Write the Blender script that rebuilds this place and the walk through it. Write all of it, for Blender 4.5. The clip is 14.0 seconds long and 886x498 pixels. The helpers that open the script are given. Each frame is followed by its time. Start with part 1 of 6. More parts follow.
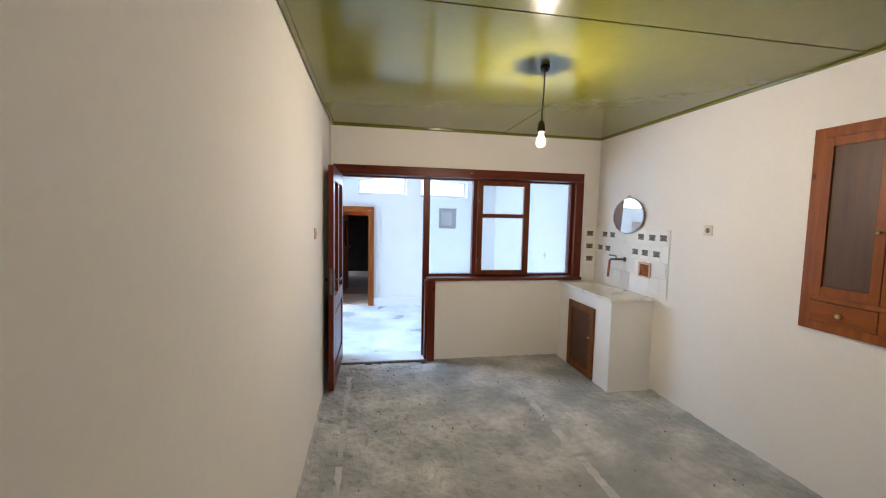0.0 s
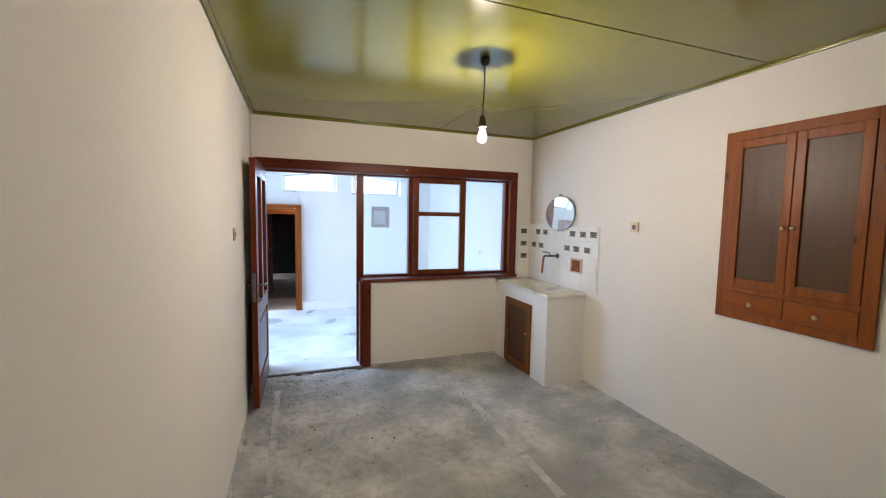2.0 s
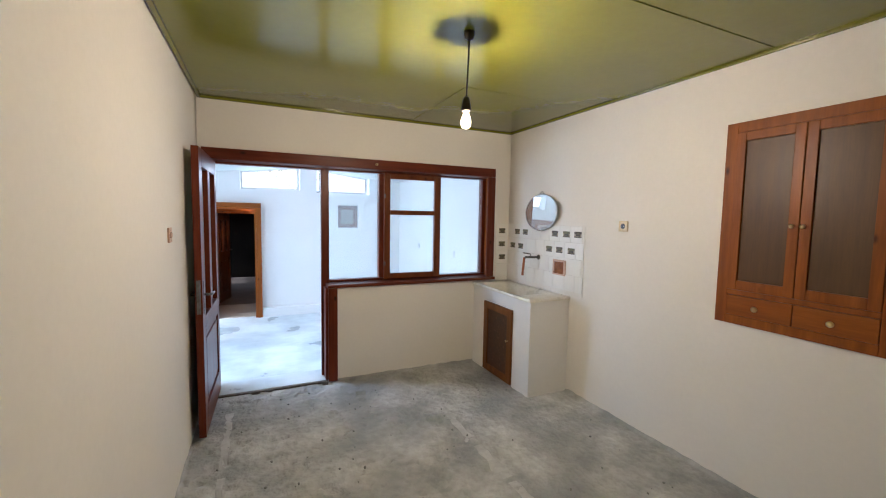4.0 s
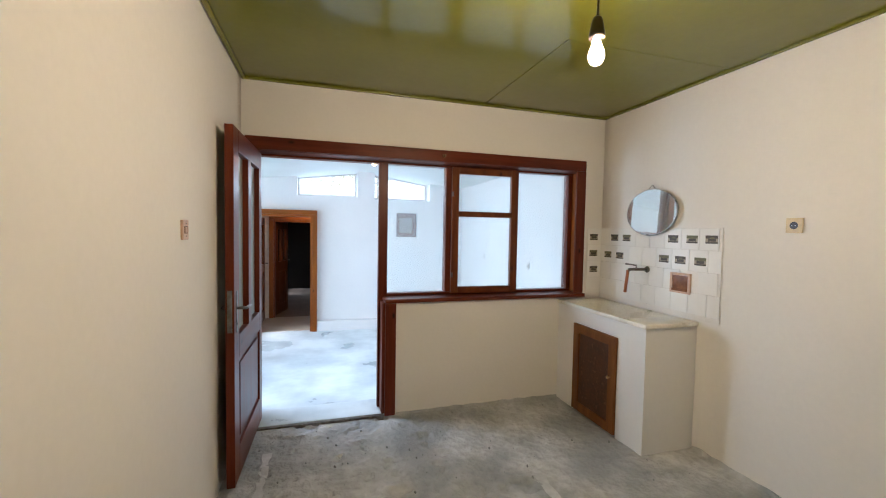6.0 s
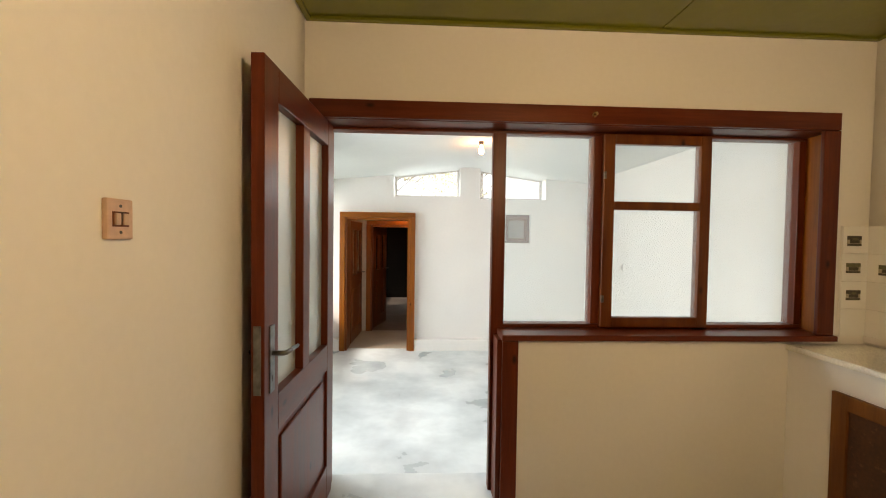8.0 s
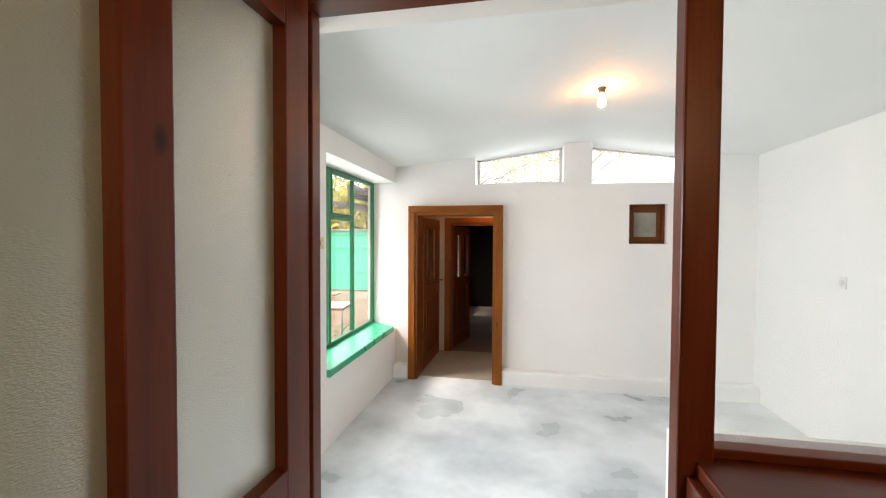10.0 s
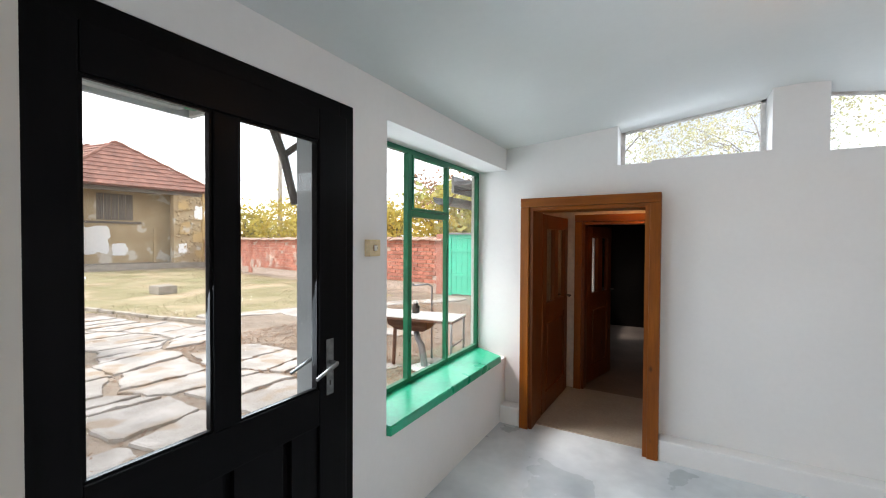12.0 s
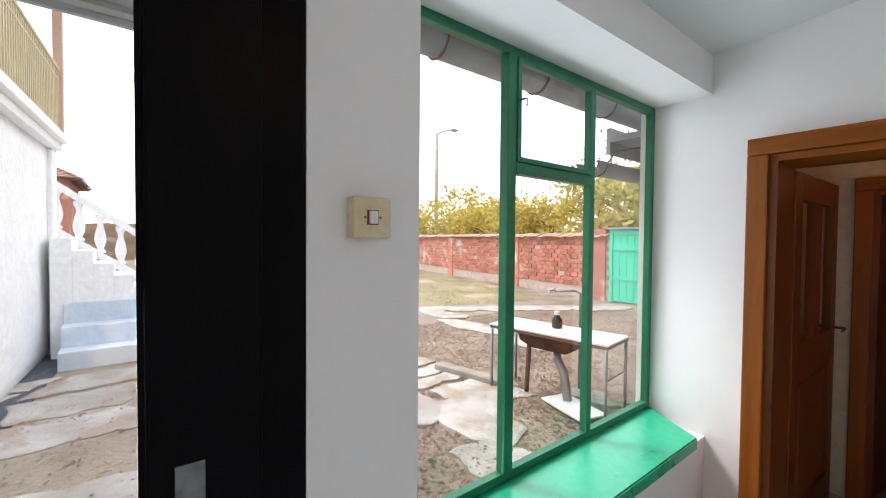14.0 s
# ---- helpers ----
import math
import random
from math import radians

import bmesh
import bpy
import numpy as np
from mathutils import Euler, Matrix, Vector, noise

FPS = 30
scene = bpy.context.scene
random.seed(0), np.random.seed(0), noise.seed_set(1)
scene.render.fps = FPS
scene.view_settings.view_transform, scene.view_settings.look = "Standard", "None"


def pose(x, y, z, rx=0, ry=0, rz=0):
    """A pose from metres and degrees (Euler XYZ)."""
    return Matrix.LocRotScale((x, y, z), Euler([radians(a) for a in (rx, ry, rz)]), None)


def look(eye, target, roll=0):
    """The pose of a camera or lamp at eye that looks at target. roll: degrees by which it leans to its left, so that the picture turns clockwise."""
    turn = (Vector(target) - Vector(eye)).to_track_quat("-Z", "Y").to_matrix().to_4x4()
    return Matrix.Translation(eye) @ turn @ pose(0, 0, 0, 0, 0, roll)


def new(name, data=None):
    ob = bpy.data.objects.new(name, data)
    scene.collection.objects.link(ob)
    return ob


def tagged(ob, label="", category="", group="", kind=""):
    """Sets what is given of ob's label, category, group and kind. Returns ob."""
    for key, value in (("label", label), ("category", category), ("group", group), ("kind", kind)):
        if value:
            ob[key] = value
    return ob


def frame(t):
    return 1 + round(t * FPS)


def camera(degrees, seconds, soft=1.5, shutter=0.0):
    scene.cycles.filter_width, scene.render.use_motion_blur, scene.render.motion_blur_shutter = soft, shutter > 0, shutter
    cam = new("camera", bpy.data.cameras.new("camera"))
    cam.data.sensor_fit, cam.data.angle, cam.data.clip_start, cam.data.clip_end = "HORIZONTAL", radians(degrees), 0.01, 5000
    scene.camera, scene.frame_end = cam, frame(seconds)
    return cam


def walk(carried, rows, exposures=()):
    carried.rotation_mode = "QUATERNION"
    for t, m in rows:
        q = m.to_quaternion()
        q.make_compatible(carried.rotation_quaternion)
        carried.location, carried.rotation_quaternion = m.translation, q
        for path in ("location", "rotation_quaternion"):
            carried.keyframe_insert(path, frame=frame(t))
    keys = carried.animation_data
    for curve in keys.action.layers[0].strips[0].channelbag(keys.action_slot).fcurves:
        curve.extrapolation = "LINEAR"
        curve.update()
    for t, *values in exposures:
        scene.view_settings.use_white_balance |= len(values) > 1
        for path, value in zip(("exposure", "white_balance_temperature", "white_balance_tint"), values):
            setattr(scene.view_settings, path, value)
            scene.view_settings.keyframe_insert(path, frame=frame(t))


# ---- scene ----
cam = camera(95.5, 14.0, soft=1.1)
PATH = [
    (0, (0.409, -4.48, 1.659), (0.766, -2.519, 1.498), 1.2),
    (0.5, (0.402, -4.451, 1.66), (0.807, -2.5, 1.496), 1.2),
    (1, (0.393, -4.415, 1.653), (0.884, -2.483, 1.49), 1.2),
    (1.5, (0.393, -4.372, 1.644), (0.975, -2.466, 1.483), 1.1),
    (2, (0.387, -4.324, 1.653), (1.073, -2.452, 1.492), 1.0),
    (2.2, (0.39, -4.299, 1.654), (1.124, -2.445, 1.493), 1.0),
    (4.3, (0.464, -3.897, 1.624), (1.293, -2.083, 1.468), 1.0),
    (4.5, (0.466, -3.83, 1.575), (1.261, -2.002, 1.416), 1.0),
    (5, (0.453, -3.652, 1.533), (1.197, -1.802, 1.374), 0.9),
    (5.5, (0.48, -3.495, 1.516), (1.161, -1.619, 1.385), 0.9),
    (6, (0.557, -3.251, 1.523), (1.134, -1.338, 1.435), 1.0),
    (6.5, (0.59, -3.02, 1.509), (1.023, -1.069, 1.44), 1.0),
    (7, (0.566, -2.762, 1.513), (0.877, -0.787, 1.442), 1.0),
    (7.5, (0.572, -2.485, 1.497), (0.766, -0.496, 1.433), 0.9),
    (8, (0.634, -2.156, 1.482), (0.721, -0.159, 1.424), 0.8),
    (8.2, (0.653, -2.043, 1.473), (0.692, -0.044, 1.416), 0.8),
    (10.3, (0.658, -0.669, 1.457), (0.19, 1.275, 1.404), 0.4),
    (10.5, (0.654, -0.565, 1.475), (0.116, 1.36, 1.418), 0.5),
    (11, (0.613, -0.303, 1.475), (-0.049, 1.584, 1.426), 0.3),
    (11.5, (0.624, -0.002, 1.466), (-0.186, 1.826, 1.417), 0.4),
    (12, (0.578, 0.242, 1.454), (-0.423, 1.973, 1.417), 0.3),
    (12.5, (0.491, 0.513, 1.488), (-0.624, 2.172, 1.447), 0.2),
    (13, (0.371, 0.826, 1.415), (-0.85, 2.409, 1.38), 0.5),
    (13.5, (0.223, 1.139, 1.417), (-1.197, 2.547, 1.371), 0.4),
    (14, (0.005, 1.429, 1.377), (-1.572, 2.658, 1.329), 0.5),
]
walk(cam, [(t, look(eye, target, roll)) for t, eye, target, roll in PATH],
     exposures=[(0, 0.25, 5100, 15), (5.5, 0.1, 5350, 14), (6.5, 0.05, 5600, 13), (7.5, -0.05, 6400, 14), (8.2, -0.02, 7600, 15), (10.3, -0.15, 7150, 18), (11.5, -0.5, 6850, 18), (12.5, -0.75, 6350, 15), (14, -0.76, 6450, 18)])

# ---- world, sun and daylight ----
world = bpy.data.worlds.new("overcast")
scene.world = world
world.use_nodes = True
wn, wl = world.node_tree.nodes, world.node_tree.links
wn.clear()
sky = wn.new("ShaderNodeTexSky")
sky.sky_type, sky.sun_disc = "NISHITA", False
sky.sun_elevation, sky.sun_rotation = radians(38), radians(250)
sky.dust_density, sky.air_density = 4.0, 1.0
wtc = wn.new("ShaderNodeTexCoord")
wcl = wn.new("ShaderNodeTexNoise")
wcl.inputs["Scale"].default_value, wcl.inputs["Detail"].default_value = 2.2, 6
wrp = wn.new("ShaderNodeValToRGB")
wrp.color_ramp.elements[0].position, wrp.color_ramp.elements[0].color = 0.38, (3.1, 3.25, 3.5, 1)
wrp.color_ramp.elements[1].position, wrp.color_ramp.elements[1].color = 0.62, (11.5, 11.6, 11.7, 1)
wmx = wn.new("ShaderNodeMix")
wmx.data_type = "RGBA"
wmx.inputs[0].default_value = 0.85
wbg = wn.new("ShaderNodeBackground")
wbg.inputs["Strength"].default_value = 0.50
wou = wn.new("ShaderNodeOutputWorld")
wl.new(wtc.outputs["Generated"], wcl.inputs["Vector"])
wl.new(wcl.outputs["Fac"], wrp.inputs["Fac"])
wl.new(sky.outputs["Color"], wmx.inputs[6])
wl.new(wrp.outputs["Color"], wmx.inputs[7])
wl.new(wmx.outputs[2], wbg.inputs["Color"])
wl.new(wbg.outputs["Background"], wou.inputs["Surface"])

sun = new("sun", bpy.data.lights.new("sun", "SUN"))
sun.data.energy, sun.data.angle, sun.data.color = 5.0, radians(14), (1.0, 0.96, 0.9)
sun.matrix_world = look((-6, -3, 8), (0, 0, 0))


def daylight(eye, target, w, h, watts, color=(0.80, 0.92, 1.0)):
    """Sky light that enters by a glazed opening."""
    lamp = new("sky_light", bpy.data.lights.new("sky_light", "AREA"))
    lamp.data.shape, lamp.data.size, lamp.data.size_y = "RECTANGLE", w, h
    lamp.data.energy, lamp.data.color, lamp.data.spread = watts, color, radians(160)
    lamp.matrix_world = look(eye, target)
    return lamp


daylight((-1.012, 2.83, 1.28), (3, 2.83, 1.15), 1.66, 1.58, 19)
daylight((-0.70, 0.83, 1.35), (3, 0.83, -0.2), 0.34, 1.05, 24)
daylight((-0.70, 1.27, 1.35), (3, 1.27, -0.2), 0.34, 1.05, 24)
daylight((0.65, 3.88, 2.24), (0.65, 0, 1.0), 0.9, 0.22, 2.2)
daylight((1.9, 3.88, 2.22), (1.9, 0, 1.0), 0.9, 0.22, 2.2)
daylight((-0.60, 7.85, 0.95), (1.5, 6.9, -0.9), 1.25, 1.1, 1.6)

# ---- materials ----
def nodes_of(name):
    m = bpy.data.materials.new(name)
    m.use_nodes = True
    nt = m.node_tree
    return m, nt.nodes, nt.links, nt.nodes["Principled BSDF"]


def mat(name, a, b=None, rough=0.6, scale=6.0, fine=60.0, bump=0.15, stretch=(1, 1, 1), metal=0.0,
        spots=None, rand=0.0, dist=0.01, lo=0.35, hi=0.65, rvar=0.12, grain=0.11, spec=0.5):
    """Two-tone surface: broad stains from a to b, fine grain, relief, and gloss that varies."""
    m, n, l, p = nodes_of(name)
    b = b or tuple(c * 0.8 for c in a)
    tc = n.new("ShaderNodeTexCoord")
    mp = n.new("ShaderNodeMapping")
    mp.inputs["Scale"].default_value = stretch
    l.new(tc.outputs["Object"], mp.inputs["Vector"])
    n1 = n.new("ShaderNodeTexNoise")
    n1.inputs["Scale"].default_value, n1.inputs["Detail"].default_value = scale, 5
    n2 = n.new("ShaderNodeTexNoise")
    n2.inputs["Scale"].default_value, n2.inputs["Detail"].default_value = fine, 4
    l.new(mp.outputs["Vector"], n1.inputs["Vector"])
    l.new(mp.outputs["Vector"], n2.inputs["Vector"])
    r1 = n.new("ShaderNodeValToRGB")
    r1.color_ramp.elements[0].position, r1.color_ramp.elements[0].color = lo, (*b, 1)
    r1.color_ramp.elements[1].position, r1.color_ramp.elements[1].color = hi, (*a, 1)
    l.new(n1.outputs["Fac"], r1.inputs["Fac"])
    col = r1.outputs["Color"]
    mr = n.new("ShaderNodeMapRange")
    mr.inputs["From Min"].default_value, mr.inputs["From Max"].default_value = 0.25, 0.75
    mr.inputs["To Min"].default_value, mr.inputs["To Max"].default_value = 1 - grain, 1 + grain
    l.new(n2.outputs["Fac"], mr.inputs["Value"])
    mul = n.new("ShaderNodeMix")
    mul.data_type, mul.blend_type = "RGBA", "MULTIPLY"
    mul.inputs[0].default_value = 1.0
    l.new(col, mul.inputs[6])
    l.new(mr.outputs["Result"], mul.inputs[7])
    col = mul.outputs[2]
    if spots:
        n3 = n.new("ShaderNodeTexNoise")
        n3.inputs["Scale"].default_value, n3.inputs["Detail"].default_value = spots[1], 6
        l.new(mp.outputs["Vector"], n3.inputs["Vector"])
        r3 = n.new("ShaderNodeValToRGB")
        r3.color_ramp.elements[0].position, r3.color_ramp.elements[1].position = spots[2], spots[2] + (spots[3] if len(spots) > 3 else 0.05)
        l.new(n3.outputs["Fac"], r3.inputs["Fac"])
        mx = n.new("ShaderNodeMix")
        mx.data_type = "RGBA"
        l.new(r3.outputs["Color"], mx.inputs[0])
        l.new(col, mx.inputs[6])
        mx.inputs[7].default_value = (*spots[0], 1)
        col = mx.outputs[2]
    if rand:
        oi = n.new("ShaderNodeObjectInfo")
        ge = n.new("ShaderNodeNewGeometry")
        ad = n.new("ShaderNodeMath")
        ad.operation = "ADD"
        l.new(oi.outputs["Random"], ad.inputs[0])
        l.new(ge.outputs["Random Per Island"], ad.inputs[1])
        fr = n.new("ShaderNodeMath")
        fr.operation = "FRACT"
        l.new(ad.outputs[0], fr.inputs[0])
        m2 = n.new("ShaderNodeMapRange")
        m2.inputs["To Min"].default_value, m2.inputs["To Max"].default_value = 1 - rand, 1 + rand
        l.new(fr.outputs[0], m2.inputs["Value"])
        mu2 = n.new("ShaderNodeMix")
        mu2.data_type, mu2.blend_type = "RGBA", "MULTIPLY"
        mu2.inputs[0].default_value = 1.0
        l.new(col, mu2.inputs[6])
        l.new(m2.outputs["Result"], mu2.inputs[7])
        col = mu2.outputs[2]
    l.new(col, p.inputs["Base Color"])
    rr = n.new("ShaderNodeMapRange")
    rr.inputs["To Min"].default_value, rr.inputs["To Max"].default_value = max(0.03, rough - rvar), min(1, rough + rvar)
    l.new(n1.outputs["Fac"], rr.inputs["Value"])
    l.new(rr.outputs["Result"], p.inputs["Roughness"])
    p.inputs["Metallic"].default_value = metal
    p.inputs["Specular IOR Level"].default_value = spec
    if bump:
        sm = n.new("ShaderNodeMath")
        sm.operation = "ADD"
        l.new(n1.outputs["Fac"], sm.inputs[0])
        l.new(n2.outputs["Fac"], sm.inputs[1])
        bu = n.new("ShaderNodeBump")
        bu.inputs["Strength"].default_value, bu.inputs["Distance"].default_value = bump, dist
        l.new(sm.outputs[0], bu.inputs["Height"])
        l.new(bu.outputs["Normal"], p.inputs["Normal"])
    return m


def wood(name, a, b, rough=0.3, axis=2, knots=True, rvar=0.08, spec=0.4):
    """Varnished softwood with grain along one axis and a few dark knots."""
    st = [9.0, 9.0, 9.0]
    st[axis] = 0.7
    m = mat(name, a, b, rough=rough, scale=2.2, fine=14, bump=0.12, stretch=tuple(st), dist=0.002, lo=0.3, hi=0.7, rvar=rvar, spec=spec)
    n, l = m.node_tree.nodes, m.node_tree.links
    p = n["Principled BSDF"]
    if knots:
        src = p.inputs["Base Color"].links[0].from_socket
        tc = n.new("ShaderNodeTexCoord")
        mp = n.new("ShaderNodeMapping")
        ks = [7.0, 7.0, 7.0]
        ks[axis] = 3.6
        mp.inputs["Scale"].default_value = ks
        vo = n.new("ShaderNodeTexVoronoi")
        vo.inputs["Scale"].default_value = 1.0
        l.new(tc.outputs["Object"], mp.inputs["Vector"])
        l.new(mp.outputs["Vector"], vo.inputs["Vector"])
        rp = n.new("ShaderNodeValToRGB")
        rp.color_ramp.elements[0].position, rp.color_ramp.elements[0].color = 0.05, (1, 1, 1, 1)
        rp.color_ramp.elements[1].position, rp.color_ramp.elements[1].color = 0.12, (0, 0, 0, 1)
        l.new(vo.outputs["Distance"], rp.inputs["Fac"])
        mx = n.new("ShaderNodeMix")
        mx.data_type = "RGBA"
        l.new(rp.outputs["Color"], mx.inputs[0])
        l.new(src, mx.inputs[6])
        mx.inputs[7].default_value = (*(c * 0.28 for c in b), 1)
        l.new(mx.outputs[2], p.inputs["Base Color"])
    return m


def pane_mat(name, tint=(0.97, 0.99, 0.98), rough=0.02, least=0.03, power=4.0, gain=0.6):
    """Thin clear glass: light goes through, the surface mirrors at a slant."""
    m, n, l, p = nodes_of(name)
    tr = n.new("ShaderNodeBsdfTransparent")
    tr.inputs["Color"].default_value = (*tint, 1)
    gl = n.new("ShaderNodeBsdfGlossy")
    gl.inputs["Roughness"].default_value = rough
    lw = n.new("ShaderNodeLayerWeight")
    lw.inputs["Blend"].default_value = 0.5
    pw = n.new("ShaderNodeMath")
    pw.operation = "POWER"
    pw.inputs[1].default_value = power
    l.new(lw.outputs["Facing"], pw.inputs[0])
    fr = n.new("ShaderNodeMath")
    fr.operation = "MULTIPLY_ADD"
    fr.inputs[1].default_value, fr.inputs[2].default_value = gain, least
    l.new(pw.outputs[0], fr.inputs[0])
    mx = n.new("ShaderNodeMixShader")
    l.new(fr.outputs[0], mx.inputs[0])
    l.new(tr.outputs[0], mx.inputs[1])
    l.new(gl.outputs[0], mx.inputs[2])
    l.new(mx.outputs[0], n["Material Output"].inputs["Surface"])
    return m


def glow(name, color, strength):
    m, n, l, p = nodes_of(name)
    p.inputs["Base Color"].default_value = (*color, 1)
    p.inputs["Emission Color"].default_value = (*color, 1)
    p.inputs["Emission Strength"].default_value = strength
    return m


M = {}
M["plaster_kitchen"] = mat("plaster_kitchen", (0.82, 0.80, 0.76), (0.79, 0.77, 0.72), rough=0.75, scale=0.9, fine=38, bump=0.08, dist=0.004, grain=0.015)
M["plaster_hall"] = mat("plaster_hall", (0.84, 0.84, 0.83), (0.80, 0.80, 0.79), rough=0.7, scale=1.2, fine=30, bump=0.08, dist=0.004, grain=0.012)
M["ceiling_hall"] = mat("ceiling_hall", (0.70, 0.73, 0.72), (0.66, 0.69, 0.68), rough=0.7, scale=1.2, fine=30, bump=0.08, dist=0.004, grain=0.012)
# inner room plaster: the unlit gloom is put into a near-black colour
M["plaster_shaded"] = mat("plaster_shaded", (0.014, 0.011, 0.009), (0.010, 0.008, 0.006), rough=0.9, scale=1.5, bump=0.1, spec=0.1)
M["plaster_beige"] = mat("plaster_beige", (0.62, 0.55, 0.45), (0.55, 0.48, 0.39), rough=0.75, scale=1.5, fine=30, bump=0.15)
M["green_board"] = mat("green_board", (0.165, 0.165, 0.018), (0.145, 0.148, 0.015), rough=0.17, scale=1.4, fine=24, bump=0.05, dist=0.006, rvar=0.05, grain=0.03, spec=0.5)
M["concrete"] = mat("concrete", (0.66, 0.67, 0.66), (0.30, 0.315, 0.32), rough=0.85, scale=2.6, fine=17, bump=1.0, dist=0.035, spots=((0.32, 0.335, 0.34), 1.1, 0.50, 0.16), grain=0.16, lo=0.30, hi=0.72)
M["old_crumb"] = mat("old_crumb", (0.30, 0.31, 0.31), (0.18, 0.185, 0.19), rough=0.95, scale=40, bump=0.3)
M["lime_trace"] = mat("lime_trace", (0.60, 0.61, 0.605), (0.46, 0.475, 0.48), rough=0.95, scale=6, fine=30, bump=0.4, dist=0.006, grain=0.1)
M["floor_hall"] = mat("floor_hall", (0.70, 0.755, 0.78), (0.36, 0.41, 0.44), rough=0.3, scale=1.9, fine=14, bump=0.08, dist=0.003, rvar=0.1, grain=0.03, spec=0.6, lo=0.26, hi=0.60)


def hazy_pane(name, share):
    """Clear glass with a white translucent share: glare and haze put into the pane."""
    m = pane_mat(name)
    n, l = m.node_tree.nodes, m.node_tree.links
    film, both, end = n.new("ShaderNodeBsdfTranslucent"), n.new("ShaderNodeMixShader"), n["Material Output"].inputs["Surface"]
    film.inputs["Color"].default_value = (0.92, 0.95, 0.97, 1)
    both.inputs[0].default_value = share
    l.new(end.links[0].from_socket, both.inputs[1])
    l.new(film.outputs[0], both.inputs[2])
    l.new(both.outputs[0], end)
    return m


# the share whitens high windows and partition panes like glare
M["milky_glass"] = hazy_pane("milky_glass", 0.13)
M["hazy_glass"] = hazy_pane("hazy_glass", 0.15)
M["floor_room"] = mat("floor_room", (0.22, 0.175, 0.14), (0.16, 0.12, 0.095), rough=0.9, scale=2, fine=40, bump=0.1)
M["floor_inner"] = mat("floor_inner", (0.40, 0.35, 0.28), (0.34, 0.29, 0.23), rough=0.6, scale=3, fine=60, bump=0.1)
for axis, tag in ((0, "_x"), (1, "_y"), (2, "_z")):
    M["red_wood" + tag] = wood("red_wood" + tag, (0.145, 0.028, 0.009), (0.08, 0.014, 0.004), 0.34, axis, spec=0.22)
    M["pine" + tag] = wood("pine" + tag, (0.28, 0.084, 0.006), (0.18, 0.047, 0.004), 0.38, axis, spec=0.25)
    M["brown" + tag] = wood("brown" + tag, (0.17, 0.046, 0.008), (0.10, 0.024, 0.005), 0.36, axis, spec=0.25)
    M["black" + tag] = wood("black" + tag, (0.005, 0.0045, 0.005), (0.003, 0.003, 0.003), 0.32, axis, knots=False, spec=0.05)
M["cup_panel"] = wood("cup_panel", (0.095, 0.043, 0.008), (0.07, 0.031, 0.006), 0.42, 2, knots=False)
M["sink_door"] = wood("sink_door", (0.22, 0.085, 0.022), (0.13, 0.045, 0.012), 0.45, 2, spec=0.25)
M["worn_panel"] = mat("worn_panel", (0.085, 0.032, 0.012), (0.05, 0.018, 0.007), rough=0.5, scale=9, fine=60, bump=0.3, dist=0.002, spots=((0.14, 0.065, 0.03), 30, 0.60, 0.08), grain=0.25)
M["green_paint"] = mat("green_paint", (0.012, 0.42, 0.235), (0.010, 0.37, 0.20), rough=0.3, scale=4, fine=30, bump=0.15, dist=0.003)
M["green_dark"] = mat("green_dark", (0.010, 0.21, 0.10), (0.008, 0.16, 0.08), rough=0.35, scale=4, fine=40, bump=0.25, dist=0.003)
M["gate_green"] = mat("gate_green", (0.05, 0.62, 0.40), (0.04, 0.55, 0.35), rough=0.4, scale=3, fine=30, bump=0.1)
M["glass"] = pane_mat("glass")
M["mirror"], _n, _l, _p = nodes_of("mirror")
_p.inputs["Base Color"].default_value, _p.inputs["Metallic"].default_value, _p.inputs["Roughness"].default_value = (0.88, 0.9, 0.9, 1), 1.0, 0.015
_di, _mi = _n.new("ShaderNodeBsdfDiffuse"), _n.new("ShaderNodeMixShader")
_di.inputs["Color"].default_value, _mi.inputs[0].default_value = (0.85, 0.87, 0.88, 1), 0.22
_l.new(_p.outputs[0], _mi.inputs[1])
_l.new(_di.outputs[0], _mi.inputs[2])
_l.new(_mi.outputs[0], _n["Material Output"].inputs["Surface"])
M["steel"] = mat("steel", (0.55, 0.54, 0.52), (0.42, 0.41, 0.40), rough=0.3, metal=1.0, bump=0.1, dist=0.001, scale=20)
M["worn_steel"] = mat("worn_steel", (0.24, 0.24, 0.235), (0.13, 0.13, 0.125), rough=0.42, metal=0.9, bump=0.2, dist=0.001, scale=25)
M["brass"] = mat("brass", (0.70, 0.52, 0.25), (0.55, 0.4, 0.18), rough=0.3, metal=1.0, bump=0)
M["old_metal"] = mat("old_metal", (0.20, 0.18, 0.16), (0.10, 0.09, 0.08), rough=0.5, metal=0.8, bump=0.3, dist=0.002, scale=30)
M["rubber_hose"] = mat("rubber_hose", (0.42, 0.14, 0.05), (0.3, 0.09, 0.03), rough=0.5, bump=0.1)
M["bakelite"] = mat("bakelite", (0.03, 0.022, 0.016), (0.02, 0.015, 0.01), rough=0.35, bump=0)
M["cream"] = mat("cream", (0.72, 0.60, 0.38), (0.66, 0.54, 0.33), rough=0.4, bump=0.05, scale=20)
M["pink_plastic"] = mat("pink_plastic", (0.62, 0.42, 0.30), (0.56, 0.37, 0.26), rough=0.4, bump=0.05, scale=20)
M["white_plastic"] = mat("white_plastic", (0.78, 0.77, 0.73), (0.72, 0.71, 0.67), rough=0.35, bump=0)
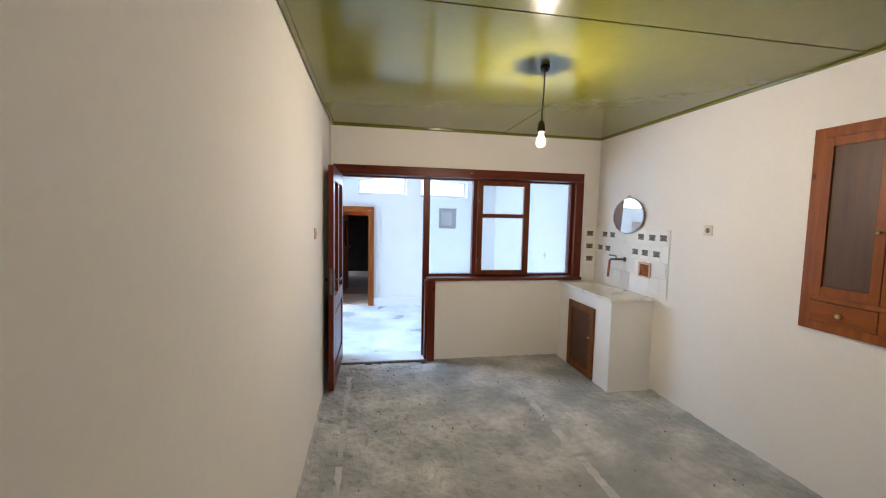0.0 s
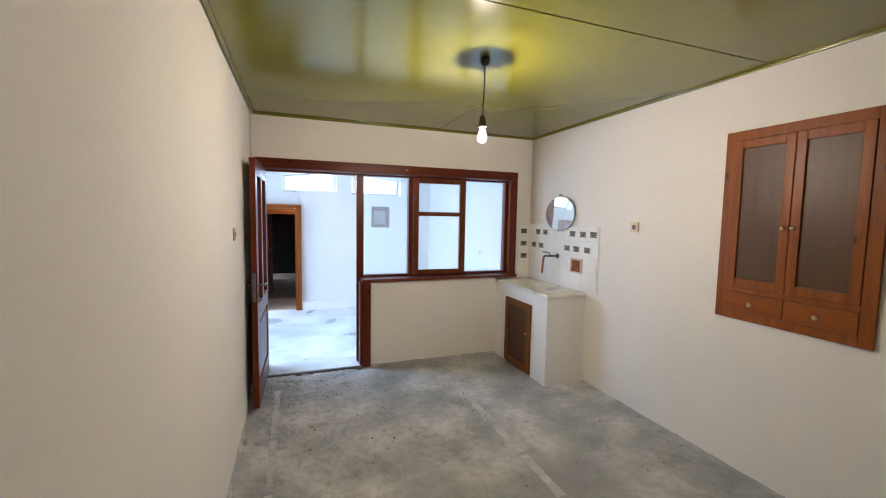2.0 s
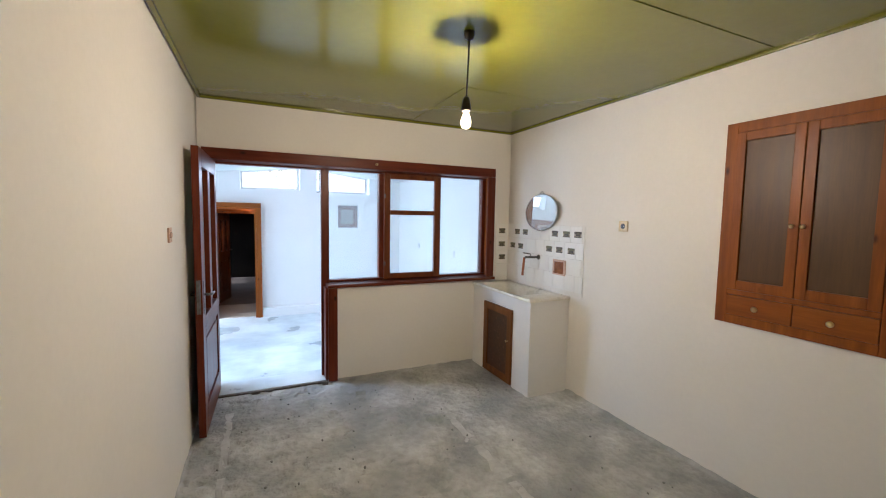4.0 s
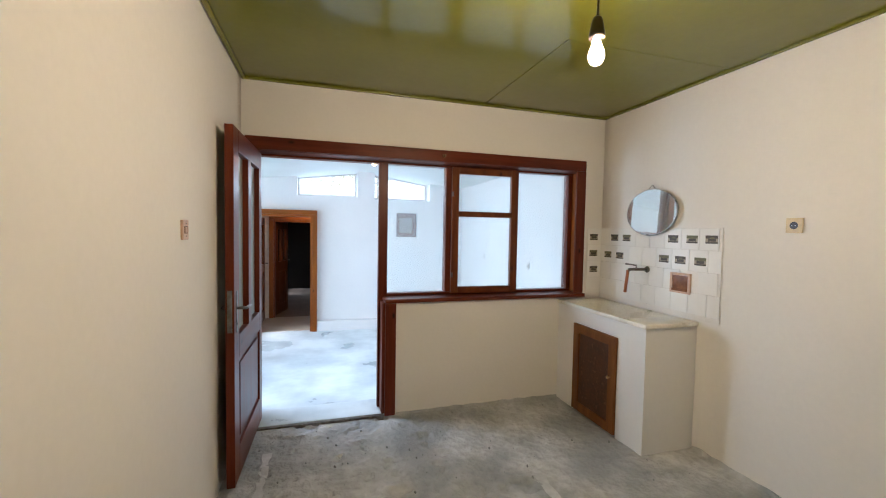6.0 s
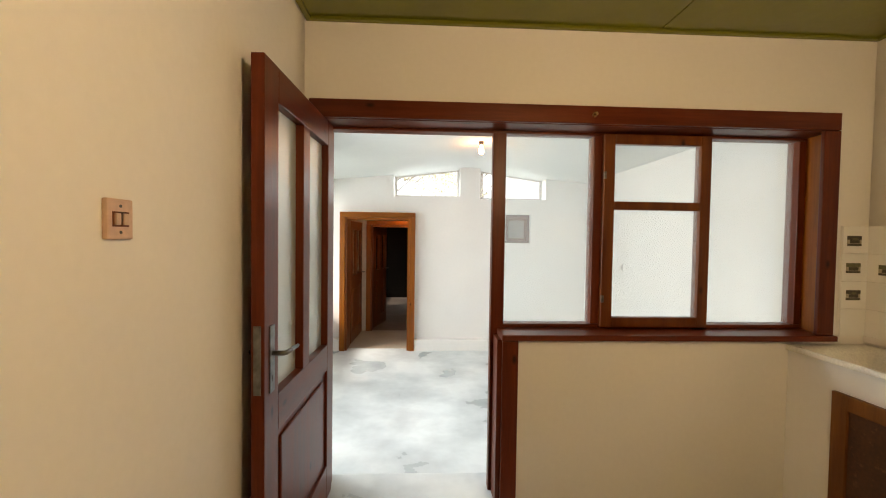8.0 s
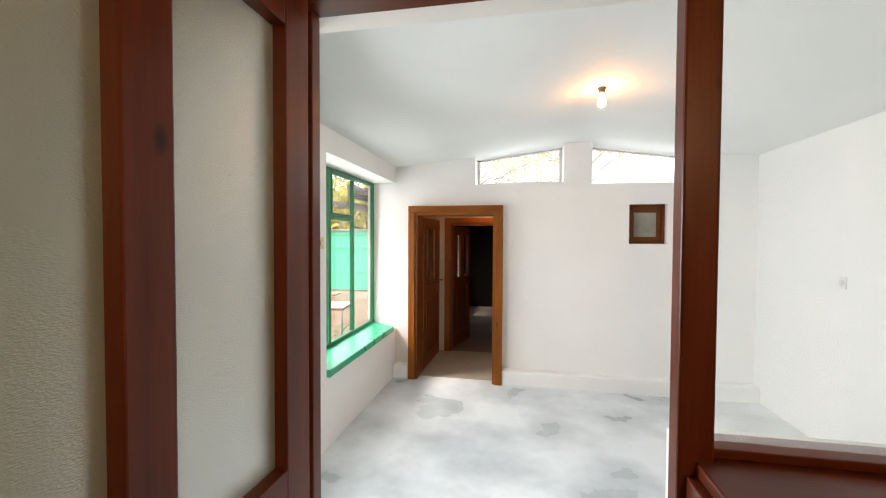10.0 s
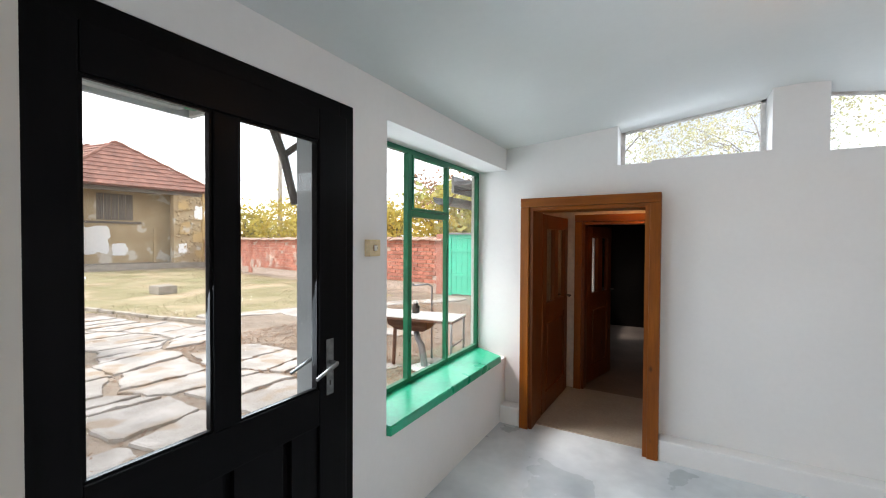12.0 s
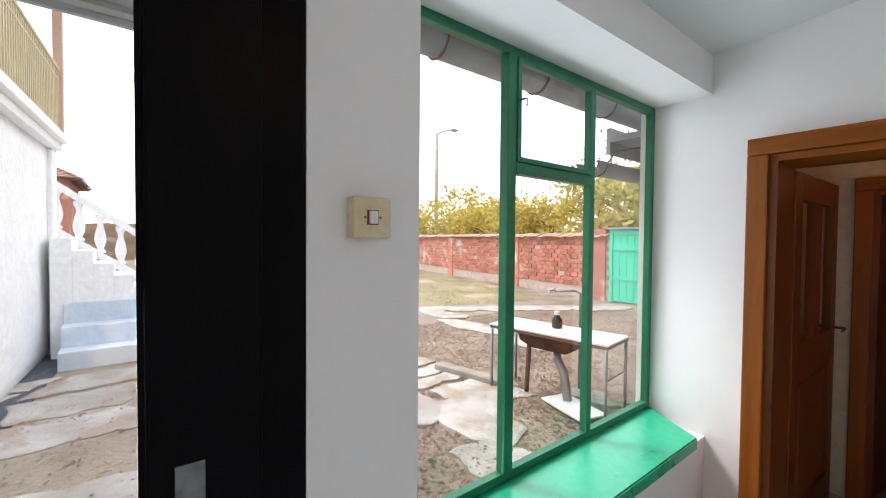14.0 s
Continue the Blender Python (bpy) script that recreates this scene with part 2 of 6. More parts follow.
M["tile"] = mat("tile", (0.88, 0.875, 0.84), (0.85, 0.845, 0.81), rough=0.09, scale=5, fine=20, bump=0.02, dist=0.002, rand=0.03, rvar=0.04, grain=0.01)
M["grout"] = mat("grout", (0.83, 0.81, 0.77), (0.77, 0.75, 0.70), rough=0.8, grain=0.03)
M["decal_sky"] = mat("decal_sky", (0.46, 0.40, 0.29), (0.36, 0.30, 0.21), rough=0.45, scale=60, bump=0)
M["decal_dark"] = mat("decal_dark", (0.05, 0.042, 0.03), (0.10, 0.085, 0.06), rough=0.5, scale=120, bump=0)
M["decal_green"] = mat("decal_green", (0.17, 0.17, 0.08), (0.12, 0.11, 0.06), rough=0.5, scale=90, bump=0)
M["terrazzo"] = mat("terrazzo", (0.80, 0.79, 0.72), (0.66, 0.63, 0.54), rough=0.3, scale=5, fine=90, bump=0.1, dist=0.002)
M["amber"] = mat("amber", (0.26, 0.10, 0.03), (0.17, 0.06, 0.02), rough=0.15, scale=20, bump=0.05)
M["filament"] = glow("filament", (1.0, 0.72, 0.42), 18500.0)
M["bulb_glow"], _n, _l, _p = nodes_of("bulb_glow")
_tr, _em, _ad = _n.new("ShaderNodeBsdfTransparent"), _n.new("ShaderNodeEmission"), _n.new("ShaderNodeAddShader")
_em.inputs["Color"].default_value, _em.inputs["Strength"].default_value = (1.0, 0.70, 0.40, 1), 6.0
_l.new(_tr.outputs[0], _ad.inputs[0])
_l.new(_em.outputs[0], _ad.inputs[1])
_l.new(_ad.outputs[0], _n["Material Output"].inputs["Surface"])
M["bulb_glow_hall"] = glow("bulb_glow_hall", (1.0, 0.46, 0.16), 150.0)
M["frosted"] = pane_mat("frosted", (0.55, 0.60, 0.55), 0.24, 0.12, 1.4, 2.6)
fn, fl = M["frosted"].node_tree.nodes, M["frosted"].node_tree.links
ftc, fmp, fno, fbu = fn.new("ShaderNodeTexCoord"), fn.new("ShaderNodeMapping"), fn.new("ShaderNodeTexNoise"), fn.new("ShaderNodeBump")
fmp.inputs["Scale"].default_value = (160, 160, 420)
fno.inputs["Scale"].default_value, fno.inputs["Detail"].default_value = 1.0, 1.5
fbu.inputs["Strength"].default_value, fbu.inputs["Distance"].default_value = 0.6, 0.002
fl.new(ftc.outputs["Object"], fmp.inputs["Vector"])
fl.new(fmp.outputs["Vector"], fno.inputs["Vector"])
fl.new(fno.outputs["Fac"], fbu.inputs["Height"])
for q in fn:
    if q.type == "BSDF_GLOSSY":
        fl.new(fbu.outputs["Normal"], q.inputs["Normal"])
fdi, fmi, fou = fn.new("ShaderNodeBsdfDiffuse"), fn.new("ShaderNodeMixShader"), fn["Material Output"]
fdi.inputs["Color"].default_value = (0.56, 0.63, 0.57, 1)
fmi.inputs[0].default_value = 0.42
fl.new(fbu.outputs["Normal"], fdi.inputs["Normal"])
fl.new(fou.inputs["Surface"].links[0].from_socket, fmi.inputs[1])
fl.new(fdi.outputs[0], fmi.inputs[2])
fl.new(fmi.outputs[0], fou.inputs["Surface"])


# ---- mesh helpers ----
def box(bm, x0, y0, z0, x1, y1, z1, bevel=0.0):
    """An axis-aligned block, its edges eased by bevel."""
    vs = [bm.verts.new((x, y, z)) for x in (x0, x1) for y in (y0, y1) for z in (z0, z1)]
    fs = [bm.faces.new([vs[i] for i in q]) for q in ((0, 1, 3, 2), (4, 6, 7, 5), (0, 4, 5, 1), (2, 3, 7, 6), (0, 2, 6, 4), (1, 5, 7, 3))]
    if bevel:
        es = {e for f in fs for e in f.edges}
        bmesh.ops.bevel(bm, geom=list(es), offset=bevel, segments=2, profile=0.6, affect="EDGES")
    return bm


def boxes(*bs, bevel=0.0):
    bm = bmesh.new()
    for b in bs:
        box(bm, *b, bevel=bevel)
    return bm


def lathe(bm, profile, at=(0, 0, 0), turn=None, seg=20, caps=True):
    """Turns a list of (radius, height) about z, then poses it."""
    rings = []
    m = Matrix.Translation(at) @ (turn or Matrix())
    for r, h in profile:
        rings.append([bm.verts.new(m @ Vector((r * math.cos(2 * math.pi * i / seg), r * math.sin(2 * math.pi * i / seg), h))) for i in range(seg)])
    for a, b in zip(rings, rings[1:]):
        for i in range(seg):
            f = bm.faces.new((a[i], a[(i + 1) % seg], b[(i + 1) % seg], b[i]))
            f.smooth = True
    if caps:
        bm.faces.new(list(reversed(rings[0])))
        bm.faces.new(rings[-1])
    return bm


def tube(bm, pts, r, seg=10):
    """A round bar through points."""
    pts = [Vector(p) for p in pts]
    rings = []
    for i, p in enumerate(pts):
        d = (pts[min(i + 1, len(pts) - 1)] - pts[max(i - 1, 0)]).normalized()
        side = d.cross(Vector((0, 0, 1)) if abs(d.z) < 0.9 else Vector((1, 0, 0))).normalized()
        up = side.cross(d)
        rr = r[i] if isinstance(r, (list, tuple)) else r
        rings.append([bm.verts.new(p + rr * (math.cos(2 * math.pi * k / seg) * side + math.sin(2 * math.pi * k / seg) * up)) for k in range(seg)])
    for a, b in zip(rings, rings[1:]):
        for k in range(seg):
            f = bm.faces.new((a[k], a[(k + 1) % seg], b[(k + 1) % seg], b[k]))
            f.smooth = True
    bm.faces.new(list(reversed(rings[0])))
    bm.faces.new(rings[-1])
    return bm


def prism(bm, poly, z0, z1, m=None):
    """A polygon in x, y given height, posed by m."""
    m = m or Matrix()
    lo = [bm.verts.new(m @ Vector((x, y, z0))) for x, y in poly]
    hi = [bm.verts.new(m @ Vector((x, y, z1))) for x, y in poly]
    bm.faces.new(list(reversed(lo)))
    bm.faces.new(hi)
    for i in range(len(poly)):
        j = (i + 1) % len(poly)
        bm.faces.new((lo[i], lo[j], hi[j], hi[i]))
    return bm


def part(name, bm, material, parent=None, label="", kind=""):
    """Links a bmesh as one mesh object, under a thing or on its own."""
    me = bpy.data.meshes.new(name)
    bmesh.ops.recalc_face_normals(bm, faces=bm.faces)
    bm.to_mesh(me)
    bm.free()
    me.materials.append(material)
    ob = new(name, me)
    if parent:
        ob.parent = parent
        ob.matrix_parent_inverse = parent.matrix_world.inverted()
    return tagged(ob, label, kind=kind)


def thing(name, label, category, at=(0, 0, 0), group="", kind=""):
    """An empty at the base of a thing that is made of parts. Parts are built in world places."""
    ob = new(name)
    ob.empty_display_size = 0.1
    ob.matrix_world = Matrix.Translation(at)
    bpy.context.view_layer.update()
    return tagged(ob, label, category, group, kind)


def uneven(bm, amp=0.004, cuts=14):
    """Hand-laid plaster: faces divided and moved a little, alike wherever pieces meet."""
    bmesh.ops.subdivide_edges(bm, edges=bm.edges[:], cuts=cuts, use_grid_fill=True)
    for v in bm.verts:
        c = v.co
        v.co = c + Vector([amp * (noise.noise(c * 1.3 + Vector((k * 9, 0, 0))) + 0.5 * noise.noise(c * 5 + Vector((0, k * 7, 0)))) for k in range(3)])
    for f in bm.faces:
        f.smooth = True
    return bm


def setting(name, bm, material, label="", category=""):
    return tagged(part(name, bm, material), label, category, kind="structure")


def grid_sheet(bm, x0, x1, y0, y1, nx, ny, zf):
    vs = [[bm.verts.new((x0 + (x1 - x0) * i / nx, y0 + (y1 - y0) * j / ny, zf(x0 + (x1 - x0) * i / nx, y0 + (y1 - y0) * j / ny))) for j in range(ny + 1)] for i in range(nx + 1)]
    for i in range(nx):
        for j in range(ny):
            bm.faces.new((vs[i][j], vs[i + 1][j], vs[i + 1][j + 1], vs[i][j + 1])).smooth = True
    return bm


# ---- the kitchen's shell ----
KX, KY, KZ = 3.12, -6.2, 2.61   # right wall, rear wall, ceiling
HF, HX, HL, HY = -0.15, 3.0, -0.76, 3.70   # the hall: floor, right wall, left wall, far wall
YH = 0.382    # hall face of the partition


def kitchen_floor(x, y):
    n = noise.noise(Vector((x * 1.7, y * 1.7, 0))) * 0.006 + noise.noise(Vector((x * 7, y * 7, 3))) * 0.003
    # torn trowel ridges across the middle
    wide = min(1.0, 1.5 * max(0.0, 1 - ((x - 0.95) ** 2 / 1.6 + (y + 1.3) ** 2 / 3.6)) + 0.22)
    ridge = noise.noise(Vector((x * 5 + y * 2, y * 9, 5))) + 0.5 * noise.noise(Vector((x * 12, y * 17, 8)))
    n += wide * max(0.0, ridge) * 0.016
    # pits torn out of the skin
    pit = noise.noise(Vector((x * 6.5, y * 8.5, 21))) + 0.5 * noise.noise(Vector((x * 17, y * 19, 4)))
    n -= wide * 0.024 * max(0.0, min(1.0, (pit - 0.33) * 10))
    n += max(0.0, noise.noise(Vector((x * 9, y * 9, 12))) - 0.25) * 0.012
    return n - 0.006


bm = grid_sheet(bmesh.new(), -0.02, KX + 0.02, KY, 0.012, 240, 480, kitchen_floor)
setting("floor_kitchen", bm, M["concrete"], "rough bare grey concrete screed floor", "floor")


def trace(x0, y0, x1, y1, w, seed):
    """A thin uneven streak of lime left on the screed."""
    bm, prev, n = bmesh.new(), None, 60
    for i in range(n + 1):
        f = i / n
        x, y = x0 + (x1 - x0) * f, y0 + (y1 - y0) * f
        h = w * (0.55 + 0.6 * abs(noise.noise(Vector((f * 14, seed, 0)))) + 0.25 * noise.noise(Vector((f * 50, seed, 2))))
        c = [bm.verts.new((x + s * h, y, kitchen_floor(x + s * h, y) + 0.002)) for s in (-1, -0.3, 0.4, 1)]
        if prev and noise.noise(Vector((f * 22, seed, 7))) > -0.28:
            for k in range(3):
                bm.faces.new((prev[k], prev[k + 1], c[k + 1], c[k]))
        prev = c
    bmesh.ops.delete(bm, geom=[v for v in bm.verts if not v.link_faces], context="VERTS")
    return bm


setting("lime_trace", trace(0.21, -0.25, 0.225, -3.6, 0.035, 1.0), M["lime_trace"], "pale streak of lime along the concrete floor", "floor mark")
setting("lime_trace", trace(1.86, -1.0, 1.88, -3.6, 0.05, 5.0), M["lime_trace"], "pale streak of lime across the concrete floor", "floor mark")
fr = random.Random(31)
bm = bmesh.new()
for _ in range(170):
    x, y = fr.uniform(0.12, 3.0), -fr.uniform(0.05, 1.0) ** 1.4 * 4.2
    if x > 2.6 and y > -1.1:
        continue
    r = fr.uniform(0.003, 0.011)
    bmesh.ops.create_icosphere(bm, subdivisions=1, radius=1.0, matrix=Matrix.Translation((x, y, kitchen_floor(x, y) + r * 0.4)) @ pose(0, 0, 0, fr.uniform(0, 90), fr.uniform(0, 90), fr.uniform(0, 90)) @ Matrix.Diagonal((r * 1.3, r, r * 0.7, 1)))
tagged(part("screed_crumbs", bm, M["old_crumb"], kind="stuff"), "grey crumbs of loose screed on the floor", "crumbs")
setting("threshold", boxes((0.024, 0.012, -0.3, 1.07, 0.312, 0.014), bevel=0.006), M["floor_hall"], "worn blue-grey painted doorway threshold above the step", "threshold")
setting("threshold_edge", uneven(boxes((0.03, -0.022, -0.03, 1.05, 0.010, 0.013), bevel=0.004), 0.004, 6), M["old_metal"], "dark worn edge strip of the doorway step", "threshold")


def fillet(x0, y0, x1, y1, side, seed):
    """A crumbly mortar edge where the screed meets a wall."""
    bm, prev, n = bmesh.new(), None, int(math.dist((x0, y0), (x1, y1)) / 0.025)
    for i in range(n + 1):
        f = i / n
        x, y = x0 + (x1 - x0) * f, y0 + (y1 - y0) * f
        w = 0.018 + 0.022 * abs(noise.noise(Vector((f * n * 0.11, seed, 0)))) + 0.012 * noise.noise(Vector((f * n * 0.6, seed, 4)))
        h = 0.012 + 0.02 * abs(noise.noise(Vector((f * n * 0.17, seed, 9))))
        px, py = x + side[0] * w, y + side[1] * w
        c = [bm.verts.new((x - side[0] * 0.01, y - side[1] * 0.01, h)), bm.verts.new((x + side[0] * w * 0.35, y + side[1] * w * 0.35, h * 0.75)), bm.verts.new((px, py, kitchen_floor(px, py) - 0.006))]
        if prev:
            for k in range(2):
                bm.faces.new((prev[k], prev[k + 1], c[k + 1], c[k]))
        prev = c
    return bm


setting("floor_edge", fillet(KX, -1.06, KX, KY, (-1, 0), 3.0), M["concrete"], "crumbly screed edge along the wall", "floor edge")
setting("floor_edge", fillet(1.145, 0.0, 2.67, 0.0, (0, -1), 8.0), M["concrete"], "crumbly screed edge along the wall", "floor edge")
setting("floor_edge", fillet(-0.008, -0.8, -0.008, KY, (1, 0), 14.0), M["concrete"], "crumbly screed edge along the wall", "floor edge")
setting("wall_left", uneven(boxes((-0.25, KY, -0.3, -0.008, 0.0, 2.75)), 0.006, 40), M["plaster_kitchen"], "cream whitewashed plaster kitchen wall", "wall")
setting("wall_right", uneven(boxes((KX, KY, -0.3, KX + 0.25, 0.0, 2.75)), 0.006, 40), M["plaster_kitchen"], "cream whitewashed plaster kitchen wall", "wall")
setting("wall_rear", boxes((-0.25, KY - 0.2, -0.3, KX + 0.25, KY, 2.75)), M["plaster_kitchen"], "cream whitewashed plaster kitchen wall", "wall")
setting("wall_partition", boxes(
    (-1.11, 0.0, -0.4, 0.0, YH, 2.8), (0.0, 0.0, -0.4, 0.022, 0.236, 2.119), (0.0, 0.0, 2.12, 2.92, YH, 2.8),
    (1.075, 0.0, -0.4, 2.92, YH, 0.93), (2.92, 0.0, -0.4, KX + 0.25, YH, 2.8)), M["plaster_kitchen"],
    "thick plastered partition wall with a door and window opening", "wall")

# ceiling of painted boards with open seams and thin edge strips
bm = bmesh.new()
seams_y = [KY, -4.05, -2.63, -1.235, 0.0]
seams_x = [0.0, 1.88, KX]
for j in range(4):
    for i in range(2):
        x0, x1, y0, y1 = seams_x[i], seams_x[i + 1], seams_y[j], seams_y[j + 1]
        if j < 3:
            x0, x1 = (0.0, KX) if i == 0 else (None, None)
            if x0 is None:
                continue
        sag = 0.003 * ((i + j) % 2)
        box(bm, x0 + 0.002, y0 + 0.002, KZ + sag, x1 - 0.002, y1 - 0.002, KZ + 0.03)
for b in ((0.0, KY, KZ - 0.014, 0.028, 0.0, KZ + 0.01), (KX - 0.028, KY, KZ - 0.014, KX, 0.0, KZ + 0.01), (0.028, -0.026, KZ - 0.014, KX - 0.028, 0.0, KZ + 0.01)):
    box(bm, *b, bevel=0.004)
box(bm, -0.2, KY, KZ + 0.032, KX + 0.2, 0, KZ + 0.09)
setting("ceiling_kitchen", bm, M["green_board"], "glossy olive green painted board ceiling", "ceiling")

# ---- the hall's shell ----
def hall_floor(x, y):
    return HF + noise.noise(Vector((x * 1.3, y * 1.3, 9))) * 0.004


CEIL = [(-0.80, 2.285), (-0.3, 2.325), (0.17, 2.372), (0.7, 2.44), (1.12, 2.492), (1.27, 2.50), (1.42, 2.488), (1.9, 2.42), (2.38, 2.355), (3.05, 2.30)]


def ceil_z(x):
    for (xa, za), (xb, zb) in zip(CEIL, CEIL[1:]):
        if x <= xb:
            return za + (zb - za) * max(0, x - xa) / (xb - xa)
    return CEIL[-1][1]


setting("floor_hall", grid_sheet(bmesh.new(), HL - 0.02, HX + 0.02, 0.30, HY + 0.02, 60, 60, hall_floor), M["floor_hall"], "smooth pale blue-grey painted concrete floor", "floor")
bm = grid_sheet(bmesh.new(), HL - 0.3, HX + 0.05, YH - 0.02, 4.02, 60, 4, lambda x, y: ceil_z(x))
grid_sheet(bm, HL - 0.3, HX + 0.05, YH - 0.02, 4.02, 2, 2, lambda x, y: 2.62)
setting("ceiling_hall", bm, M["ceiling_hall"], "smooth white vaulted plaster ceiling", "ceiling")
setting("wall_hall_right", boxes((HX, YH, -0.4, HX + 0.25, 4.0, 2.8)), M["plaster_hall"], "white plastered hall wall", "wall")
# wall to the yard: entrance opening y 0.5 to 1.72, window recess y 1.96 to the corner
setting("wall_hall_left", boxes(
    (-1.11, YH, -0.5, HL, 0.50, 2.8), (-1.11, 0.50, 2.089, HL, 1.695, 2.8), (-1.11, 0.50, -0.5, HL, 1.695, -0.14),
    (-1.11, 1.695, -0.5, HL, 1.955, 2.8), (-1.11, 1.955, 2.10, HL, HY, 2.8), (-1.11, 1.955, -0.5, HL, HY, 0.40)),
    M["plaster_hall"], "white plastered outer wall with door and window openings", "wall")


def wedge(bm, x0, x1, z0a, z0b, y0, y1, z1):
    """A wall piece whose lower edge runs from z0a to z0b."""
    vs = [bm.verts.new(p) for p in ((x0, y0, z0a), (x1, y0, z0b), (x1, y0, z1), (x0, y0, z1), (x0, y1, z0a), (x1, y1, z0b), (x1, y1, z1), (x0, y1, z1))]
    for q in ((0, 1, 2, 3), (7, 6, 5, 4), (0, 4, 5, 1), (1, 5, 6, 2), (2, 6, 7, 3), (3, 7, 4, 0)):
        bm.faces.new([vs[i] for i in q])


bm = boxes((-1.11, HY, -0.4, -0.50, 4.0, 2.06), (-0.50, HY, 1.78, 0.41, 4.0, 2.06), (0.41, HY, -0.4, 1.80, 4.0, 2.0),
           (1.80, HY, -0.4, 2.17, 4.0, 1.41), (1.80, HY, 1.83, 2.17, 4.0, 2.0), (1.80, 3.86, 1.41, 2.17, 4.0, 1.83), (2.17, HY, -0.4, 3.25, 4.0, 2.0),
           (-1.11, HY, 2.06, 0.17, 4.0, 2.6), (1.13, HY, 2.0, 1.42, 4.0, 2.6), (2.39, HY, 2.0, 3.25, 4.0, 2.6))
for x0, x1, a, b in ((0.17, 0.41, 2.065, 2.072),):
    wedge(bm, x0, x1, 2.06, 2.06, HY, 4.0, 2.066)
wedge(bm, 0.41, 1.13, 2.0, 2.0, HY, 4.0, 2.082)
wedge(bm, 1.42, 2.39, 2.0, 2.0, HY, 4.0, 2.05)
setting("wall_far", bm, M["plaster_hall"], "white plastered wall with a doorway and two high windows", "wall")
# plaster skirting
bm = bmesh.new()
box(bm, 0.485, 3.575, HF - 0.02, HX, HY, 0.005, bevel=0.012)
box(bm, HL, 3.575, HF - 0.02, -0.58, HY, 0.005, bevel=0.012)
setting("baseboard", bm, M["plaster_hall"], "thick white plaster skirting along the wall", "baseboard")

# ---- passage and dark room beyond ----
setting("wall_passage", boxes((-1.11, 4.0, -0.4, -0.76, 4.78, 2.0), (0.95, 4.0, -0.4, 1.1, 4.78, 2.0),
        (-1.11, 4.78, -0.4, -0.30, 4.95, 2.05), (0.40, 4.78, -0.4, 2.2, 4.95, 2.05), (-0.30, 4.78, 1.70, 0.40, 4.95, 2.05)), M["plaster_beige"], "beige plaster walls of a small passage", "wall")
setting("ceiling_passage", boxes((-0.95, 4.0, 1.96, 1.1, 4.95, 2.04)), M["plaster_beige"], "low plaster ceiling of the passage", "ceiling")
setting("floor_passage", boxes((-0.95, 3.70, -0.3, 1.1, 4.80, -0.142)), M["floor_inner"], "beige floor of the passage", "floor")
# near-black colour of walls and ceiling stands in for the room's shade
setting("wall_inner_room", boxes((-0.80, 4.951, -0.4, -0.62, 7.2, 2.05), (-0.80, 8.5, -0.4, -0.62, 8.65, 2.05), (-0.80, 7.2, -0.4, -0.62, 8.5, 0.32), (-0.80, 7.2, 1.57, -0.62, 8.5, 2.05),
        (2.2, 4.951, -0.4, 2.35, 8.65, 2.05), (-0.80, 8.651, -0.4, 2.35, 8.80, 2.05)), M["plaster_shaded"], "walls of a dim inner room, its darkness put into their colour", "wall")
setting("ceiling_inner_room", boxes((-0.80, 4.96, 2.051, 2.35, 8.80, 2.055)), M["plaster_shaded"], "ceiling of a dim inner room, its darkness put into the colour", "ceiling")
setting("floor_inner_room", boxes((-0.62, 4.80, -0.3, 2.2, 8.65, -0.146)), M["floor_room"], "brown floor of a dim inner room", "floor")
iw = thing("window_6", "white framed window of the dim inner room", "window", (-0.71, 7.85, 0.32), kind="structure")
part("window_frame", boxes((-0.74, 7.2, 0.32, -0.68, 7.25, 1.57), (-0.74, 8.45, 0.32, -0.68, 8.5, 1.57), (-0.74, 7.25, 1.52, -0.68, 8.45, 1.57), (-0.74, 7.25, 0.32, -0.68, 8.45, 0.37), (-0.74, 7.82, 0.37, -0.68, 7.88, 1.52), bevel=0.004), M["white_plastic"], iw)
for a, b in ((7.24, 7.83), (7.87, 8.46)):
    g = part("pane", boxes((-0.712, a, 0.36, -0.708, b, 1.53)), M["glass"], iw)
    g.visible_shadow = False

# ---- partition joinery ----
RX, RY, RZ = M["red_wood_x"], M["red_wood_y"], M["red_wood_z"]
joinery = thing("window_1", "dark red-brown varnished timber frame with clear panes beside the doorway", "interior window", (1.95, 0.1, 0.93), kind="structure")
part("casing_top", boxes((0.02, -0.026, 2.10, 2.91, -0.001, 2.195), bevel=0.006), RX, joinery)
part("casing_side", boxes((2.815, -0.026, 0.965, 2.91, -0.001, 2.098), bevel=0.006), RZ, joinery)
part("casing_post", boxes((1.055, -0.026, 0.0, 1.142, -0.001, 0.928), bevel=0.006), RZ, joinery)
part("casing_left", boxes((0.004, -0.022, 0.0, 0.026, -0.001, 2.098), bevel=0.003), RZ, joinery)
part("window_sill", boxes((1.05, -0.034, 0.931, 2.93, 0.20, 0.963), bevel=0.006), RX, joinery)
part("lining_top", boxes((0.03, 0.0, 2.098, 2.92, 0.25, 2.125)), RX, joinery)
part("lining_right", boxes((2.885, 0.0, 0.964, 2.92, 0.25, 2.097)), M["pine_z"], joinery, "lighter orange pine reveal board")
part("lining_left", boxes((0.023, 0.0, 0.015, 0.036, 0.149, 2.097)), RZ, joinery)
part("jamb_left", boxes((0.023, 0.151, 0.015, 0.082, 0.184, 2.082), bevel=0.004), RZ, joinery)
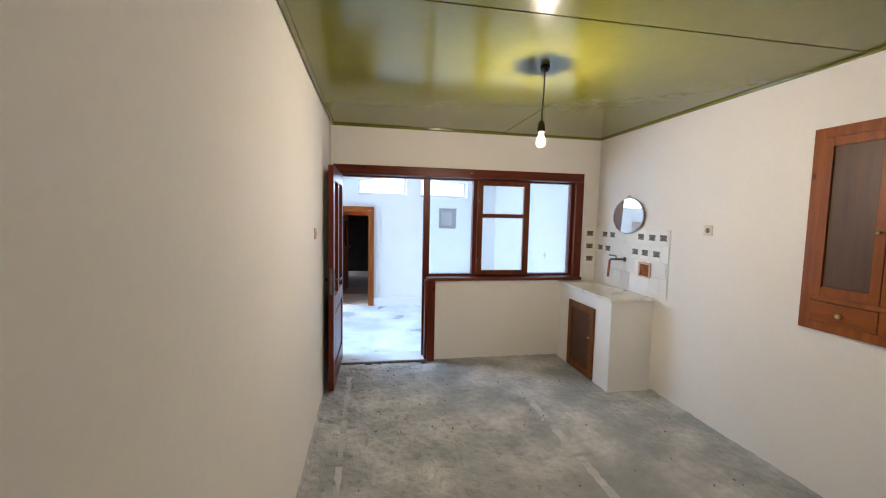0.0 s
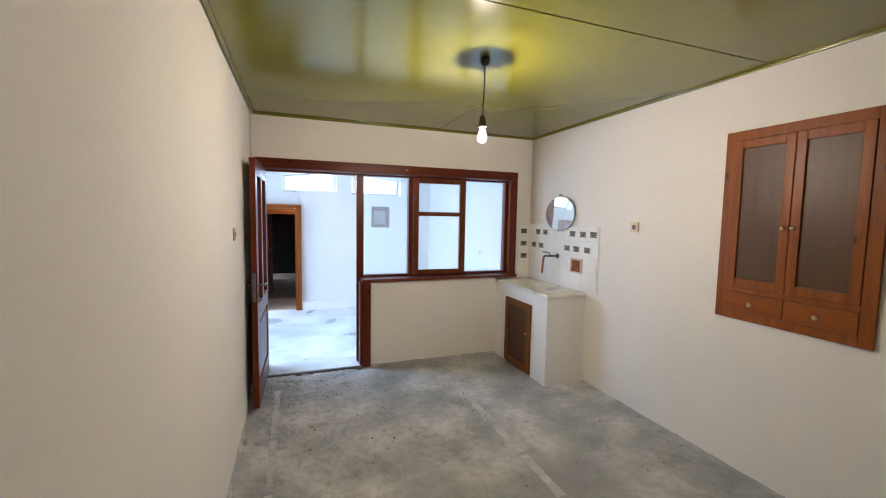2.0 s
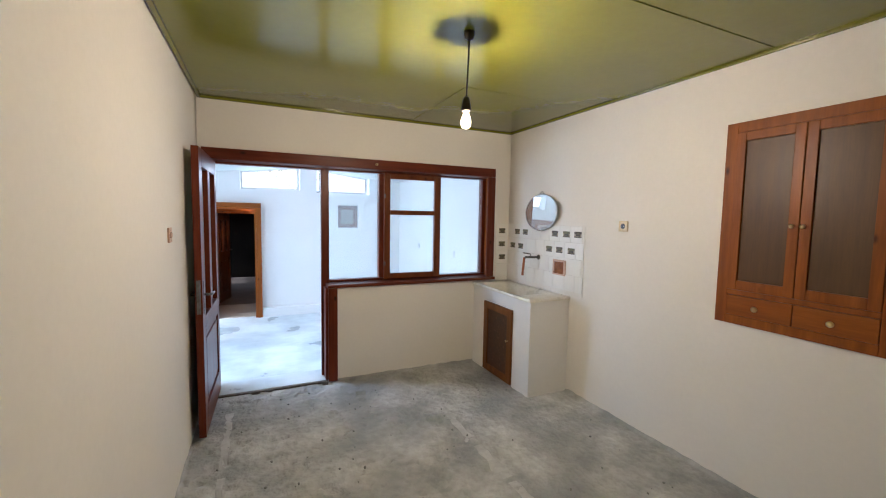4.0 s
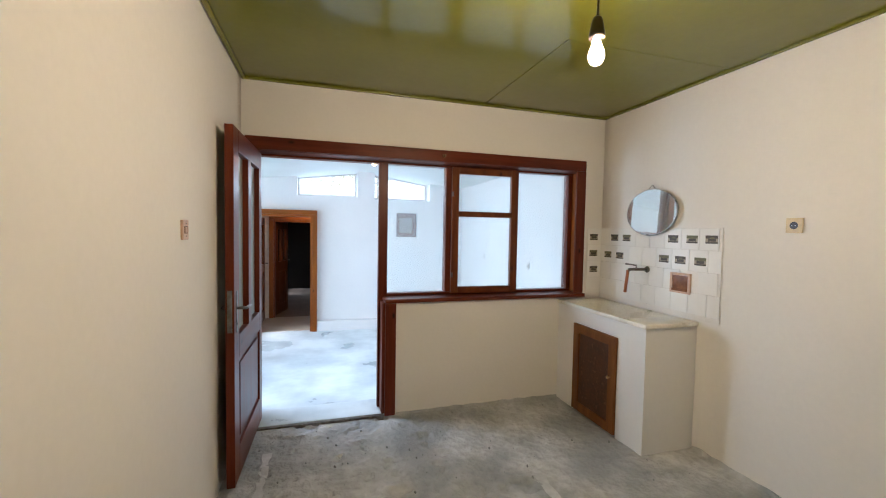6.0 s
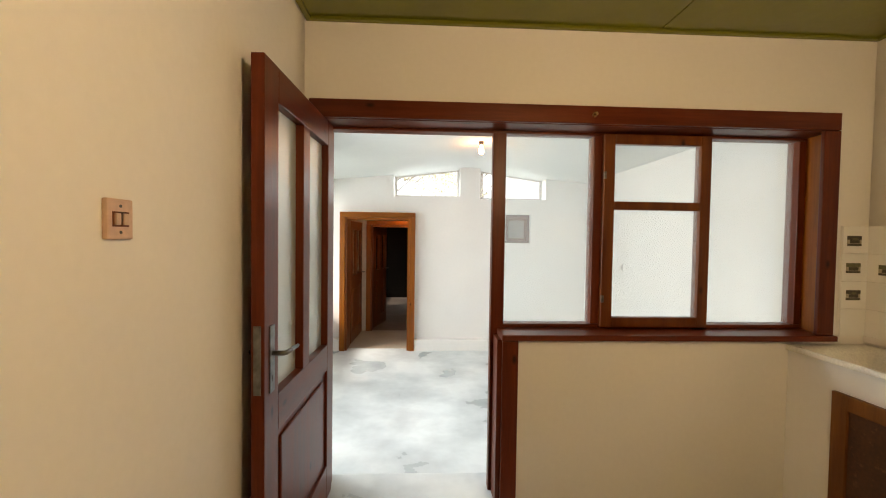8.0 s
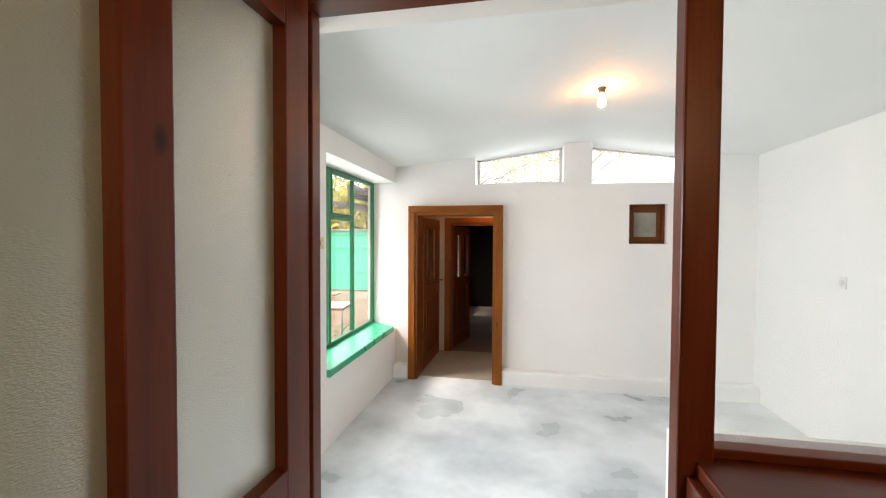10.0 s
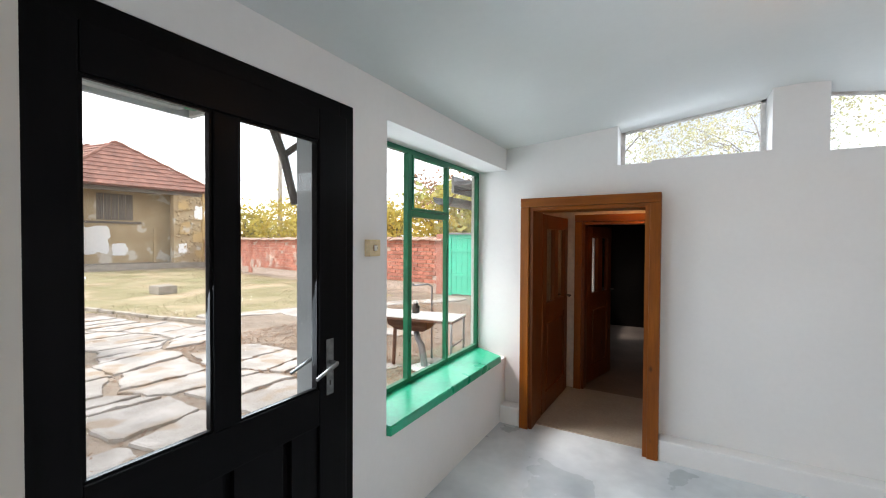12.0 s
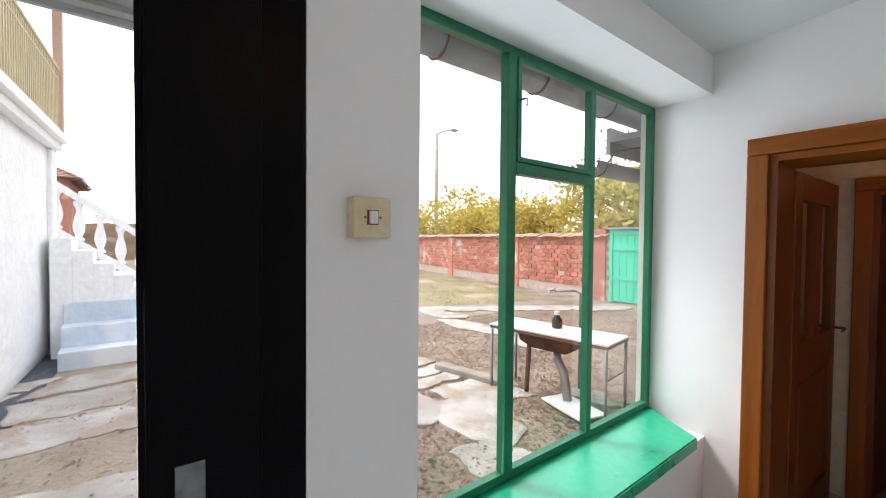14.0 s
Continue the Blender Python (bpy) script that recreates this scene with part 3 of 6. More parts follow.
part("door_stop", boxes((0.023, 0.188, 0.015, 0.094, 0.236, 2.082), bevel=0.005), RZ, joinery)
part("head_rail", boxes((0.023, 0.15, 2.083, 2.884, 0.235, 2.0975), bevel=0.004), RX, joinery)
part("door_post", boxes((1.012, 0.13, 0.013, 1.088, 0.187, 2.082), bevel=0.006), RZ, joinery)
part("door_post", boxes((1.030, 0.0, 0.013, 1.086, 0.129, 0.930), bevel=0.004), RZ, joinery)
part("bottom_rail", boxes((1.089, 0.15, 0.964, 2.884, 0.235, 0.986), bevel=0.004), RX, joinery)
part("mullion", boxes((1.603, 0.15, 0.987, 1.660, 0.235, 2.082), bevel=0.005), RZ, joinery)
part("mullion", boxes((2.262, 0.15, 0.987, 2.308, 0.235, 2.082), bevel=0.005), RZ, joinery)
part("jamb", boxes((2.842, 0.15, 0.987, 2.884, 0.235, 2.082), bevel=0.005), RZ, joinery)
sash = part("sash", boxes((1.650, 0.118, 0.975, 1.715, 0.16, 2.085), (2.222, 0.118, 0.975, 2.285, 0.16, 2.085), (1.716, 0.118, 0.975, 2.221, 0.16, 1.032),
            (1.716, 0.118, 1.655, 2.221, 0.16, 1.703), (1.716, 0.118, 2.03, 2.221, 0.16, 2.085), bevel=0.005), M["brown_z"], joinery, "hinged sash with a small upper light")
part("hinge", boxes((1.646, 0.105, 1.83, 1.662, 0.118, 1.87), (1.646, 0.105, 1.12, 1.662, 0.118, 1.16), bevel=0.002), M["old_metal"], sash)
for b in ((1.086, 0.19, 0.984, 1.606, 0.194, 2.085), (2.305, 0.19, 0.984, 2.845, 0.194, 2.085), (1.712, 0.137, 1.03, 2.225, 0.141, 1.658), (1.712, 0.137, 1.70, 2.225, 0.141, 2.033)):
    g = part("pane", boxes(b), M["hazy_glass"], joinery)
    g.visible_shadow = False
bm = lathe(bmesh.new(), [(0.012, 0), (0.013, 0.003), (0.005, 0.006), (0.005, 0.014), (0.010, 0.02), (0.010, 0.028), (0.004, 0.032)], (1.525, -0.026, 2.145), pose(0, 0, 0, 90))
tagged(part("hook", bm, M["brass"]), "small brass knob screwed to the window casing", "hook")


def lever_handle(parent, x, y, z, nx, along, mat_, droop=0.004, reach=0.052):
    """A long plate with a lever, on a leaf's face. nx: side; along: way of the lever in y."""
    t = 0.004
    pl = part("handle_plate", boxes((min(x, x + nx * t), y - 0.02, z - 0.14, max(x, x + nx * t), y + 0.02, z + 0.10), bevel=0.0015), mat_, parent)
    bm = tube(bmesh.new(), [(x + nx * 0.004, y, z), (x + nx * (reach - 0.007), y, z), (x + nx * reach, y + along * 0.012, z), (x + nx * reach, y + along * 0.12, z - droop)], [0.009, 0.009, 0.009, 0.007])
    part("lever", bm, mat_, pl)
    part("keyhole", boxes((min(x + nx * t, x + nx * (t + 0.001)), y - 0.004, z - 0.10, max(x + nx * t, x + nx * (t + 0.001)), y + 0.004, z - 0.078)), M["bakelite"], pl)


# kitchen door: leaf swung open along the left wall
HXD, DY0, DY1 = 0.065, -0.765, 0.14
kd = thing("door_1", "dark red-brown panelled door with two ribbed glass lights, standing open", "door", (HXD, DY1, 0), kind="structure")
x0, x1 = HXD, HXD + 0.046
part("stile", boxes((x0, DY0, 0.03, x1, DY0 + 0.125, 2.094), bevel=0.004), RZ, kd)
part("stile", boxes((x0, DY1 - 0.100, 0.03, x1, DY1, 2.094), bevel=0.004), RZ, kd)
part("rail", boxes((x0, DY0 + 0.125, 1.965, x1, DY1 - 0.100, 2.094), bevel=0.004), RY, kd)
part("rail", boxes((x0, DY0 + 0.125, 0.75, x1, DY1 - 0.100, 0.89), bevel=0.004), RY, kd)
part("rail", boxes((x0, DY0 + 0.125, 0.03, x1, DY1 - 0.100, 0.22), bevel=0.004), RY, kd)
ym = -0.315
part("muntin", boxes((x0, ym - 0.045, 0.89, x1, ym + 0.045, 1.965), bevel=0.004), RZ, kd)
for a, b in ((DY0 + 0.12, ym - 0.04), (ym + 0.04, DY1 - 0.095)):
    part("pane", boxes((x0 + 0.006, a, 0.885, x0 + 0.011, b, 1.97)), M["frosted"], kd, "ribbed obscured glass")
bm = boxes((x0 + 0.012, DY0 + 0.12, 0.215, x1 - 0.014, DY1 - 0.095, 0.755))
box(bm, x1 - 0.016, DY0 + 0.165, 0.26, x1 - 0.004, DY1 - 0.155, 0.71, bevel=0.008)
part("panel", bm, RZ, kd)
lever_handle(kd, x1, DY0 + 0.062, 1.06, 1, 1, M["worn_steel"])
lever_handle(kd, x0, DY0 + 0.062, 1.06, -1, 1, M["worn_steel"], reach=0.032)
part("lock_plate", boxes((x0 + 0.010, DY0 - 0.003, 0.93, x1 - 0.010, DY0 - 0.0003, 1.17), bevel=0.001), M["worn_steel"], kd)

kd.rotation_euler.z = radians(-1.5)

# ---- sink corner ----
sink = thing("sink_unit", "whitewashed masonry sink stand with a cream terrazzo basin top", "sink", (2.9, -0.55, 0))
for b in ((2.675, -1.055, -0.01, 2.735, -0.79, 0.885), (2.675, -0.27, -0.01, 2.735, -0.002, 0.885), (2.675, -0.79, 0.752, 2.735, -0.27, 0.885)):
    part("front_pier", boxes(b), M["plaster_hall"], sink)
part("side_wall", boxes((2.735, -1.055, -0.01, KX - 0.002, -0.985, 0.885)), M["plaster_hall"], sink)
# basin slab: rim with a sloping sunk bowl
bm = bmesh.new()
ox0, ox1, oy0, oy1, zt = 2.655, KX - 0.002, -1.07, -0.002, 0.912
ix0, ix1, iy0, iy1 = 2.70, 3.05, -0.83, -0.08


def ring(x0, y0, x1, y1, z, r, k=4):
    out = []
    for cx, cy, a0 in ((x1 - r, y1 - r, 0), (x0 + r, y1 - r, 90), (x0 + r, y0 + r, 180), (x1 - r, y0 + r, 270)):
        for i in range(k + 1):
            a = radians(a0 + 90 * i / k)
            out.append(bm.verts.new((cx + r * math.cos(a), cy + r * math.sin(a), z)))
    return out


rings = [ring(ox0, oy0, ox1, oy1, zt - 0.03, 0.004), ring(ox0, oy0, ox1, oy1, zt - 0.004, 0.006), ring(ox0 + 0.005, oy0 + 0.005, ox1 - 0.003, oy1 - 0.003, zt, 0.008),
         ring(ix0 - 0.02, iy0 - 0.02, ix1 + 0.02, iy1 + 0.02, zt - 0.004, 0.06), ring(ix0, iy0, ix1, iy1, zt - 0.022, 0.06), ring(ix0 + 0.03, iy0 + 0.07, ix1 - 0.03, iy1 - 0.03, zt - 0.15, 0.06)]
for a, b in zip(rings, rings[1:]):
    for i in range(len(a)):
        bm.faces.new((a[i], a[(i + 1) % len(a)], b[(i + 1) % len(b)], b[i])).smooth = True
bm.faces.new(rings[-1])
part("basin", bm, M["terrazzo"], sink, "cream terrazzo basin with a chipped edge")
sd = part("cupboard_door", boxes((2.652, -0.79, 0.012, 2.674, -0.715, 0.752), (2.652, -0.345, 0.012, 2.674, -0.27, 0.752), (2.652, -0.715, 0.68, 2.674, -0.345, 0.752), (2.652, -0.715, 0.012, 2.674, -0.345, 0.085), bevel=0.003), M["sink_door"], sink, "small brown wooden cupboard door")
part("panel", boxes((2.664, -0.72, 0.08, 2.672, -0.34, 0.685)), M["worn_panel"], sd, "speckled dark brown worn panel")
part("knob", lathe(bmesh.new(), [(0.006, 0), (0.006, 0.012), (0.012, 0.018), (0.012, 0.024), (0.004, 0.028)], (2.652, -0.74, 0.44), pose(0, 0, 0, 0, -90), 12), M["brass"], sd)

# tiled splashback on both walls, each tile a piece
splash = thing("splashback", "white glazed tile splashback, some tiles with small vintage vehicle pictures", "tiles", (KX, -0.6, 0.92), kind="structure")
part("grout_bed", boxes((KX - 0.006, -1.222, 0.925, KX - 0.0005, -0.0, 1.578)), M["grout"], splash)
part("grout_bed", boxes((2.955, -0.006, 0.966, KX - 0.006, -0.0005, 1.578)), M["grout"], splash)
TW, TH = 0.150, 0.1545
tile_me = None


def tile_mesh(w, h):
    b = box(bmesh.new(), 0, 0, 0, 0.006, w - 0.003, h - 0.003, bevel=0.0015)
    me = bpy.data.meshes.new("tile")
    b.to_mesh(me)
    b.free()
    me.materials.append(M["tile"])
    return me


tile_me = tile_mesh(TW, TH)
rows_z = [1.578 - TH * (k + 1) for k in range(4)]
niche_cell = (2, 5)


def put_tile(me, m):
    ob = new("tile", me)
    ob.parent = splash
    ob.matrix_parent_inverse = splash.matrix_world.inverted()
    ob.matrix_world = m
    return ob


for k, z in enumerate(rows_z):
    shift = 0.0 if k % 2 == 0 else 0.075
    y = 0.0 - shift
    if shift:
        put_tile(tile_mesh(0.075, TH), Matrix.Translation((KX - 0.011, -0.075 - 0.004, z)))
    i = 0
    while y - TW > -1.223:
        # the recess for soap takes one tile's place
        if not (k == 2 and -1.0 < y - TW / 2 < -0.83):
            put_tile(tile_me, Matrix.Translation((KX - 0.011, y - TW, z)))
        y -= TW
        i += 1
    if y > -1.2:
        put_tile(tile_mesh(y + 1.222, TH), Matrix.Translation((KX - 0.011, -1.222, z)))
for k, z in enumerate(rows_z):
    m = tile_mesh(0.152, TH)
    put_tile(m, pose(2.957 + 0.152, -0.011, z, 0, 0, 90))


def tile_picture(at_right, u, z, w, tone):
    """A small printed picture: pale ground, dark coach body, cab and two wheels."""
    d = 0.0014
    pic = thing("tile_picture", "small printed vintage vehicle picture on a white tile", "picture", (KX - 0.0115, u, z) if at_right else (u, -0.0115, z), group="tile pictures")

    def flat(name, a0, b0, a1, b1, lift, m_):
        if at_right:
            b = boxes((KX - 0.0114 - lift, u - a1, z + b0, KX - 0.0114 - lift + d, u - a0, z + b1))
        else:
            b = boxes((u + a0, -0.0114 - lift, z + b0, u + a1, -0.0114 - lift + d, z + b1))
        return part(name, b, m_, pic)
    h = 0.056
    flat("ground", 0, 0, w, h, 0.0, M["decal_sky"])
    flat("road", 0, 0, w, h * 0.2, 0.0006, M["decal_dark"])
    flat("trees", 0, h * 0.62, w, h, 0.0006, M["decal_green"] if tone else M["decal_dark"])
    flat("coach_body", w * 0.2, h * 0.25, w * 0.85, h * 0.6, 0.0012, M["decal_dark"])
    flat("cab", w * 0.4, h * 0.55, w * 0.7, h * 0.8, 0.0012, M["decal_green"])


for u, z, t in ((-0.148, 1.465, 0), (-0.297, 1.465, 1), (-0.784, 1.468, 0), (-0.948, 1.468, 1), (-1.10, 1.470, 0),
                (-0.066, 1.308, 1), (-0.219, 1.306, 0), (-0.705, 1.312, 1), (-0.855, 1.312, 0), (-1.02, 1.312, 1)):
    tile_picture(True, u, z, 0.092, t)
for u, z, t in ((2.982, 1.466, 0), (2.982, 1.314, 1), (2.988, 1.162, 0)):
    tile_picture(False, u, z, 0.085, t)
soap = thing("soap_niche", "small amber glazed soap recess in the tiles", "soap dish", (KX - 0.01, -0.92, 1.1))
part("frame", boxes((KX - 0.02, -1.0, 1.095, KX - 0.004, -0.978, 1.245), (KX - 0.02, -0.845, 1.095, KX - 0.004, -0.823, 1.245), (KX - 0.02, -0.978, 1.095, KX - 0.004, -0.845, 1.115), (KX - 0.02, -0.978, 1.225, KX - 0.004, -0.845, 1.245), bevel=0.004), M["pink_plastic"], soap)
part("back", boxes((KX - 0.0145, -0.980, 1.112, KX - 0.0117, -0.843, 1.228)), M["amber"], soap, "shiny amber back")
part("lip", boxes((KX - 0.026, -0.978, 1.110, KX - 0.012, -0.845, 1.127), bevel=0.004), M["amber"], soap)

tap = thing("tap", "old dull metal wall tap with an orange rubber hose", "tap", (KX - 0.012, -0.58, 1.24))
part("flange", lathe(bmesh.new(), [(0.026, 0), (0.026, 0.006), (0.014, 0.012)], (KX - 0.011, -0.59, 1.24), pose(0, 0, 0, 0, -90)), M["old_metal"], tap)
part("body", tube(bmesh.new(), [(KX - 0.02, -0.59, 1.24), (KX - 0.09, -0.57, 1.24), (KX - 0.14, -0.535, 1.238), (KX - 0.15, -0.53, 1.215)], [0.011, 0.012, 0.012, 0.011]), M["old_metal"], tap)
part("handle", tube(bmesh.new(), [(KX - 0.10, -0.565, 1.25), (KX - 0.10, -0.565, 1.272), (KX - 0.115, -0.52, 1.276), (KX - 0.13, -0.48, 1.278)], [0.006, 0.006, 0.006, 0.007]), M["old_metal"], tap)
part("hose", tube(bmesh.new(), [(KX - 0.15, -0.53, 1.232), (KX - 0.152, -0.525, 1.17), (KX - 0.148, -0.51, 1.10), (KX - 0.145, -0.50, 1.045)], 0.0125), M["rubber_hose"], tap, "short orange rubber hose")

mir = thing("mirror", "oval wall mirror with a thin metal rim on a wire hanger", "mirror", (KX - 0.02, -0.62, 1.7))
oval = Matrix.Translation((KX - 0.024, -0.612, 1.705)) @ pose(0, 0, 0, 0, 0, -2.4) @ pose(0, 0, 0, 0, -88) @ Matrix.Diagonal((1, 1.45, 1, 1))
part("glass", lathe(bmesh.new(), [(0.182, 0), (0.182, 0.004)], (0, 0, 0), oval, 64), M["mirror"], mir)
part("rim", lathe(bmesh.new(), [(0.181, -0.008), (0.188, -0.008), (0.189, 0.003), (0.1835, 0.006), (0.182, 0.0045)], (0, 0, 0), oval, 64, False), M["steel"], mir)
part("hanger", tube(bmesh.new(), [(KX - 0.026, -0.655, 1.893), (KX - 0.022, -0.63, 1.915), (KX - 0.014, -0.62, 1.922), (KX - 0.022, -0.61, 1.915), (KX - 0.026, -0.59, 1.893)], 0.003, 6), M["old_metal"], mir)

# ---- switches, socket, cupboard ----
def wall_plate(name, label, p, n, w, h, d, mat_, kind_):
    """A plate on a wall with normal n (axis letter and sign)."""
    ax, s = n
    ob = thing(name, label, kind_, p)
    m = pose(*p, 0, 0, {("x", 1): 90, ("x", -1): -90, ("y", 1): 180, ("y", -1): 0}[(ax, s)])

    def add(nm, bm, mm):
        bmesh.ops.transform(bm, matrix=m, verts=bm.verts)
        return part(nm, bm, mm, ob)
    return ob, add


def socket(p, n):
    ob, add = wall_plate("socket", "square cream wall socket with a dark round well", p, n, 0.08, 0.08, 0.012, M["cream"], "socket")
    add("plate", boxes((-0.042, -0.012, -0.042, 0.042, -0.0005, 0.042), bevel=0.003), M["cream"])
    add("well", lathe(bmesh.new(), [(0.021, 0), (0.021, 0.0012)], (0, -0.0125, 0), pose(0, 0, 0, 90)), M["bakelite"])
    add("pin_holes", boxes((-0.011, -0.0150, -0.003, -0.006, -0.0140, 0.003), (0.006, -0.0150, -0.003, 0.011, -0.0140, 0.003)), M["steel"])


socket((KX, -1.643, 1.59), ("x", -1))


def switch(p, n, mat_, label, w=0.034, h=0.042, d=0.014, rockers=2):
    ob, add = wall_plate("light_switch", label, p, n, w, h, d, mat_, "switch")
    add("plate", boxes((-w, -d, -h, w, -0.0005, h), bevel=0.004), mat_)
    if rockers == 2:
        for s in (-1, 1):
            add("rocker", boxes((s * 0.011 - 0.007, -d - 0.005, -0.012, s * 0.011 + 0.007, -d + 0.0005, 0.012), bevel=0.002), mat_)
        add("rocker_gap", boxes((-0.022, -d - 0.0012, -0.0155, 0.022, -d + 0.0002, 0.0155)), M["brown_z"])
        for z in (-0.027, 0.027):
            add("screw", lathe(bmesh.new(), [(0.0035, 0), (0.0035, 0.001)], (0, -d, z), pose(0, 0, 0, 90), 10), M["old_metal"])
    else:
        add("rocker_well", boxes((-0.013, -d - 0.001, -0.015, 0.013, -d + 0.0005, 0.015)), M["amber"])
        add("rocker", boxes((-0.009, -d - 0.008, -0.013, 0.009, -d - 0.001, 0.013), bevel=0.002), M["white_plastic"])
        for x in (-0.017, 0.017):
            add("screw", lathe(bmesh.new(), [(0.003, 0), (0.003, 0.001)], (x, -d, 0), pose(0, 0, 0, 90), 10), M["old_metal"])
    return ob


switch((-0.008, -1.295, 1.51), ("x", 1), M["pink_plastic"], "beige-pink double rocker switch on the plaster wall", 0.036, 0.042, 0.012)
switch((HL, 1.818, 1.42), ("x", 1), M["cream"], "yellowed surface-mounted switch on the white wall", 0.042, 0.042, 0.034, 1)
for y, z in ((2.59, 1.145), (1.19, 1.11)):
    switch((HX, y, z), ("x", -1), M["white_plastic"], "small white wall socket plate", 0.03, 0.045, 0.012)

cup = thing("wall_cupboard", "orange-brown varnished built-in wall cupboard, two doors over two drawers", "cupboard", (KX, -2.8, 1.02))
cy0, cy1, cz0, cz1, cx = -3.215, -2.402, 1.015, 2.235, KX - 0.022
PZ, PY = M["pine_z"], M["pine_y"]
part("frame", boxes((cx, cy0, cz0, KX - 0.001, cy0 + 0.062, cz1), (cx, cy1 - 0.062, cz0, KX - 0.001, cy1, cz1), (cx, cy0 + 0.062, cz1 - 0.06, KX - 0.001, cy1 - 0.062, cz1),
                    (cx, cy0 + 0.062, cz0, KX - 0.001, cy1 - 0.062, cz0 + 0.055), (cx, cy0 + 0.062, 1.195, KX - 0.001, cy1 - 0.062, 1.225), bevel=0.003), PZ, cup)
part("carcass", boxes((KX - 0.004, cy0 + 0.06, cz0 + 0.05, KX - 0.001, cy1 - 0.06, cz1 - 0.05)), M["bakelite"], cup)
cmid = (cy0 + cy1) / 2
for a, b, kn in ((cy0 + 0.064, cmid - 0.002, cmid - 0.025), (cmid + 0.002, cy1 - 0.064, cmid + 0.025)):
    dr = part("cupboard_door", boxes((cx - 0.006, a, 1.227, KX - 0.006, a + 0.05, cz1 - 0.062), (cx - 0.006, b - 0.05, 1.227, KX - 0.006, b, cz1 - 0.062),
              (cx - 0.006, a + 0.05, cz1 - 0.115, KX - 0.006, b - 0.05, cz1 - 0.062), (cx - 0.006, a + 0.05, 1.227, KX - 0.006, b - 0.05, 1.285), bevel=0.003), PZ, cup)
    part("panel", boxes((cx + 0.006, a + 0.048, 1.28, KX - 0.007, b - 0.048, cz1 - 0.112)), M["cup_panel"], dr, "dark olive-brown glossy panel")
    part("knob", lathe(bmesh.new(), [(0.005, 0), (0.005, 0.012), (0.012, 0.018), (0.012, 0.026), (0.004, 0.03)], (cx - 0.006, kn, 1.62), pose(0, 0, 0, 0, -90), 14), M["brass"], dr)
    dw = part("drawer", boxes((cx - 0.004, a, cz0 + 0.057, KX - 0.006, b, 1.193), bevel=0.003), PY, cup)
    part("knob", lathe(bmesh.new(), [(0.006, 0), (0.006, 0.012), (0.016, 0.02), (0.016, 0.028), (0.005, 0.033)], (cx - 0.004, (a + b) / 2, 1.13), pose(0, 0, 0, 0, -90), 14), M["brass"], dw)


# ---- lamps ----
def bulb_profile(r=0.03):
    return [(0.012, 0.0), (0.0125, -0.012), (0.017, -0.026), (r * 0.88, -0.045), (r, -0.062), (r * 0.9, -0.08), (r * 0.6, -0.091), (r * 0.2, -0.096)]


lamp = thing("pendant_lamp", "bare glowing bulb in a dark holder hanging on a twisted cord", "lamp", (1.478, -2.035, KZ))
part("ceiling_rose", lathe(bmesh.new(), [(0.030, 0), (0.028, -0.018), (0.022, -0.034), (0.012, -0.040), (0.006, -0.044)], (1.478, -2.035, KZ - 0.001)), M["bakelite"], lamp)
part("cord", tube(bmesh.new(), [(1.478, -2.035, KZ - 0.04), (1.476, -2.034, 2.45), (1.471, -2.033, 2.33), (1.470, -2.032, 2.255)], 0.0042, 8), M["bakelite"], lamp)
part("holder", lathe(bmesh.new(), [(0.008, 0.062), (0.016, 0.055), (0.020, 0.04), (0.0265, 0.004), (0.0265, -0.012)], (1.470, -2.032, 2.215)), M["bakelite"], lamp)
bulb = part("bulb", lathe(bmesh.new(), bulb_profile(0.028), (1.470, -2.032, 2.206)), M["bulb_glow"], lamp, "glowing warm glass bulb")
part("filament", lathe(bmesh.new(), [(0.001, 0.010), (0.006, 0.007), (0.0085, 0), (0.006, -0.007), (0.001, -0.010)], (1.470, -2.032, 2.138), seg=12), M["filament"], bulb, "white-hot filament")
hz = ceil_z(1.207)
lamp = thing("ceiling_lamp", "bare glowing bulb in a short dark holder on the ceiling", "lamp", (1.207, 2.087, hz))
part("holder", lathe(bmesh.new(), [(0.030, 0), (0.030, -0.008), (0.022, -0.016), (0.021, -0.034), (0.018, -0.038)], (1.207, 2.087, hz - 0.003)), M["old_metal"], lamp)
part("bulb", lathe(bmesh.new(), bulb_profile(0.027), (1.207, 2.087, hz - 0.040)), M["bulb_glow_hall"], lamp, "glowing warm glass bulb")

lamp = thing("passage_lamp", "small glowing bulb hanging from the passage ceiling", "lamp", (0.39, 4.4, 1.96))
part("cord", tube(bmesh.new(), [(0.39, 4.4, 1.96), (0.39, 4.4, 1.85)], 0.004, 6), M["bakelite"], lamp)
part("holder", lathe(bmesh.new(), [(0.008, 0.03), (0.018, 0.02), (0.02, -0.006)], (0.39, 4.4, 1.825)), M["bakelite"], lamp)
part("bulb", lathe(bmesh.new(), bulb_profile(0.026), (0.39, 4.4, 1.818)), M["bulb_glow_hall"], lamp, "glowing warm glass bulb")

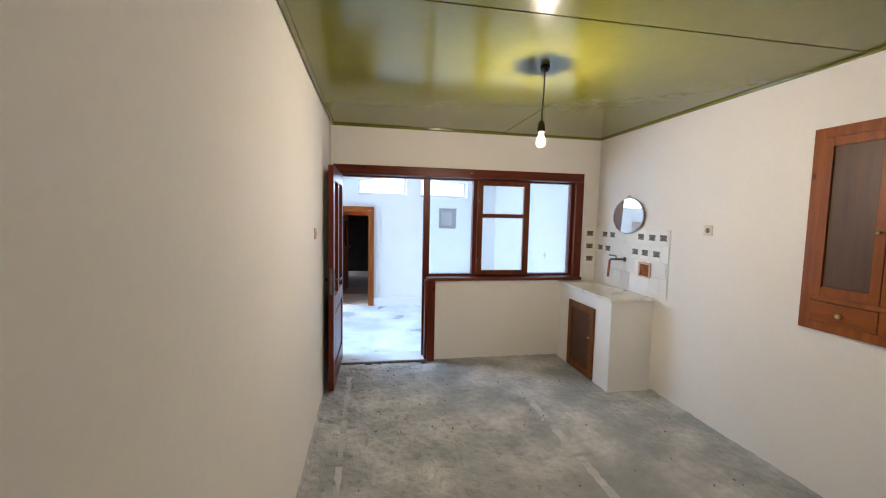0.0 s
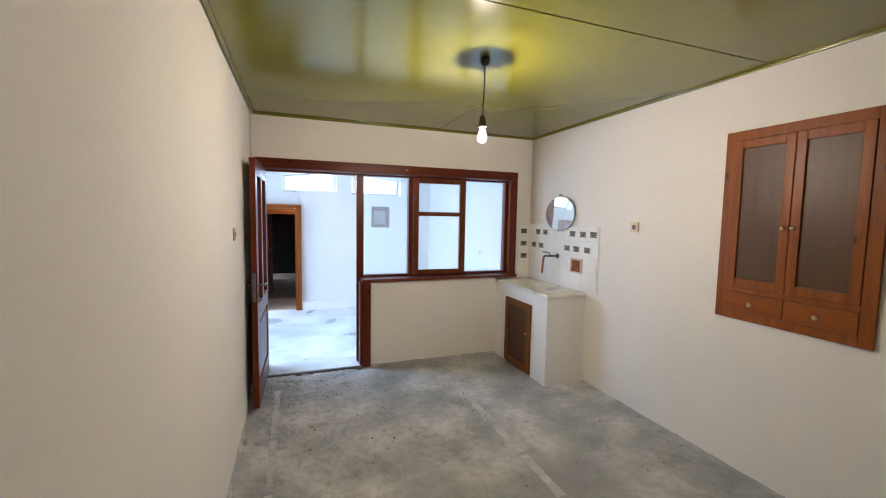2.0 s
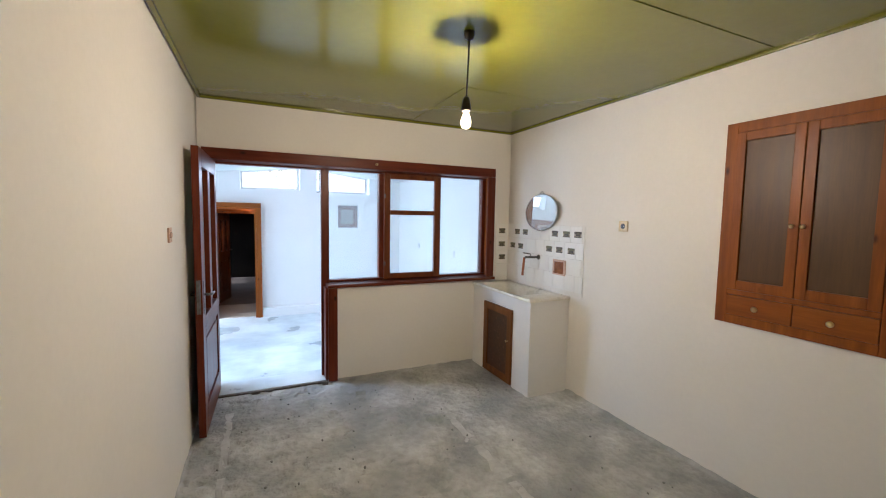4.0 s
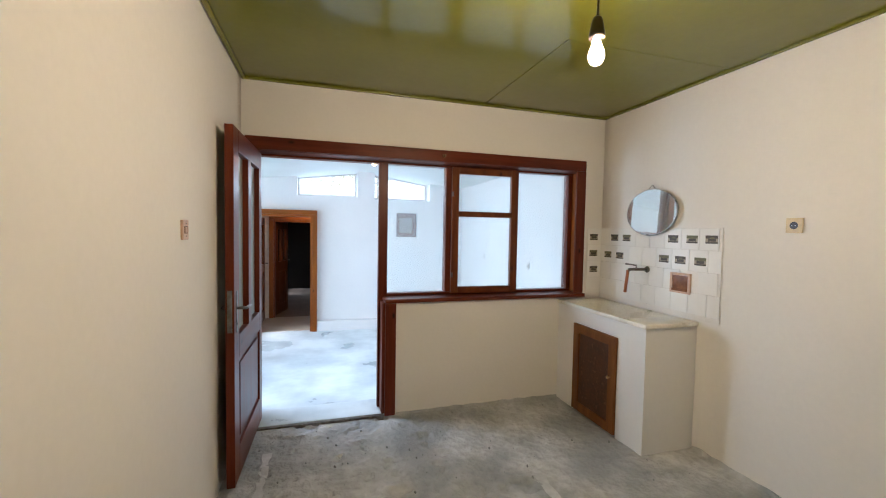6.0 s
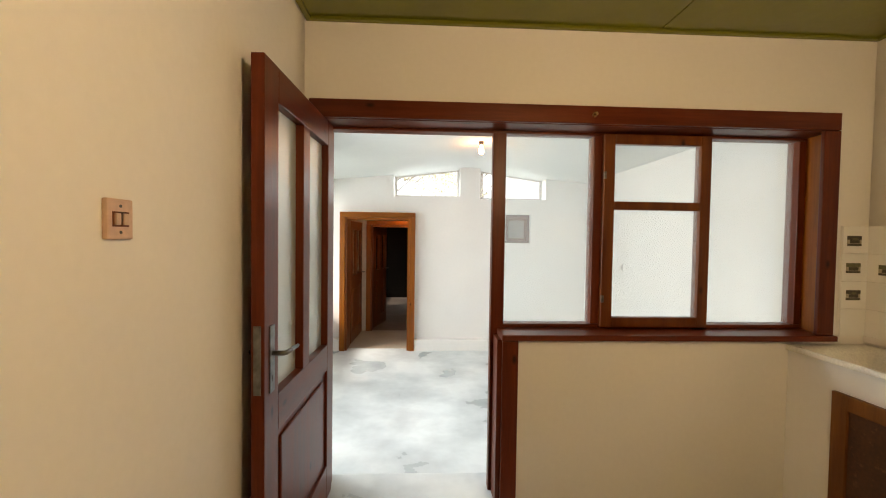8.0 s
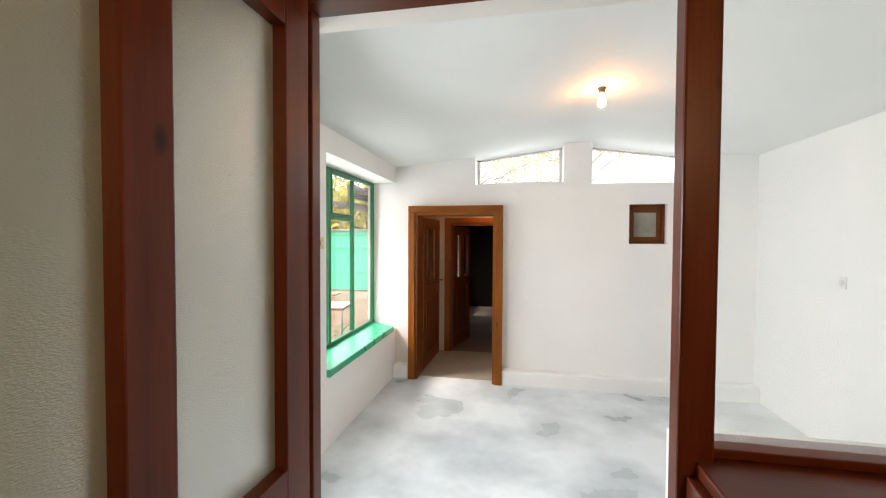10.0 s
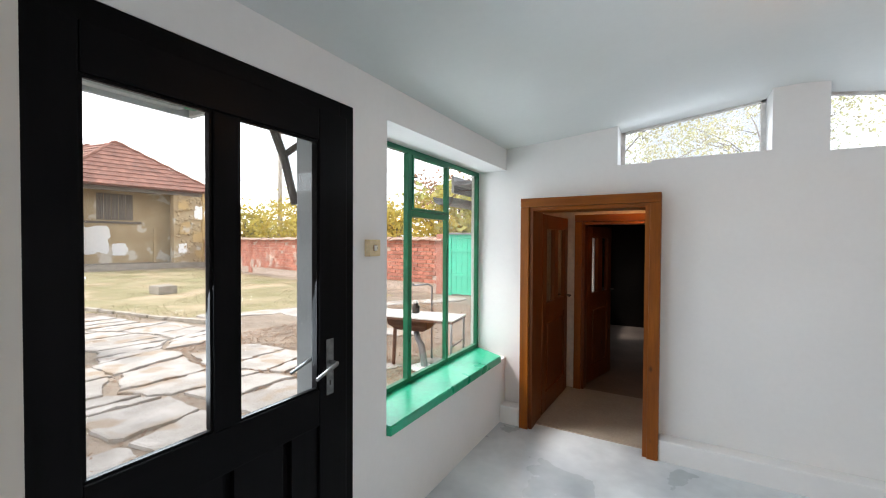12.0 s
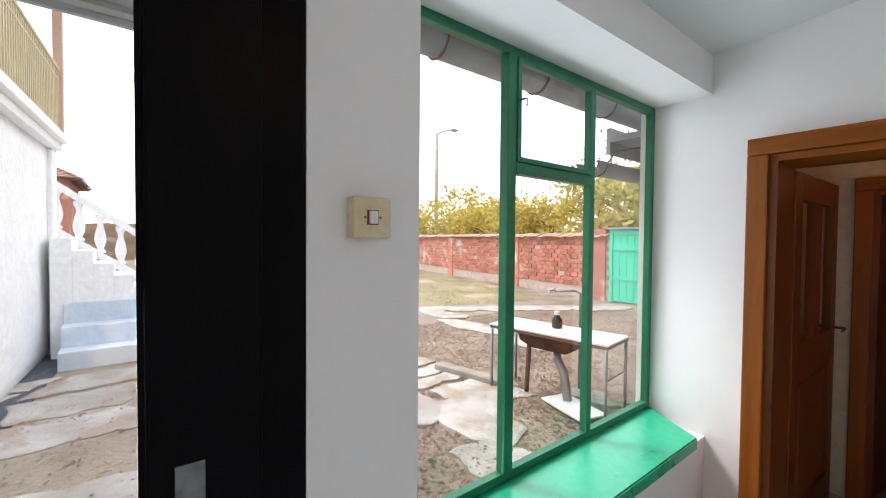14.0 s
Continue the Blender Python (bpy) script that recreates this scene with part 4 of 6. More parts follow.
# ---- entrance door ----
BX, BY, BZ = M["black_x"], M["black_y"], M["black_z"]
ed = thing("door_2", "black painted entrance door with two tall glass lights, closed", "door", (-0.8, 1.1, -0.14), kind="structure")
part("frame", boxes((-0.86, 1.608, -0.14, -0.757, 1.694, 2.088), (-0.86, 0.498, -0.14, -0.757, 0.528, 2.088), (-0.86, 0.528, 2.01, -0.757, 1.608, 2.088), bevel=0.006), BZ, ed)
lx0, lx1 = -0.765, -0.715
part("stile", boxes((lx0, 1.444, -0.12, lx1, 1.606, 2.008), bevel=0.006), BZ, ed)
part("stile", boxes((lx0, 0.53, -0.12, lx1, 0.662, 2.008), bevel=0.006), BZ, ed)
part("muntin", boxes((lx0, 0.996, 0.825, lx1, 1.088, 1.874), bevel=0.006), BZ, ed)
part("rail", boxes((lx0, 0.662, 1.874, lx1, 1.444, 2.008), bevel=0.006), BY, ed)
part("rail", boxes((lx0, 0.662, 0.67, lx1, 1.444, 0.825), bevel=0.006), BY, ed)
part("rail", boxes((lx0, 0.662, -0.12, lx1, 1.444, 0.08), bevel=0.006), BY, ed)
for a, b in ((0.662, 0.80), (0.84, 1.03), (1.07, 1.27), (1.31, 1.444)):
    part("board", boxes((lx0 + 0.008, a, 0.07, lx1 - 0.012, b, 0.68), bevel=0.003), BZ, ed)
part("backing", boxes((lx0 + 0.004, 0.66, 0.07, lx0 + 0.012, 1.446, 0.68)), BZ, ed)
for a, b in ((0.658, 1.0), (1.084, 1.448)):
    g = part("pane", boxes((-0.741, a, 0.82, -0.737, b, 1.878)), M["glass"], ed)
    g.visible_shadow = False
    part("bead", boxes((lx1 - 0.02, a + 0.004, 0.825, lx1 - 0.008, a + 0.012, 1.873), (lx1 - 0.02, b - 0.012, 0.825, lx1 - 0.008, b - 0.004, 1.873), (lx1 - 0.02, a + 0.012, 0.825, lx1 - 0.008, b - 0.012, 0.834), (lx1 - 0.02, a + 0.012, 1.864, lx1 - 0.008, b - 0.012, 1.873)), BZ, ed)
lever_handle(ed, lx1, 1.50, 0.93, 1, -1, M["worn_steel"], 0.035)
lever_handle(ed, lx0, 1.50, 0.93, -1, -1, M["worn_steel"], 0.035)
tagged(part("door_reveal", boxes((-1.04, 1.60, -0.14, -0.87, 1.693, 2.088), (-1.13, 0.5005, -0.14, -0.87, 0.52, 2.088), (-1.13, 0.52, 2.07, -0.87, 1.60, 2.088)), mat("grey_blue", (0.42, 0.46, 0.48), (0.34, 0.38, 0.40), rough=0.5, scale=3, bump=0.2)), "grey-blue painted outer door reveal boards", "trim", kind="structure")

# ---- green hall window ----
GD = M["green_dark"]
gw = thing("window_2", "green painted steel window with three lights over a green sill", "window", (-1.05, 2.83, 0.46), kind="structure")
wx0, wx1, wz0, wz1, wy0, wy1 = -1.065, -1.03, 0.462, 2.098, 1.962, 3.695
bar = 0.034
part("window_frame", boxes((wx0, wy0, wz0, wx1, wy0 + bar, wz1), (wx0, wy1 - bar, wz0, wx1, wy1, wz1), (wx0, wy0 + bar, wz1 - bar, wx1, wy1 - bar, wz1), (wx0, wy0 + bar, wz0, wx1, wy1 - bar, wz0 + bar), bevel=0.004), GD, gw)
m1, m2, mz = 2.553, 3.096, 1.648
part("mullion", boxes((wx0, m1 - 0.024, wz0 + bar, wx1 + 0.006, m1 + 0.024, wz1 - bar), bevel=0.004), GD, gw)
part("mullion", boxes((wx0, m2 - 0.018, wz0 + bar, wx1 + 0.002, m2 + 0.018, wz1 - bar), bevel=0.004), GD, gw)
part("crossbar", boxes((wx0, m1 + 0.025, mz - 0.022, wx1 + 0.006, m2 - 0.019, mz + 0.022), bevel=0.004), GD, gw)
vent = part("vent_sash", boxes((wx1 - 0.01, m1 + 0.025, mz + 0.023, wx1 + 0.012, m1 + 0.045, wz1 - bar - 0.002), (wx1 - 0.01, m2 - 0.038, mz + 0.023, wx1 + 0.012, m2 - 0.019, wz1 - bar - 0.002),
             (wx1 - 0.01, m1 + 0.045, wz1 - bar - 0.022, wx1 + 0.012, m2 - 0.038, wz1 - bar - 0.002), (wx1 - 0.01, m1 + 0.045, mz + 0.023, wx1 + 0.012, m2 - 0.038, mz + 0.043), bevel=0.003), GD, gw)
part("latch", tube(bmesh.new(), [(wx1 + 0.012, m1 + 0.034, 1.9), (wx1 + 0.03, m1 + 0.034, 1.9), (wx1 + 0.032, m1 + 0.05, 1.905), (wx1 + 0.026, m1 + 0.055, 1.88)], 0.004, 6), M["old_metal"], vent)
for b in ((wy0 + bar - 0.004, wz0 + bar - 0.004, m1 - 0.02, wz1 - bar + 0.004), (m1 + 0.02, wz0 + bar - 0.004, m2 - 0.014, mz - 0.018), (m1 + 0.02, mz + 0.018, m2 - 0.014, wz1 - bar + 0.004), (m2 + 0.014, wz0 + bar - 0.004, wy1 - bar + 0.004, wz1 - bar + 0.004)):
    g = part("pane", boxes((-1.052, b[0], b[1], -1.049, b[2], b[3])), M["glass"], gw)
    g.visible_shadow = False
bm = prism(bmesh.new(), [(-1.085, 1.957), (HL + 0.03, 1.957), (HL + 0.034, 3.52), (-1.03, 3.698), (-1.085, 3.698)], 0.401, 0.459)
bmesh.ops.bevel(bm, geom=[e for e in bm.edges], offset=0.006, segments=2, affect="EDGES")
part("window_sill", bm, M["green_paint"], gw, "glossy bright green window sill board")

# ---- high windows, hatch, far doors ----
for tag, x0, x1, zb in (("window_3", 0.17, 1.13, 2.094), ("window_4", 1.42, 2.39, 2.045)):
    hw = thing(tag, "narrow high window with a slanted top under the ceiling", "window", ((x0 + x1) / 2, 3.94, zb), kind="structure")
    bm = bmesh.new()
    for (xa, xb) in ((x0, x0 + 0.03), (x1 - 0.03, x1)):
        box(bm, xa, 3.93, zb - 0.01, xb, 3.97, ceil_z((xa + xb) / 2) + 0.01)
    box(bm, x0 + 0.03, 3.93, zb - 0.01, x1 - 0.03, 3.97, zb + 0.012)
    n = 12
    for i in range(n):
        xa, xb = x0 + (x1 - x0) * i / n, x0 + (x1 - x0) * (i + 1) / n
        za, zc = ceil_z(xa), ceil_z(xb)
        vs = [bm.verts.new(p) for p in ((xa, 3.93, za - 0.016), (xb, 3.93, zc - 0.016), (xb, 3.93, zc + 0.02), (xa, 3.93, za + 0.02), (xa, 3.97, za - 0.016), (xb, 3.97, zc - 0.016), (xb, 3.97, zc + 0.02), (xa, 3.97, za + 0.02))]
        for q in ((0, 1, 2, 3), (7, 6, 5, 4), (0, 4, 5, 1), (2, 6, 7, 3)):
            bm.faces.new([vs[k] for k in q])
    part("window_frame", bm, mat("grey_frame", (0.74, 0.73, 0.71), (0.55, 0.53, 0.51), rough=0.6, scale=9, bump=0.2) if tag == "window_3" else bpy.data.materials["grey_frame"], hw)
    g = part("pane", boxes((x0 + 0.02, 3.948, zb, x1 - 0.02, 3.951, 2.52)), M["milky_glass"], hw)
    g.visible_shadow = False

hatch = thing("window_5", "small brown framed hatch window set in the wall", "window", (1.985, 3.8, 1.41), kind="structure")
part("window_frame", boxes((1.802, 3.765, 1.412, 1.826, 3.858, 1.828), (2.144, 3.765, 1.412, 2.168, 3.858, 1.828), (1.826, 3.765, 1.804, 2.144, 3.858, 1.828), (1.826, 3.765, 1.412, 2.144, 3.858, 1.436), bevel=0.003), M["brown_x"], hatch)
part("sash", boxes((1.826, 3.80, 1.436, 1.872, 3.835, 1.804), (2.098, 3.80, 1.436, 2.144, 3.835, 1.804), (1.872, 3.80, 1.745, 2.098, 3.835, 1.804), (1.872, 3.80, 1.436, 2.098, 3.835, 1.485), bevel=0.003), M["brown_x"], hatch)
part("pane", boxes((1.868, 3.815, 1.48, 2.102, 3.82, 1.75)), mat("milky_glass", (0.30, 0.29, 0.24), (0.25, 0.24, 0.20), rough=0.2, scale=6, bump=0), hatch, "dusty grey-green glass")


def inner_door(tag, label, x0, x1, zt, yw, y0, hinge_x, ya, width, angle, m_):
    """Casing round an opening in a wall face at yw, with a glazed leaf on the hinge."""
    d = thing(tag, label, "door", ((x0 + x1) / 2, yw, HF), kind="structure")
    z, w = m_ + "_z", 0.075
    part("casing", boxes((x0 - w, y0, HF - 0.01, x0, yw + 0.0, zt + 0.001), bevel=0.006), M[z], d)
    part("casing", boxes((x1, y0, HF - 0.01, x1 + w, yw + 0.0, zt + 0.001), bevel=0.006), M[z], d)
    part("casing", boxes((x0 - w, y0, zt + 0.002, x1 + w, yw + 0.0, zt + w), bevel=0.006), M[m_ + "_x"], d)
    part("lining", boxes((x0, y0 + 0.02, HF, x0 + 0.03, yw + 0.17, zt)), M["brown_z"], d)
    part("lining", boxes((x1 - 0.03, y0 + 0.02, HF, x1, yw + 0.17, zt)), M[z], d)
    part("lining", boxes((x0 + 0.03, y0 + 0.02, zt - 0.03, x1 - 0.03, yw + 0.17, zt)), M[m_ + "_x"], d)
    H = zt - 0.04
    m = pose(hinge_x, ya, 0, 0, 0, angle)

    def add(name, bs, mm, parent=d, bev=0.004, label=""):
        bm = boxes(*bs, bevel=bev)
        bmesh.ops.transform(bm, matrix=m, verts=bm.verts)
        return part(name, bm, mm, parent, label)
    t = 0.04
    lf = add("leaf", ((0, 0, HF + 0.02, 0.11, t, H), (width - 0.11, 0, HF + 0.02, width, t, H), (0.11, 0, H - 0.13, width - 0.11, t, H), (0.11, 0, 0.74, width - 0.11, t, 0.88), (0.11, 0, HF + 0.02, width - 0.11, t, HF + 0.2),
                      (width / 2 - 0.06, 0, 0.88, width / 2 + 0.06, t, H - 0.13)), M["brown_z"])
    add("panel", ((0.105, 0.014, HF + 0.19, width - 0.105, t - 0.014, 0.745), (0.16, 0.003, HF + 0.26, width - 0.16, t - 0.003, 0.68)), M["brown_z"], lf)
    for a, b in ((0.105, width / 2 - 0.055), (width / 2 + 0.055, width - 0.105)):
        g = add("pane", ((a, 0.018, 0.875, b, 0.022, H - 0.125),), M["glass"], lf, 0)
        g.visible_shadow = False
    bm = tube(bmesh.new(), [(width - 0.055, -0.001, 0.89), (width - 0.055, -0.05, 0.89), (width - 0.14, -0.055, 0.885)], 0.008)
    tube(bm, [(width - 0.055, t + 0.001, 0.89), (width - 0.055, t + 0.05, 0.89), (width - 0.14, t + 0.055, 0.885)], 0.008)
    bmesh.ops.transform(bm, matrix=m, verts=bm.verts)
    part("handle", bm, M["old_metal"], lf)
    return d


inner_door("door_3", "orange-brown varnished door with two slim glass lights, standing open", -0.50, 0.41, 1.748, HY, 3.558, -0.462, 3.86, 0.83, 88.0, "pine")
inner_door("door_4", "brown glazed door to a dim room, standing open", -0.30, 0.40, 1.675, 4.78, 4.752, -0.268, 4.94, 0.66, 76.0, "pine")

# ---- yard ----
G = -0.42
rng = random.Random(7)
M["ground"] = mat("ground", (0.33, 0.265, 0.205), (0.20, 0.158, 0.12), rough=0.95, scale=1.2, fine=22, bump=0.9, dist=0.03, spots=((0.32, 0.265, 0.20), 0.9, 0.54, 0.1))
M["lawn"] = mat("lawn", (0.31, 0.255, 0.15), (0.215, 0.20, 0.09), rough=0.95, scale=0.8, fine=9, bump=0.9, dist=0.04, spots=((0.38, 0.30, 0.19), 0.6, 0.56))
M["grass"] = mat("grass", (0.25, 0.225, 0.11), (0.34, 0.28, 0.18), rough=0.9, scale=0.9, bump=0, rand=0.25)
M["dead_leaf"] = mat("dead_leaf", (0.40, 0.265, 0.18), (0.25, 0.155, 0.10), rough=0.9, scale=3, bump=0, rand=0.35)
M["flag"] = mat("flag", (0.48, 0.45, 0.42), (0.32, 0.295, 0.265), rough=0.85, scale=2.2, fine=22, bump=0.7, dist=0.014, rand=0.10, spots=((0.33, 0.265, 0.20), 2.4, 0.52, 0.10))
M["brick"] = mat("brick", (0.52, 0.215, 0.15), (0.40, 0.15, 0.105), rough=0.9, scale=3, fine=30, bump=0.4, dist=0.01, rand=0.24, spots=((0.60, 0.47, 0.40), 1.3, 0.56, 0.10))
M["mortar"] = mat("mortar", (0.55, 0.45, 0.38), (0.42, 0.34, 0.28), rough=0.95, bump=0.5)
M["rubble"] = mat("rubble", (0.42, 0.38, 0.32), (0.28, 0.25, 0.21), rough=0.95, scale=5, bump=0.6, rand=0.2)
M["roof_tile"] = mat("roof_tile", (0.36, 0.18, 0.135), (0.25, 0.125, 0.095), rough=0.85, scale=1.5, fine=12, bump=0.3, rand=0.22)
M["coping"] = mat("coping", (0.48, 0.34, 0.27), (0.36, 0.25, 0.19), rough=0.9, scale=2, bump=0.3, rand=0.2)
M["adobe"] = mat("adobe", (0.56, 0.41, 0.21), (0.46, 0.32, 0.15), rough=0.95, scale=0.7, fine=8, bump=0.5, dist=0.03, spots=((0.55, 0.50, 0.42), 0.6, 0.60))
M["adobe_pale"] = mat("adobe_pale", (0.50, 0.40, 0.26), (0.40, 0.30, 0.18), rough=0.95, scale=0.9, fine=8, bump=0.4, spots=((0.62, 0.58, 0.50), 0.9, 0.58))
M["whitewash"] = mat("whitewash", (0.87, 0.87, 0.87), (0.82, 0.83, 0.84), rough=0.7, scale=2, fine=14, bump=0.12, dist=0.006)
M["step_blue"] = mat("step_blue", (0.62, 0.70, 0.78), (0.53, 0.62, 0.72), rough=0.6, scale=2, fine=25, bump=0.2, spots=((0.80, 0.83, 0.86), 1.4, 0.54, 0.12))
M["old_wood"] = mat("old_wood", (0.22, 0.19, 0.16), (0.13, 0.11, 0.095), rough=0.9, scale=2, stretch=(6, 6, 0.8), bump=0.5)
M["zinc"] = mat("zinc", (0.36, 0.37, 0.38), (0.22, 0.22, 0.23), rough=0.5, metal=0.5, scale=4, bump=0.2)
M["rust"] = mat("rust", (0.20, 0.10, 0.06), (0.12, 0.06, 0.04), rough=0.8, scale=9, bump=0.4)
M["enamel"] = mat("enamel", (0.76, 0.76, 0.74), (0.62, 0.61, 0.58), rough=0.35, scale=4, bump=0.05)
M["bark"] = mat("bark", (0.13, 0.10, 0.08), (0.08, 0.06, 0.05), rough=0.95, scale=4, stretch=(4, 4, 0.7), bump=0.6)
M["leaf_yellow"] = mat("leaf_yellow", (0.62, 0.48, 0.12), (0.44, 0.38, 0.10), rough=0.8, scale=0.8, bump=0, rand=0.3)
M["leaf_green"] = mat("leaf_green", (0.42, 0.45, 0.15), (0.55, 0.48, 0.15), rough=0.8, scale=0.8, bump=0, rand=0.3)
M["leaf_pale"] = mat("leaf_pale", (0.46, 0.50, 0.22), (0.55, 0.52, 0.24), rough=0.8, scale=0.8, bump=0, rand=0.25)
M["leaf_red"] = mat("leaf_red", (0.46, 0.28, 0.18), (0.36, 0.22, 0.14), rough=0.8, scale=0.8, bump=0, rand=0.3)
# conifer green is lightened: distance haze is put into the colour
M["conifer"] = mat("conifer", (0.38, 0.48, 0.28), (0.28, 0.38, 0.22), rough=0.9, scale=1, bump=0, rand=0.3)
M["rail_gold"] = mat("rail_gold", (0.50, 0.42, 0.24), (0.42, 0.35, 0.19), rough=0.5, bump=0.1)
M["canopy_paint"] = mat("canopy_paint", (0.50, 0.54, 0.55), (0.42, 0.46, 0.47), rough=0.6, scale=3, bump=0.2)


def backlit(m, share=0.5):
    """Lets light shine through leaves."""
    n, l = m.node_tree.nodes, m.node_tree.links
    p = n["Principled BSDF"]
    t = n.new("ShaderNodeBsdfTranslucent")
    mx = n.new("ShaderNodeMixShader")
    mx.inputs[0].default_value = share
    l.new(p.inputs["Base Color"].links[0].from_socket, t.inputs["Color"])
    l.new(p.outputs[0], mx.inputs[1])
    l.new(t.outputs[0], mx.inputs[2])
    l.new(mx.outputs[0], n["Material Output"].inputs["Surface"])


for k in ("leaf_yellow", "leaf_green", "leaf_pale", "leaf_red", "grass", "dead_leaf", "conifer"):
    backlit(M[k])


def ground_z(x, y):
    r = math.hypot(x, y)
    z = G + 0.02 * noise.noise(Vector((x * 0.5, y * 0.5, 1))) * min(1, r / 6)
    return z - 0.01 + (0.25 * max(0, min(1, (-x - 10) / 25)) if y < 30 else 0) * 0.0


xs = [-400, -150, -80, -50] + [-40 + 0.5 * i for i in range(0, 81)] + [20, 60, 150, 400]
ys = [-400, -120, -50, -25] + [-15 + 0.5 * i for i in range(0, 81)] + [40, 80, 160, 400]
bm = bmesh.new()
gv = [[bm.verts.new((x, y, ground_z(x, y) if abs(x) < 45 and abs(y) < 30 else G - 0.01)) for y in ys] for x in xs]
for i in range(len(xs) - 1):
    for j in range(len(ys) - 1):
        bm.faces.new((gv[i][j], gv[i + 1][j], gv[i + 1][j + 1], gv[i][j + 1])).smooth = True
setting("ground", bm, M["ground"], "bare brown earth yard with fallen leaves and thin grass", "ground")


# worn lawn beyond the paving
bm = bmesh.new()
lawn = [(-9.3, 5.6), (-8.2, 8.2), (-7.6, 11.6), (-12, 13.2), (-20, 14.2), (-28.5, 15.6), (-29.6, 9), (-30, 4), (-12.5, 4.4)]
cx_, cy_ = -16.0, 9.0
prev = None
ring_n = 10
fan = []
for k in range(ring_n + 1):
    row = []
    for i in range(len(lawn) * 4):
        a, b = lawn[i // 4], lawn[(i // 4 + 1) % len(lawn)]
        f = (i % 4) / 4
        px, py = a[0] + (b[0] - a[0]) * f, a[1] + (b[1] - a[1]) * f
        s = k / ring_n * (1 + 0.03 * noise.noise(Vector((px, py, 2))))
        x, y = cx_ + (px - cx_) * s, cy_ + (py - cy_) * s
        row.append(bm.verts.new((x, y, ground_z(x, y) + (0.03 if k < ring_n else -0.02))))
    fan.append(row)
for a, b in zip(fan[1:], fan[2:]):
    for i in range(len(a)):
        bm.faces.new((a[i], a[(i + 1) % len(a)], b[(i + 1) % len(a)], b[i])).smooth = True
bm.faces.new(fan[1])
bmesh.ops.delete(bm, geom=[v for v in fan[0]], context="VERTS")
setting("lawn", bm, M["lawn"], "patchy dry autumn lawn", "lawn")


def scatter(name, label, count, place, size, material):
    """Many small upright or lying blades, one object."""
    verts, faces = [], []
    for _ in range(count):
        x, y, lie = place()
        z = ground_z(x, y)
        a = rng.uniform(0, 6.28)
        s = size * rng.uniform(0.6, 1.4)
        dx, dy = math.cos(a) * s, math.sin(a) * s
        n0 = len(verts)
        if lie:
            t = rng.uniform(0.1, 0.5) * s
            verts += [(x, y, z + 0.012), (x + dx, y + dy, z + 0.014 + t), (x + dx - dy * 0.7, y + dy + dx * 0.7, z + 0.016 + t), (x - dy * 0.7, y + dx * 0.7, z + 0.013)]
            faces.append((n0, n0 + 1, n0 + 2, n0 + 3))
        else:
            for q in range(3):
                b = a + q * 2.1
                ex, ey = math.cos(b) * s * 0.6, math.sin(b) * s * 0.6
                k = len(verts)
                verts += [(x - ey * 0.12, y + ex * 0.12, z), (x + ey * 0.12, y - ex * 0.12, z), (x + ex, y + ey, z + s * rng.uniform(0.7, 1.3) + 0.03)]
                faces.append((k, k + 1, k + 2))
    me = bpy.data.meshes.new(name)
    me.from_pydata(verts, [], faces)
    me.materials.append(material)
    return tagged(new(name, me), label, name, kind="stuff")


def lawn_place():
    while True:
        x, y = rng.uniform(-26, -7.8), rng.uniform(4.6, 15)
        f = (-x - 7.8) / 18
        if y < 11.8 + f * 3.5 and x < -9.3 + (y - 5.6) * 0.3 and noise.noise(Vector((x * 0.7, y * 0.7, 4))) > -0.12:
            return x, y, False


def leaf_place():
    while True:
        x, y = rng.uniform(-7, -1.4), rng.uniform(3.0, 11.0)
        return x, y, True


scatter("grass", "short dry grass tufts over the lawn", 15000, lawn_place, 0.042, M["grass"])
scatter("fallen_leaves", "scattered brown fallen leaves on the earth", 19000, leaf_place, 0.028, M["dead_leaf"])
scatter("fallen_leaves", "scattered brown fallen leaves between the flagstones", 3600, lambda: (rng.uniform(-7, -1.4), rng.uniform(-1, 5), True), 0.024, M["dead_leaf"])

# flagstones: irregular slabs in the earth
pav = thing("pavement", "irregular pale stone slabs laid in bare earth", "paving", (-5, 2, G), kind="structure")


def stone(pts):
    """One slab from its outline: sides sunk in the earth, a worn rim, a slightly tilted top."""
    n = len(pts)
    cx, cy = sum(p[0] for p in pts) / n, sum(p[1] for p in pts) / n
    bm = bmesh.new()
    t, tx, ty = G + 0.02 + rng.uniform(-0.006, 0.01), rng.uniform(-0.01, 0.01), rng.uniform(-0.01, 0.01)

    def at(s, z):
        return [bm.verts.new((cx + (x - cx) * s, cy + (y - cy) * s, z + ((x - cx) * tx + (y - cy) * ty if z > G else 0))) for x, y in pts]
    lo, mi, hi = at(1.02, G - 0.06), at(1.0, t - 0.008), at(0.95, t)
    for a, b in ((lo, mi), (mi, hi)):
        for i in range(n):
            bm.faces.new((a[i], a[(i + 1) % n], b[(i + 1) % n], b[i]))
    bm.faces.new(hi)
    part("flagstone", bm, M["flag"], pav)


def ragged(corners, step=0.13, amp=0.045):
    """An outline between corners with uneven edges."""
    pts = []
    for a, b in zip(corners, corners[1:] + corners[:1]):
        n = max(1, int(math.dist(a, b) / step))
        for i in range(n):
            f = i / n
            j = amp if i else amp * 0.6
            pts.append((a[0] + (b[0] - a[0]) * f + rng.uniform(-j, j), a[1] + (b[1] - a[1]) * f + rng.uniform(-j, j)))
    return pts


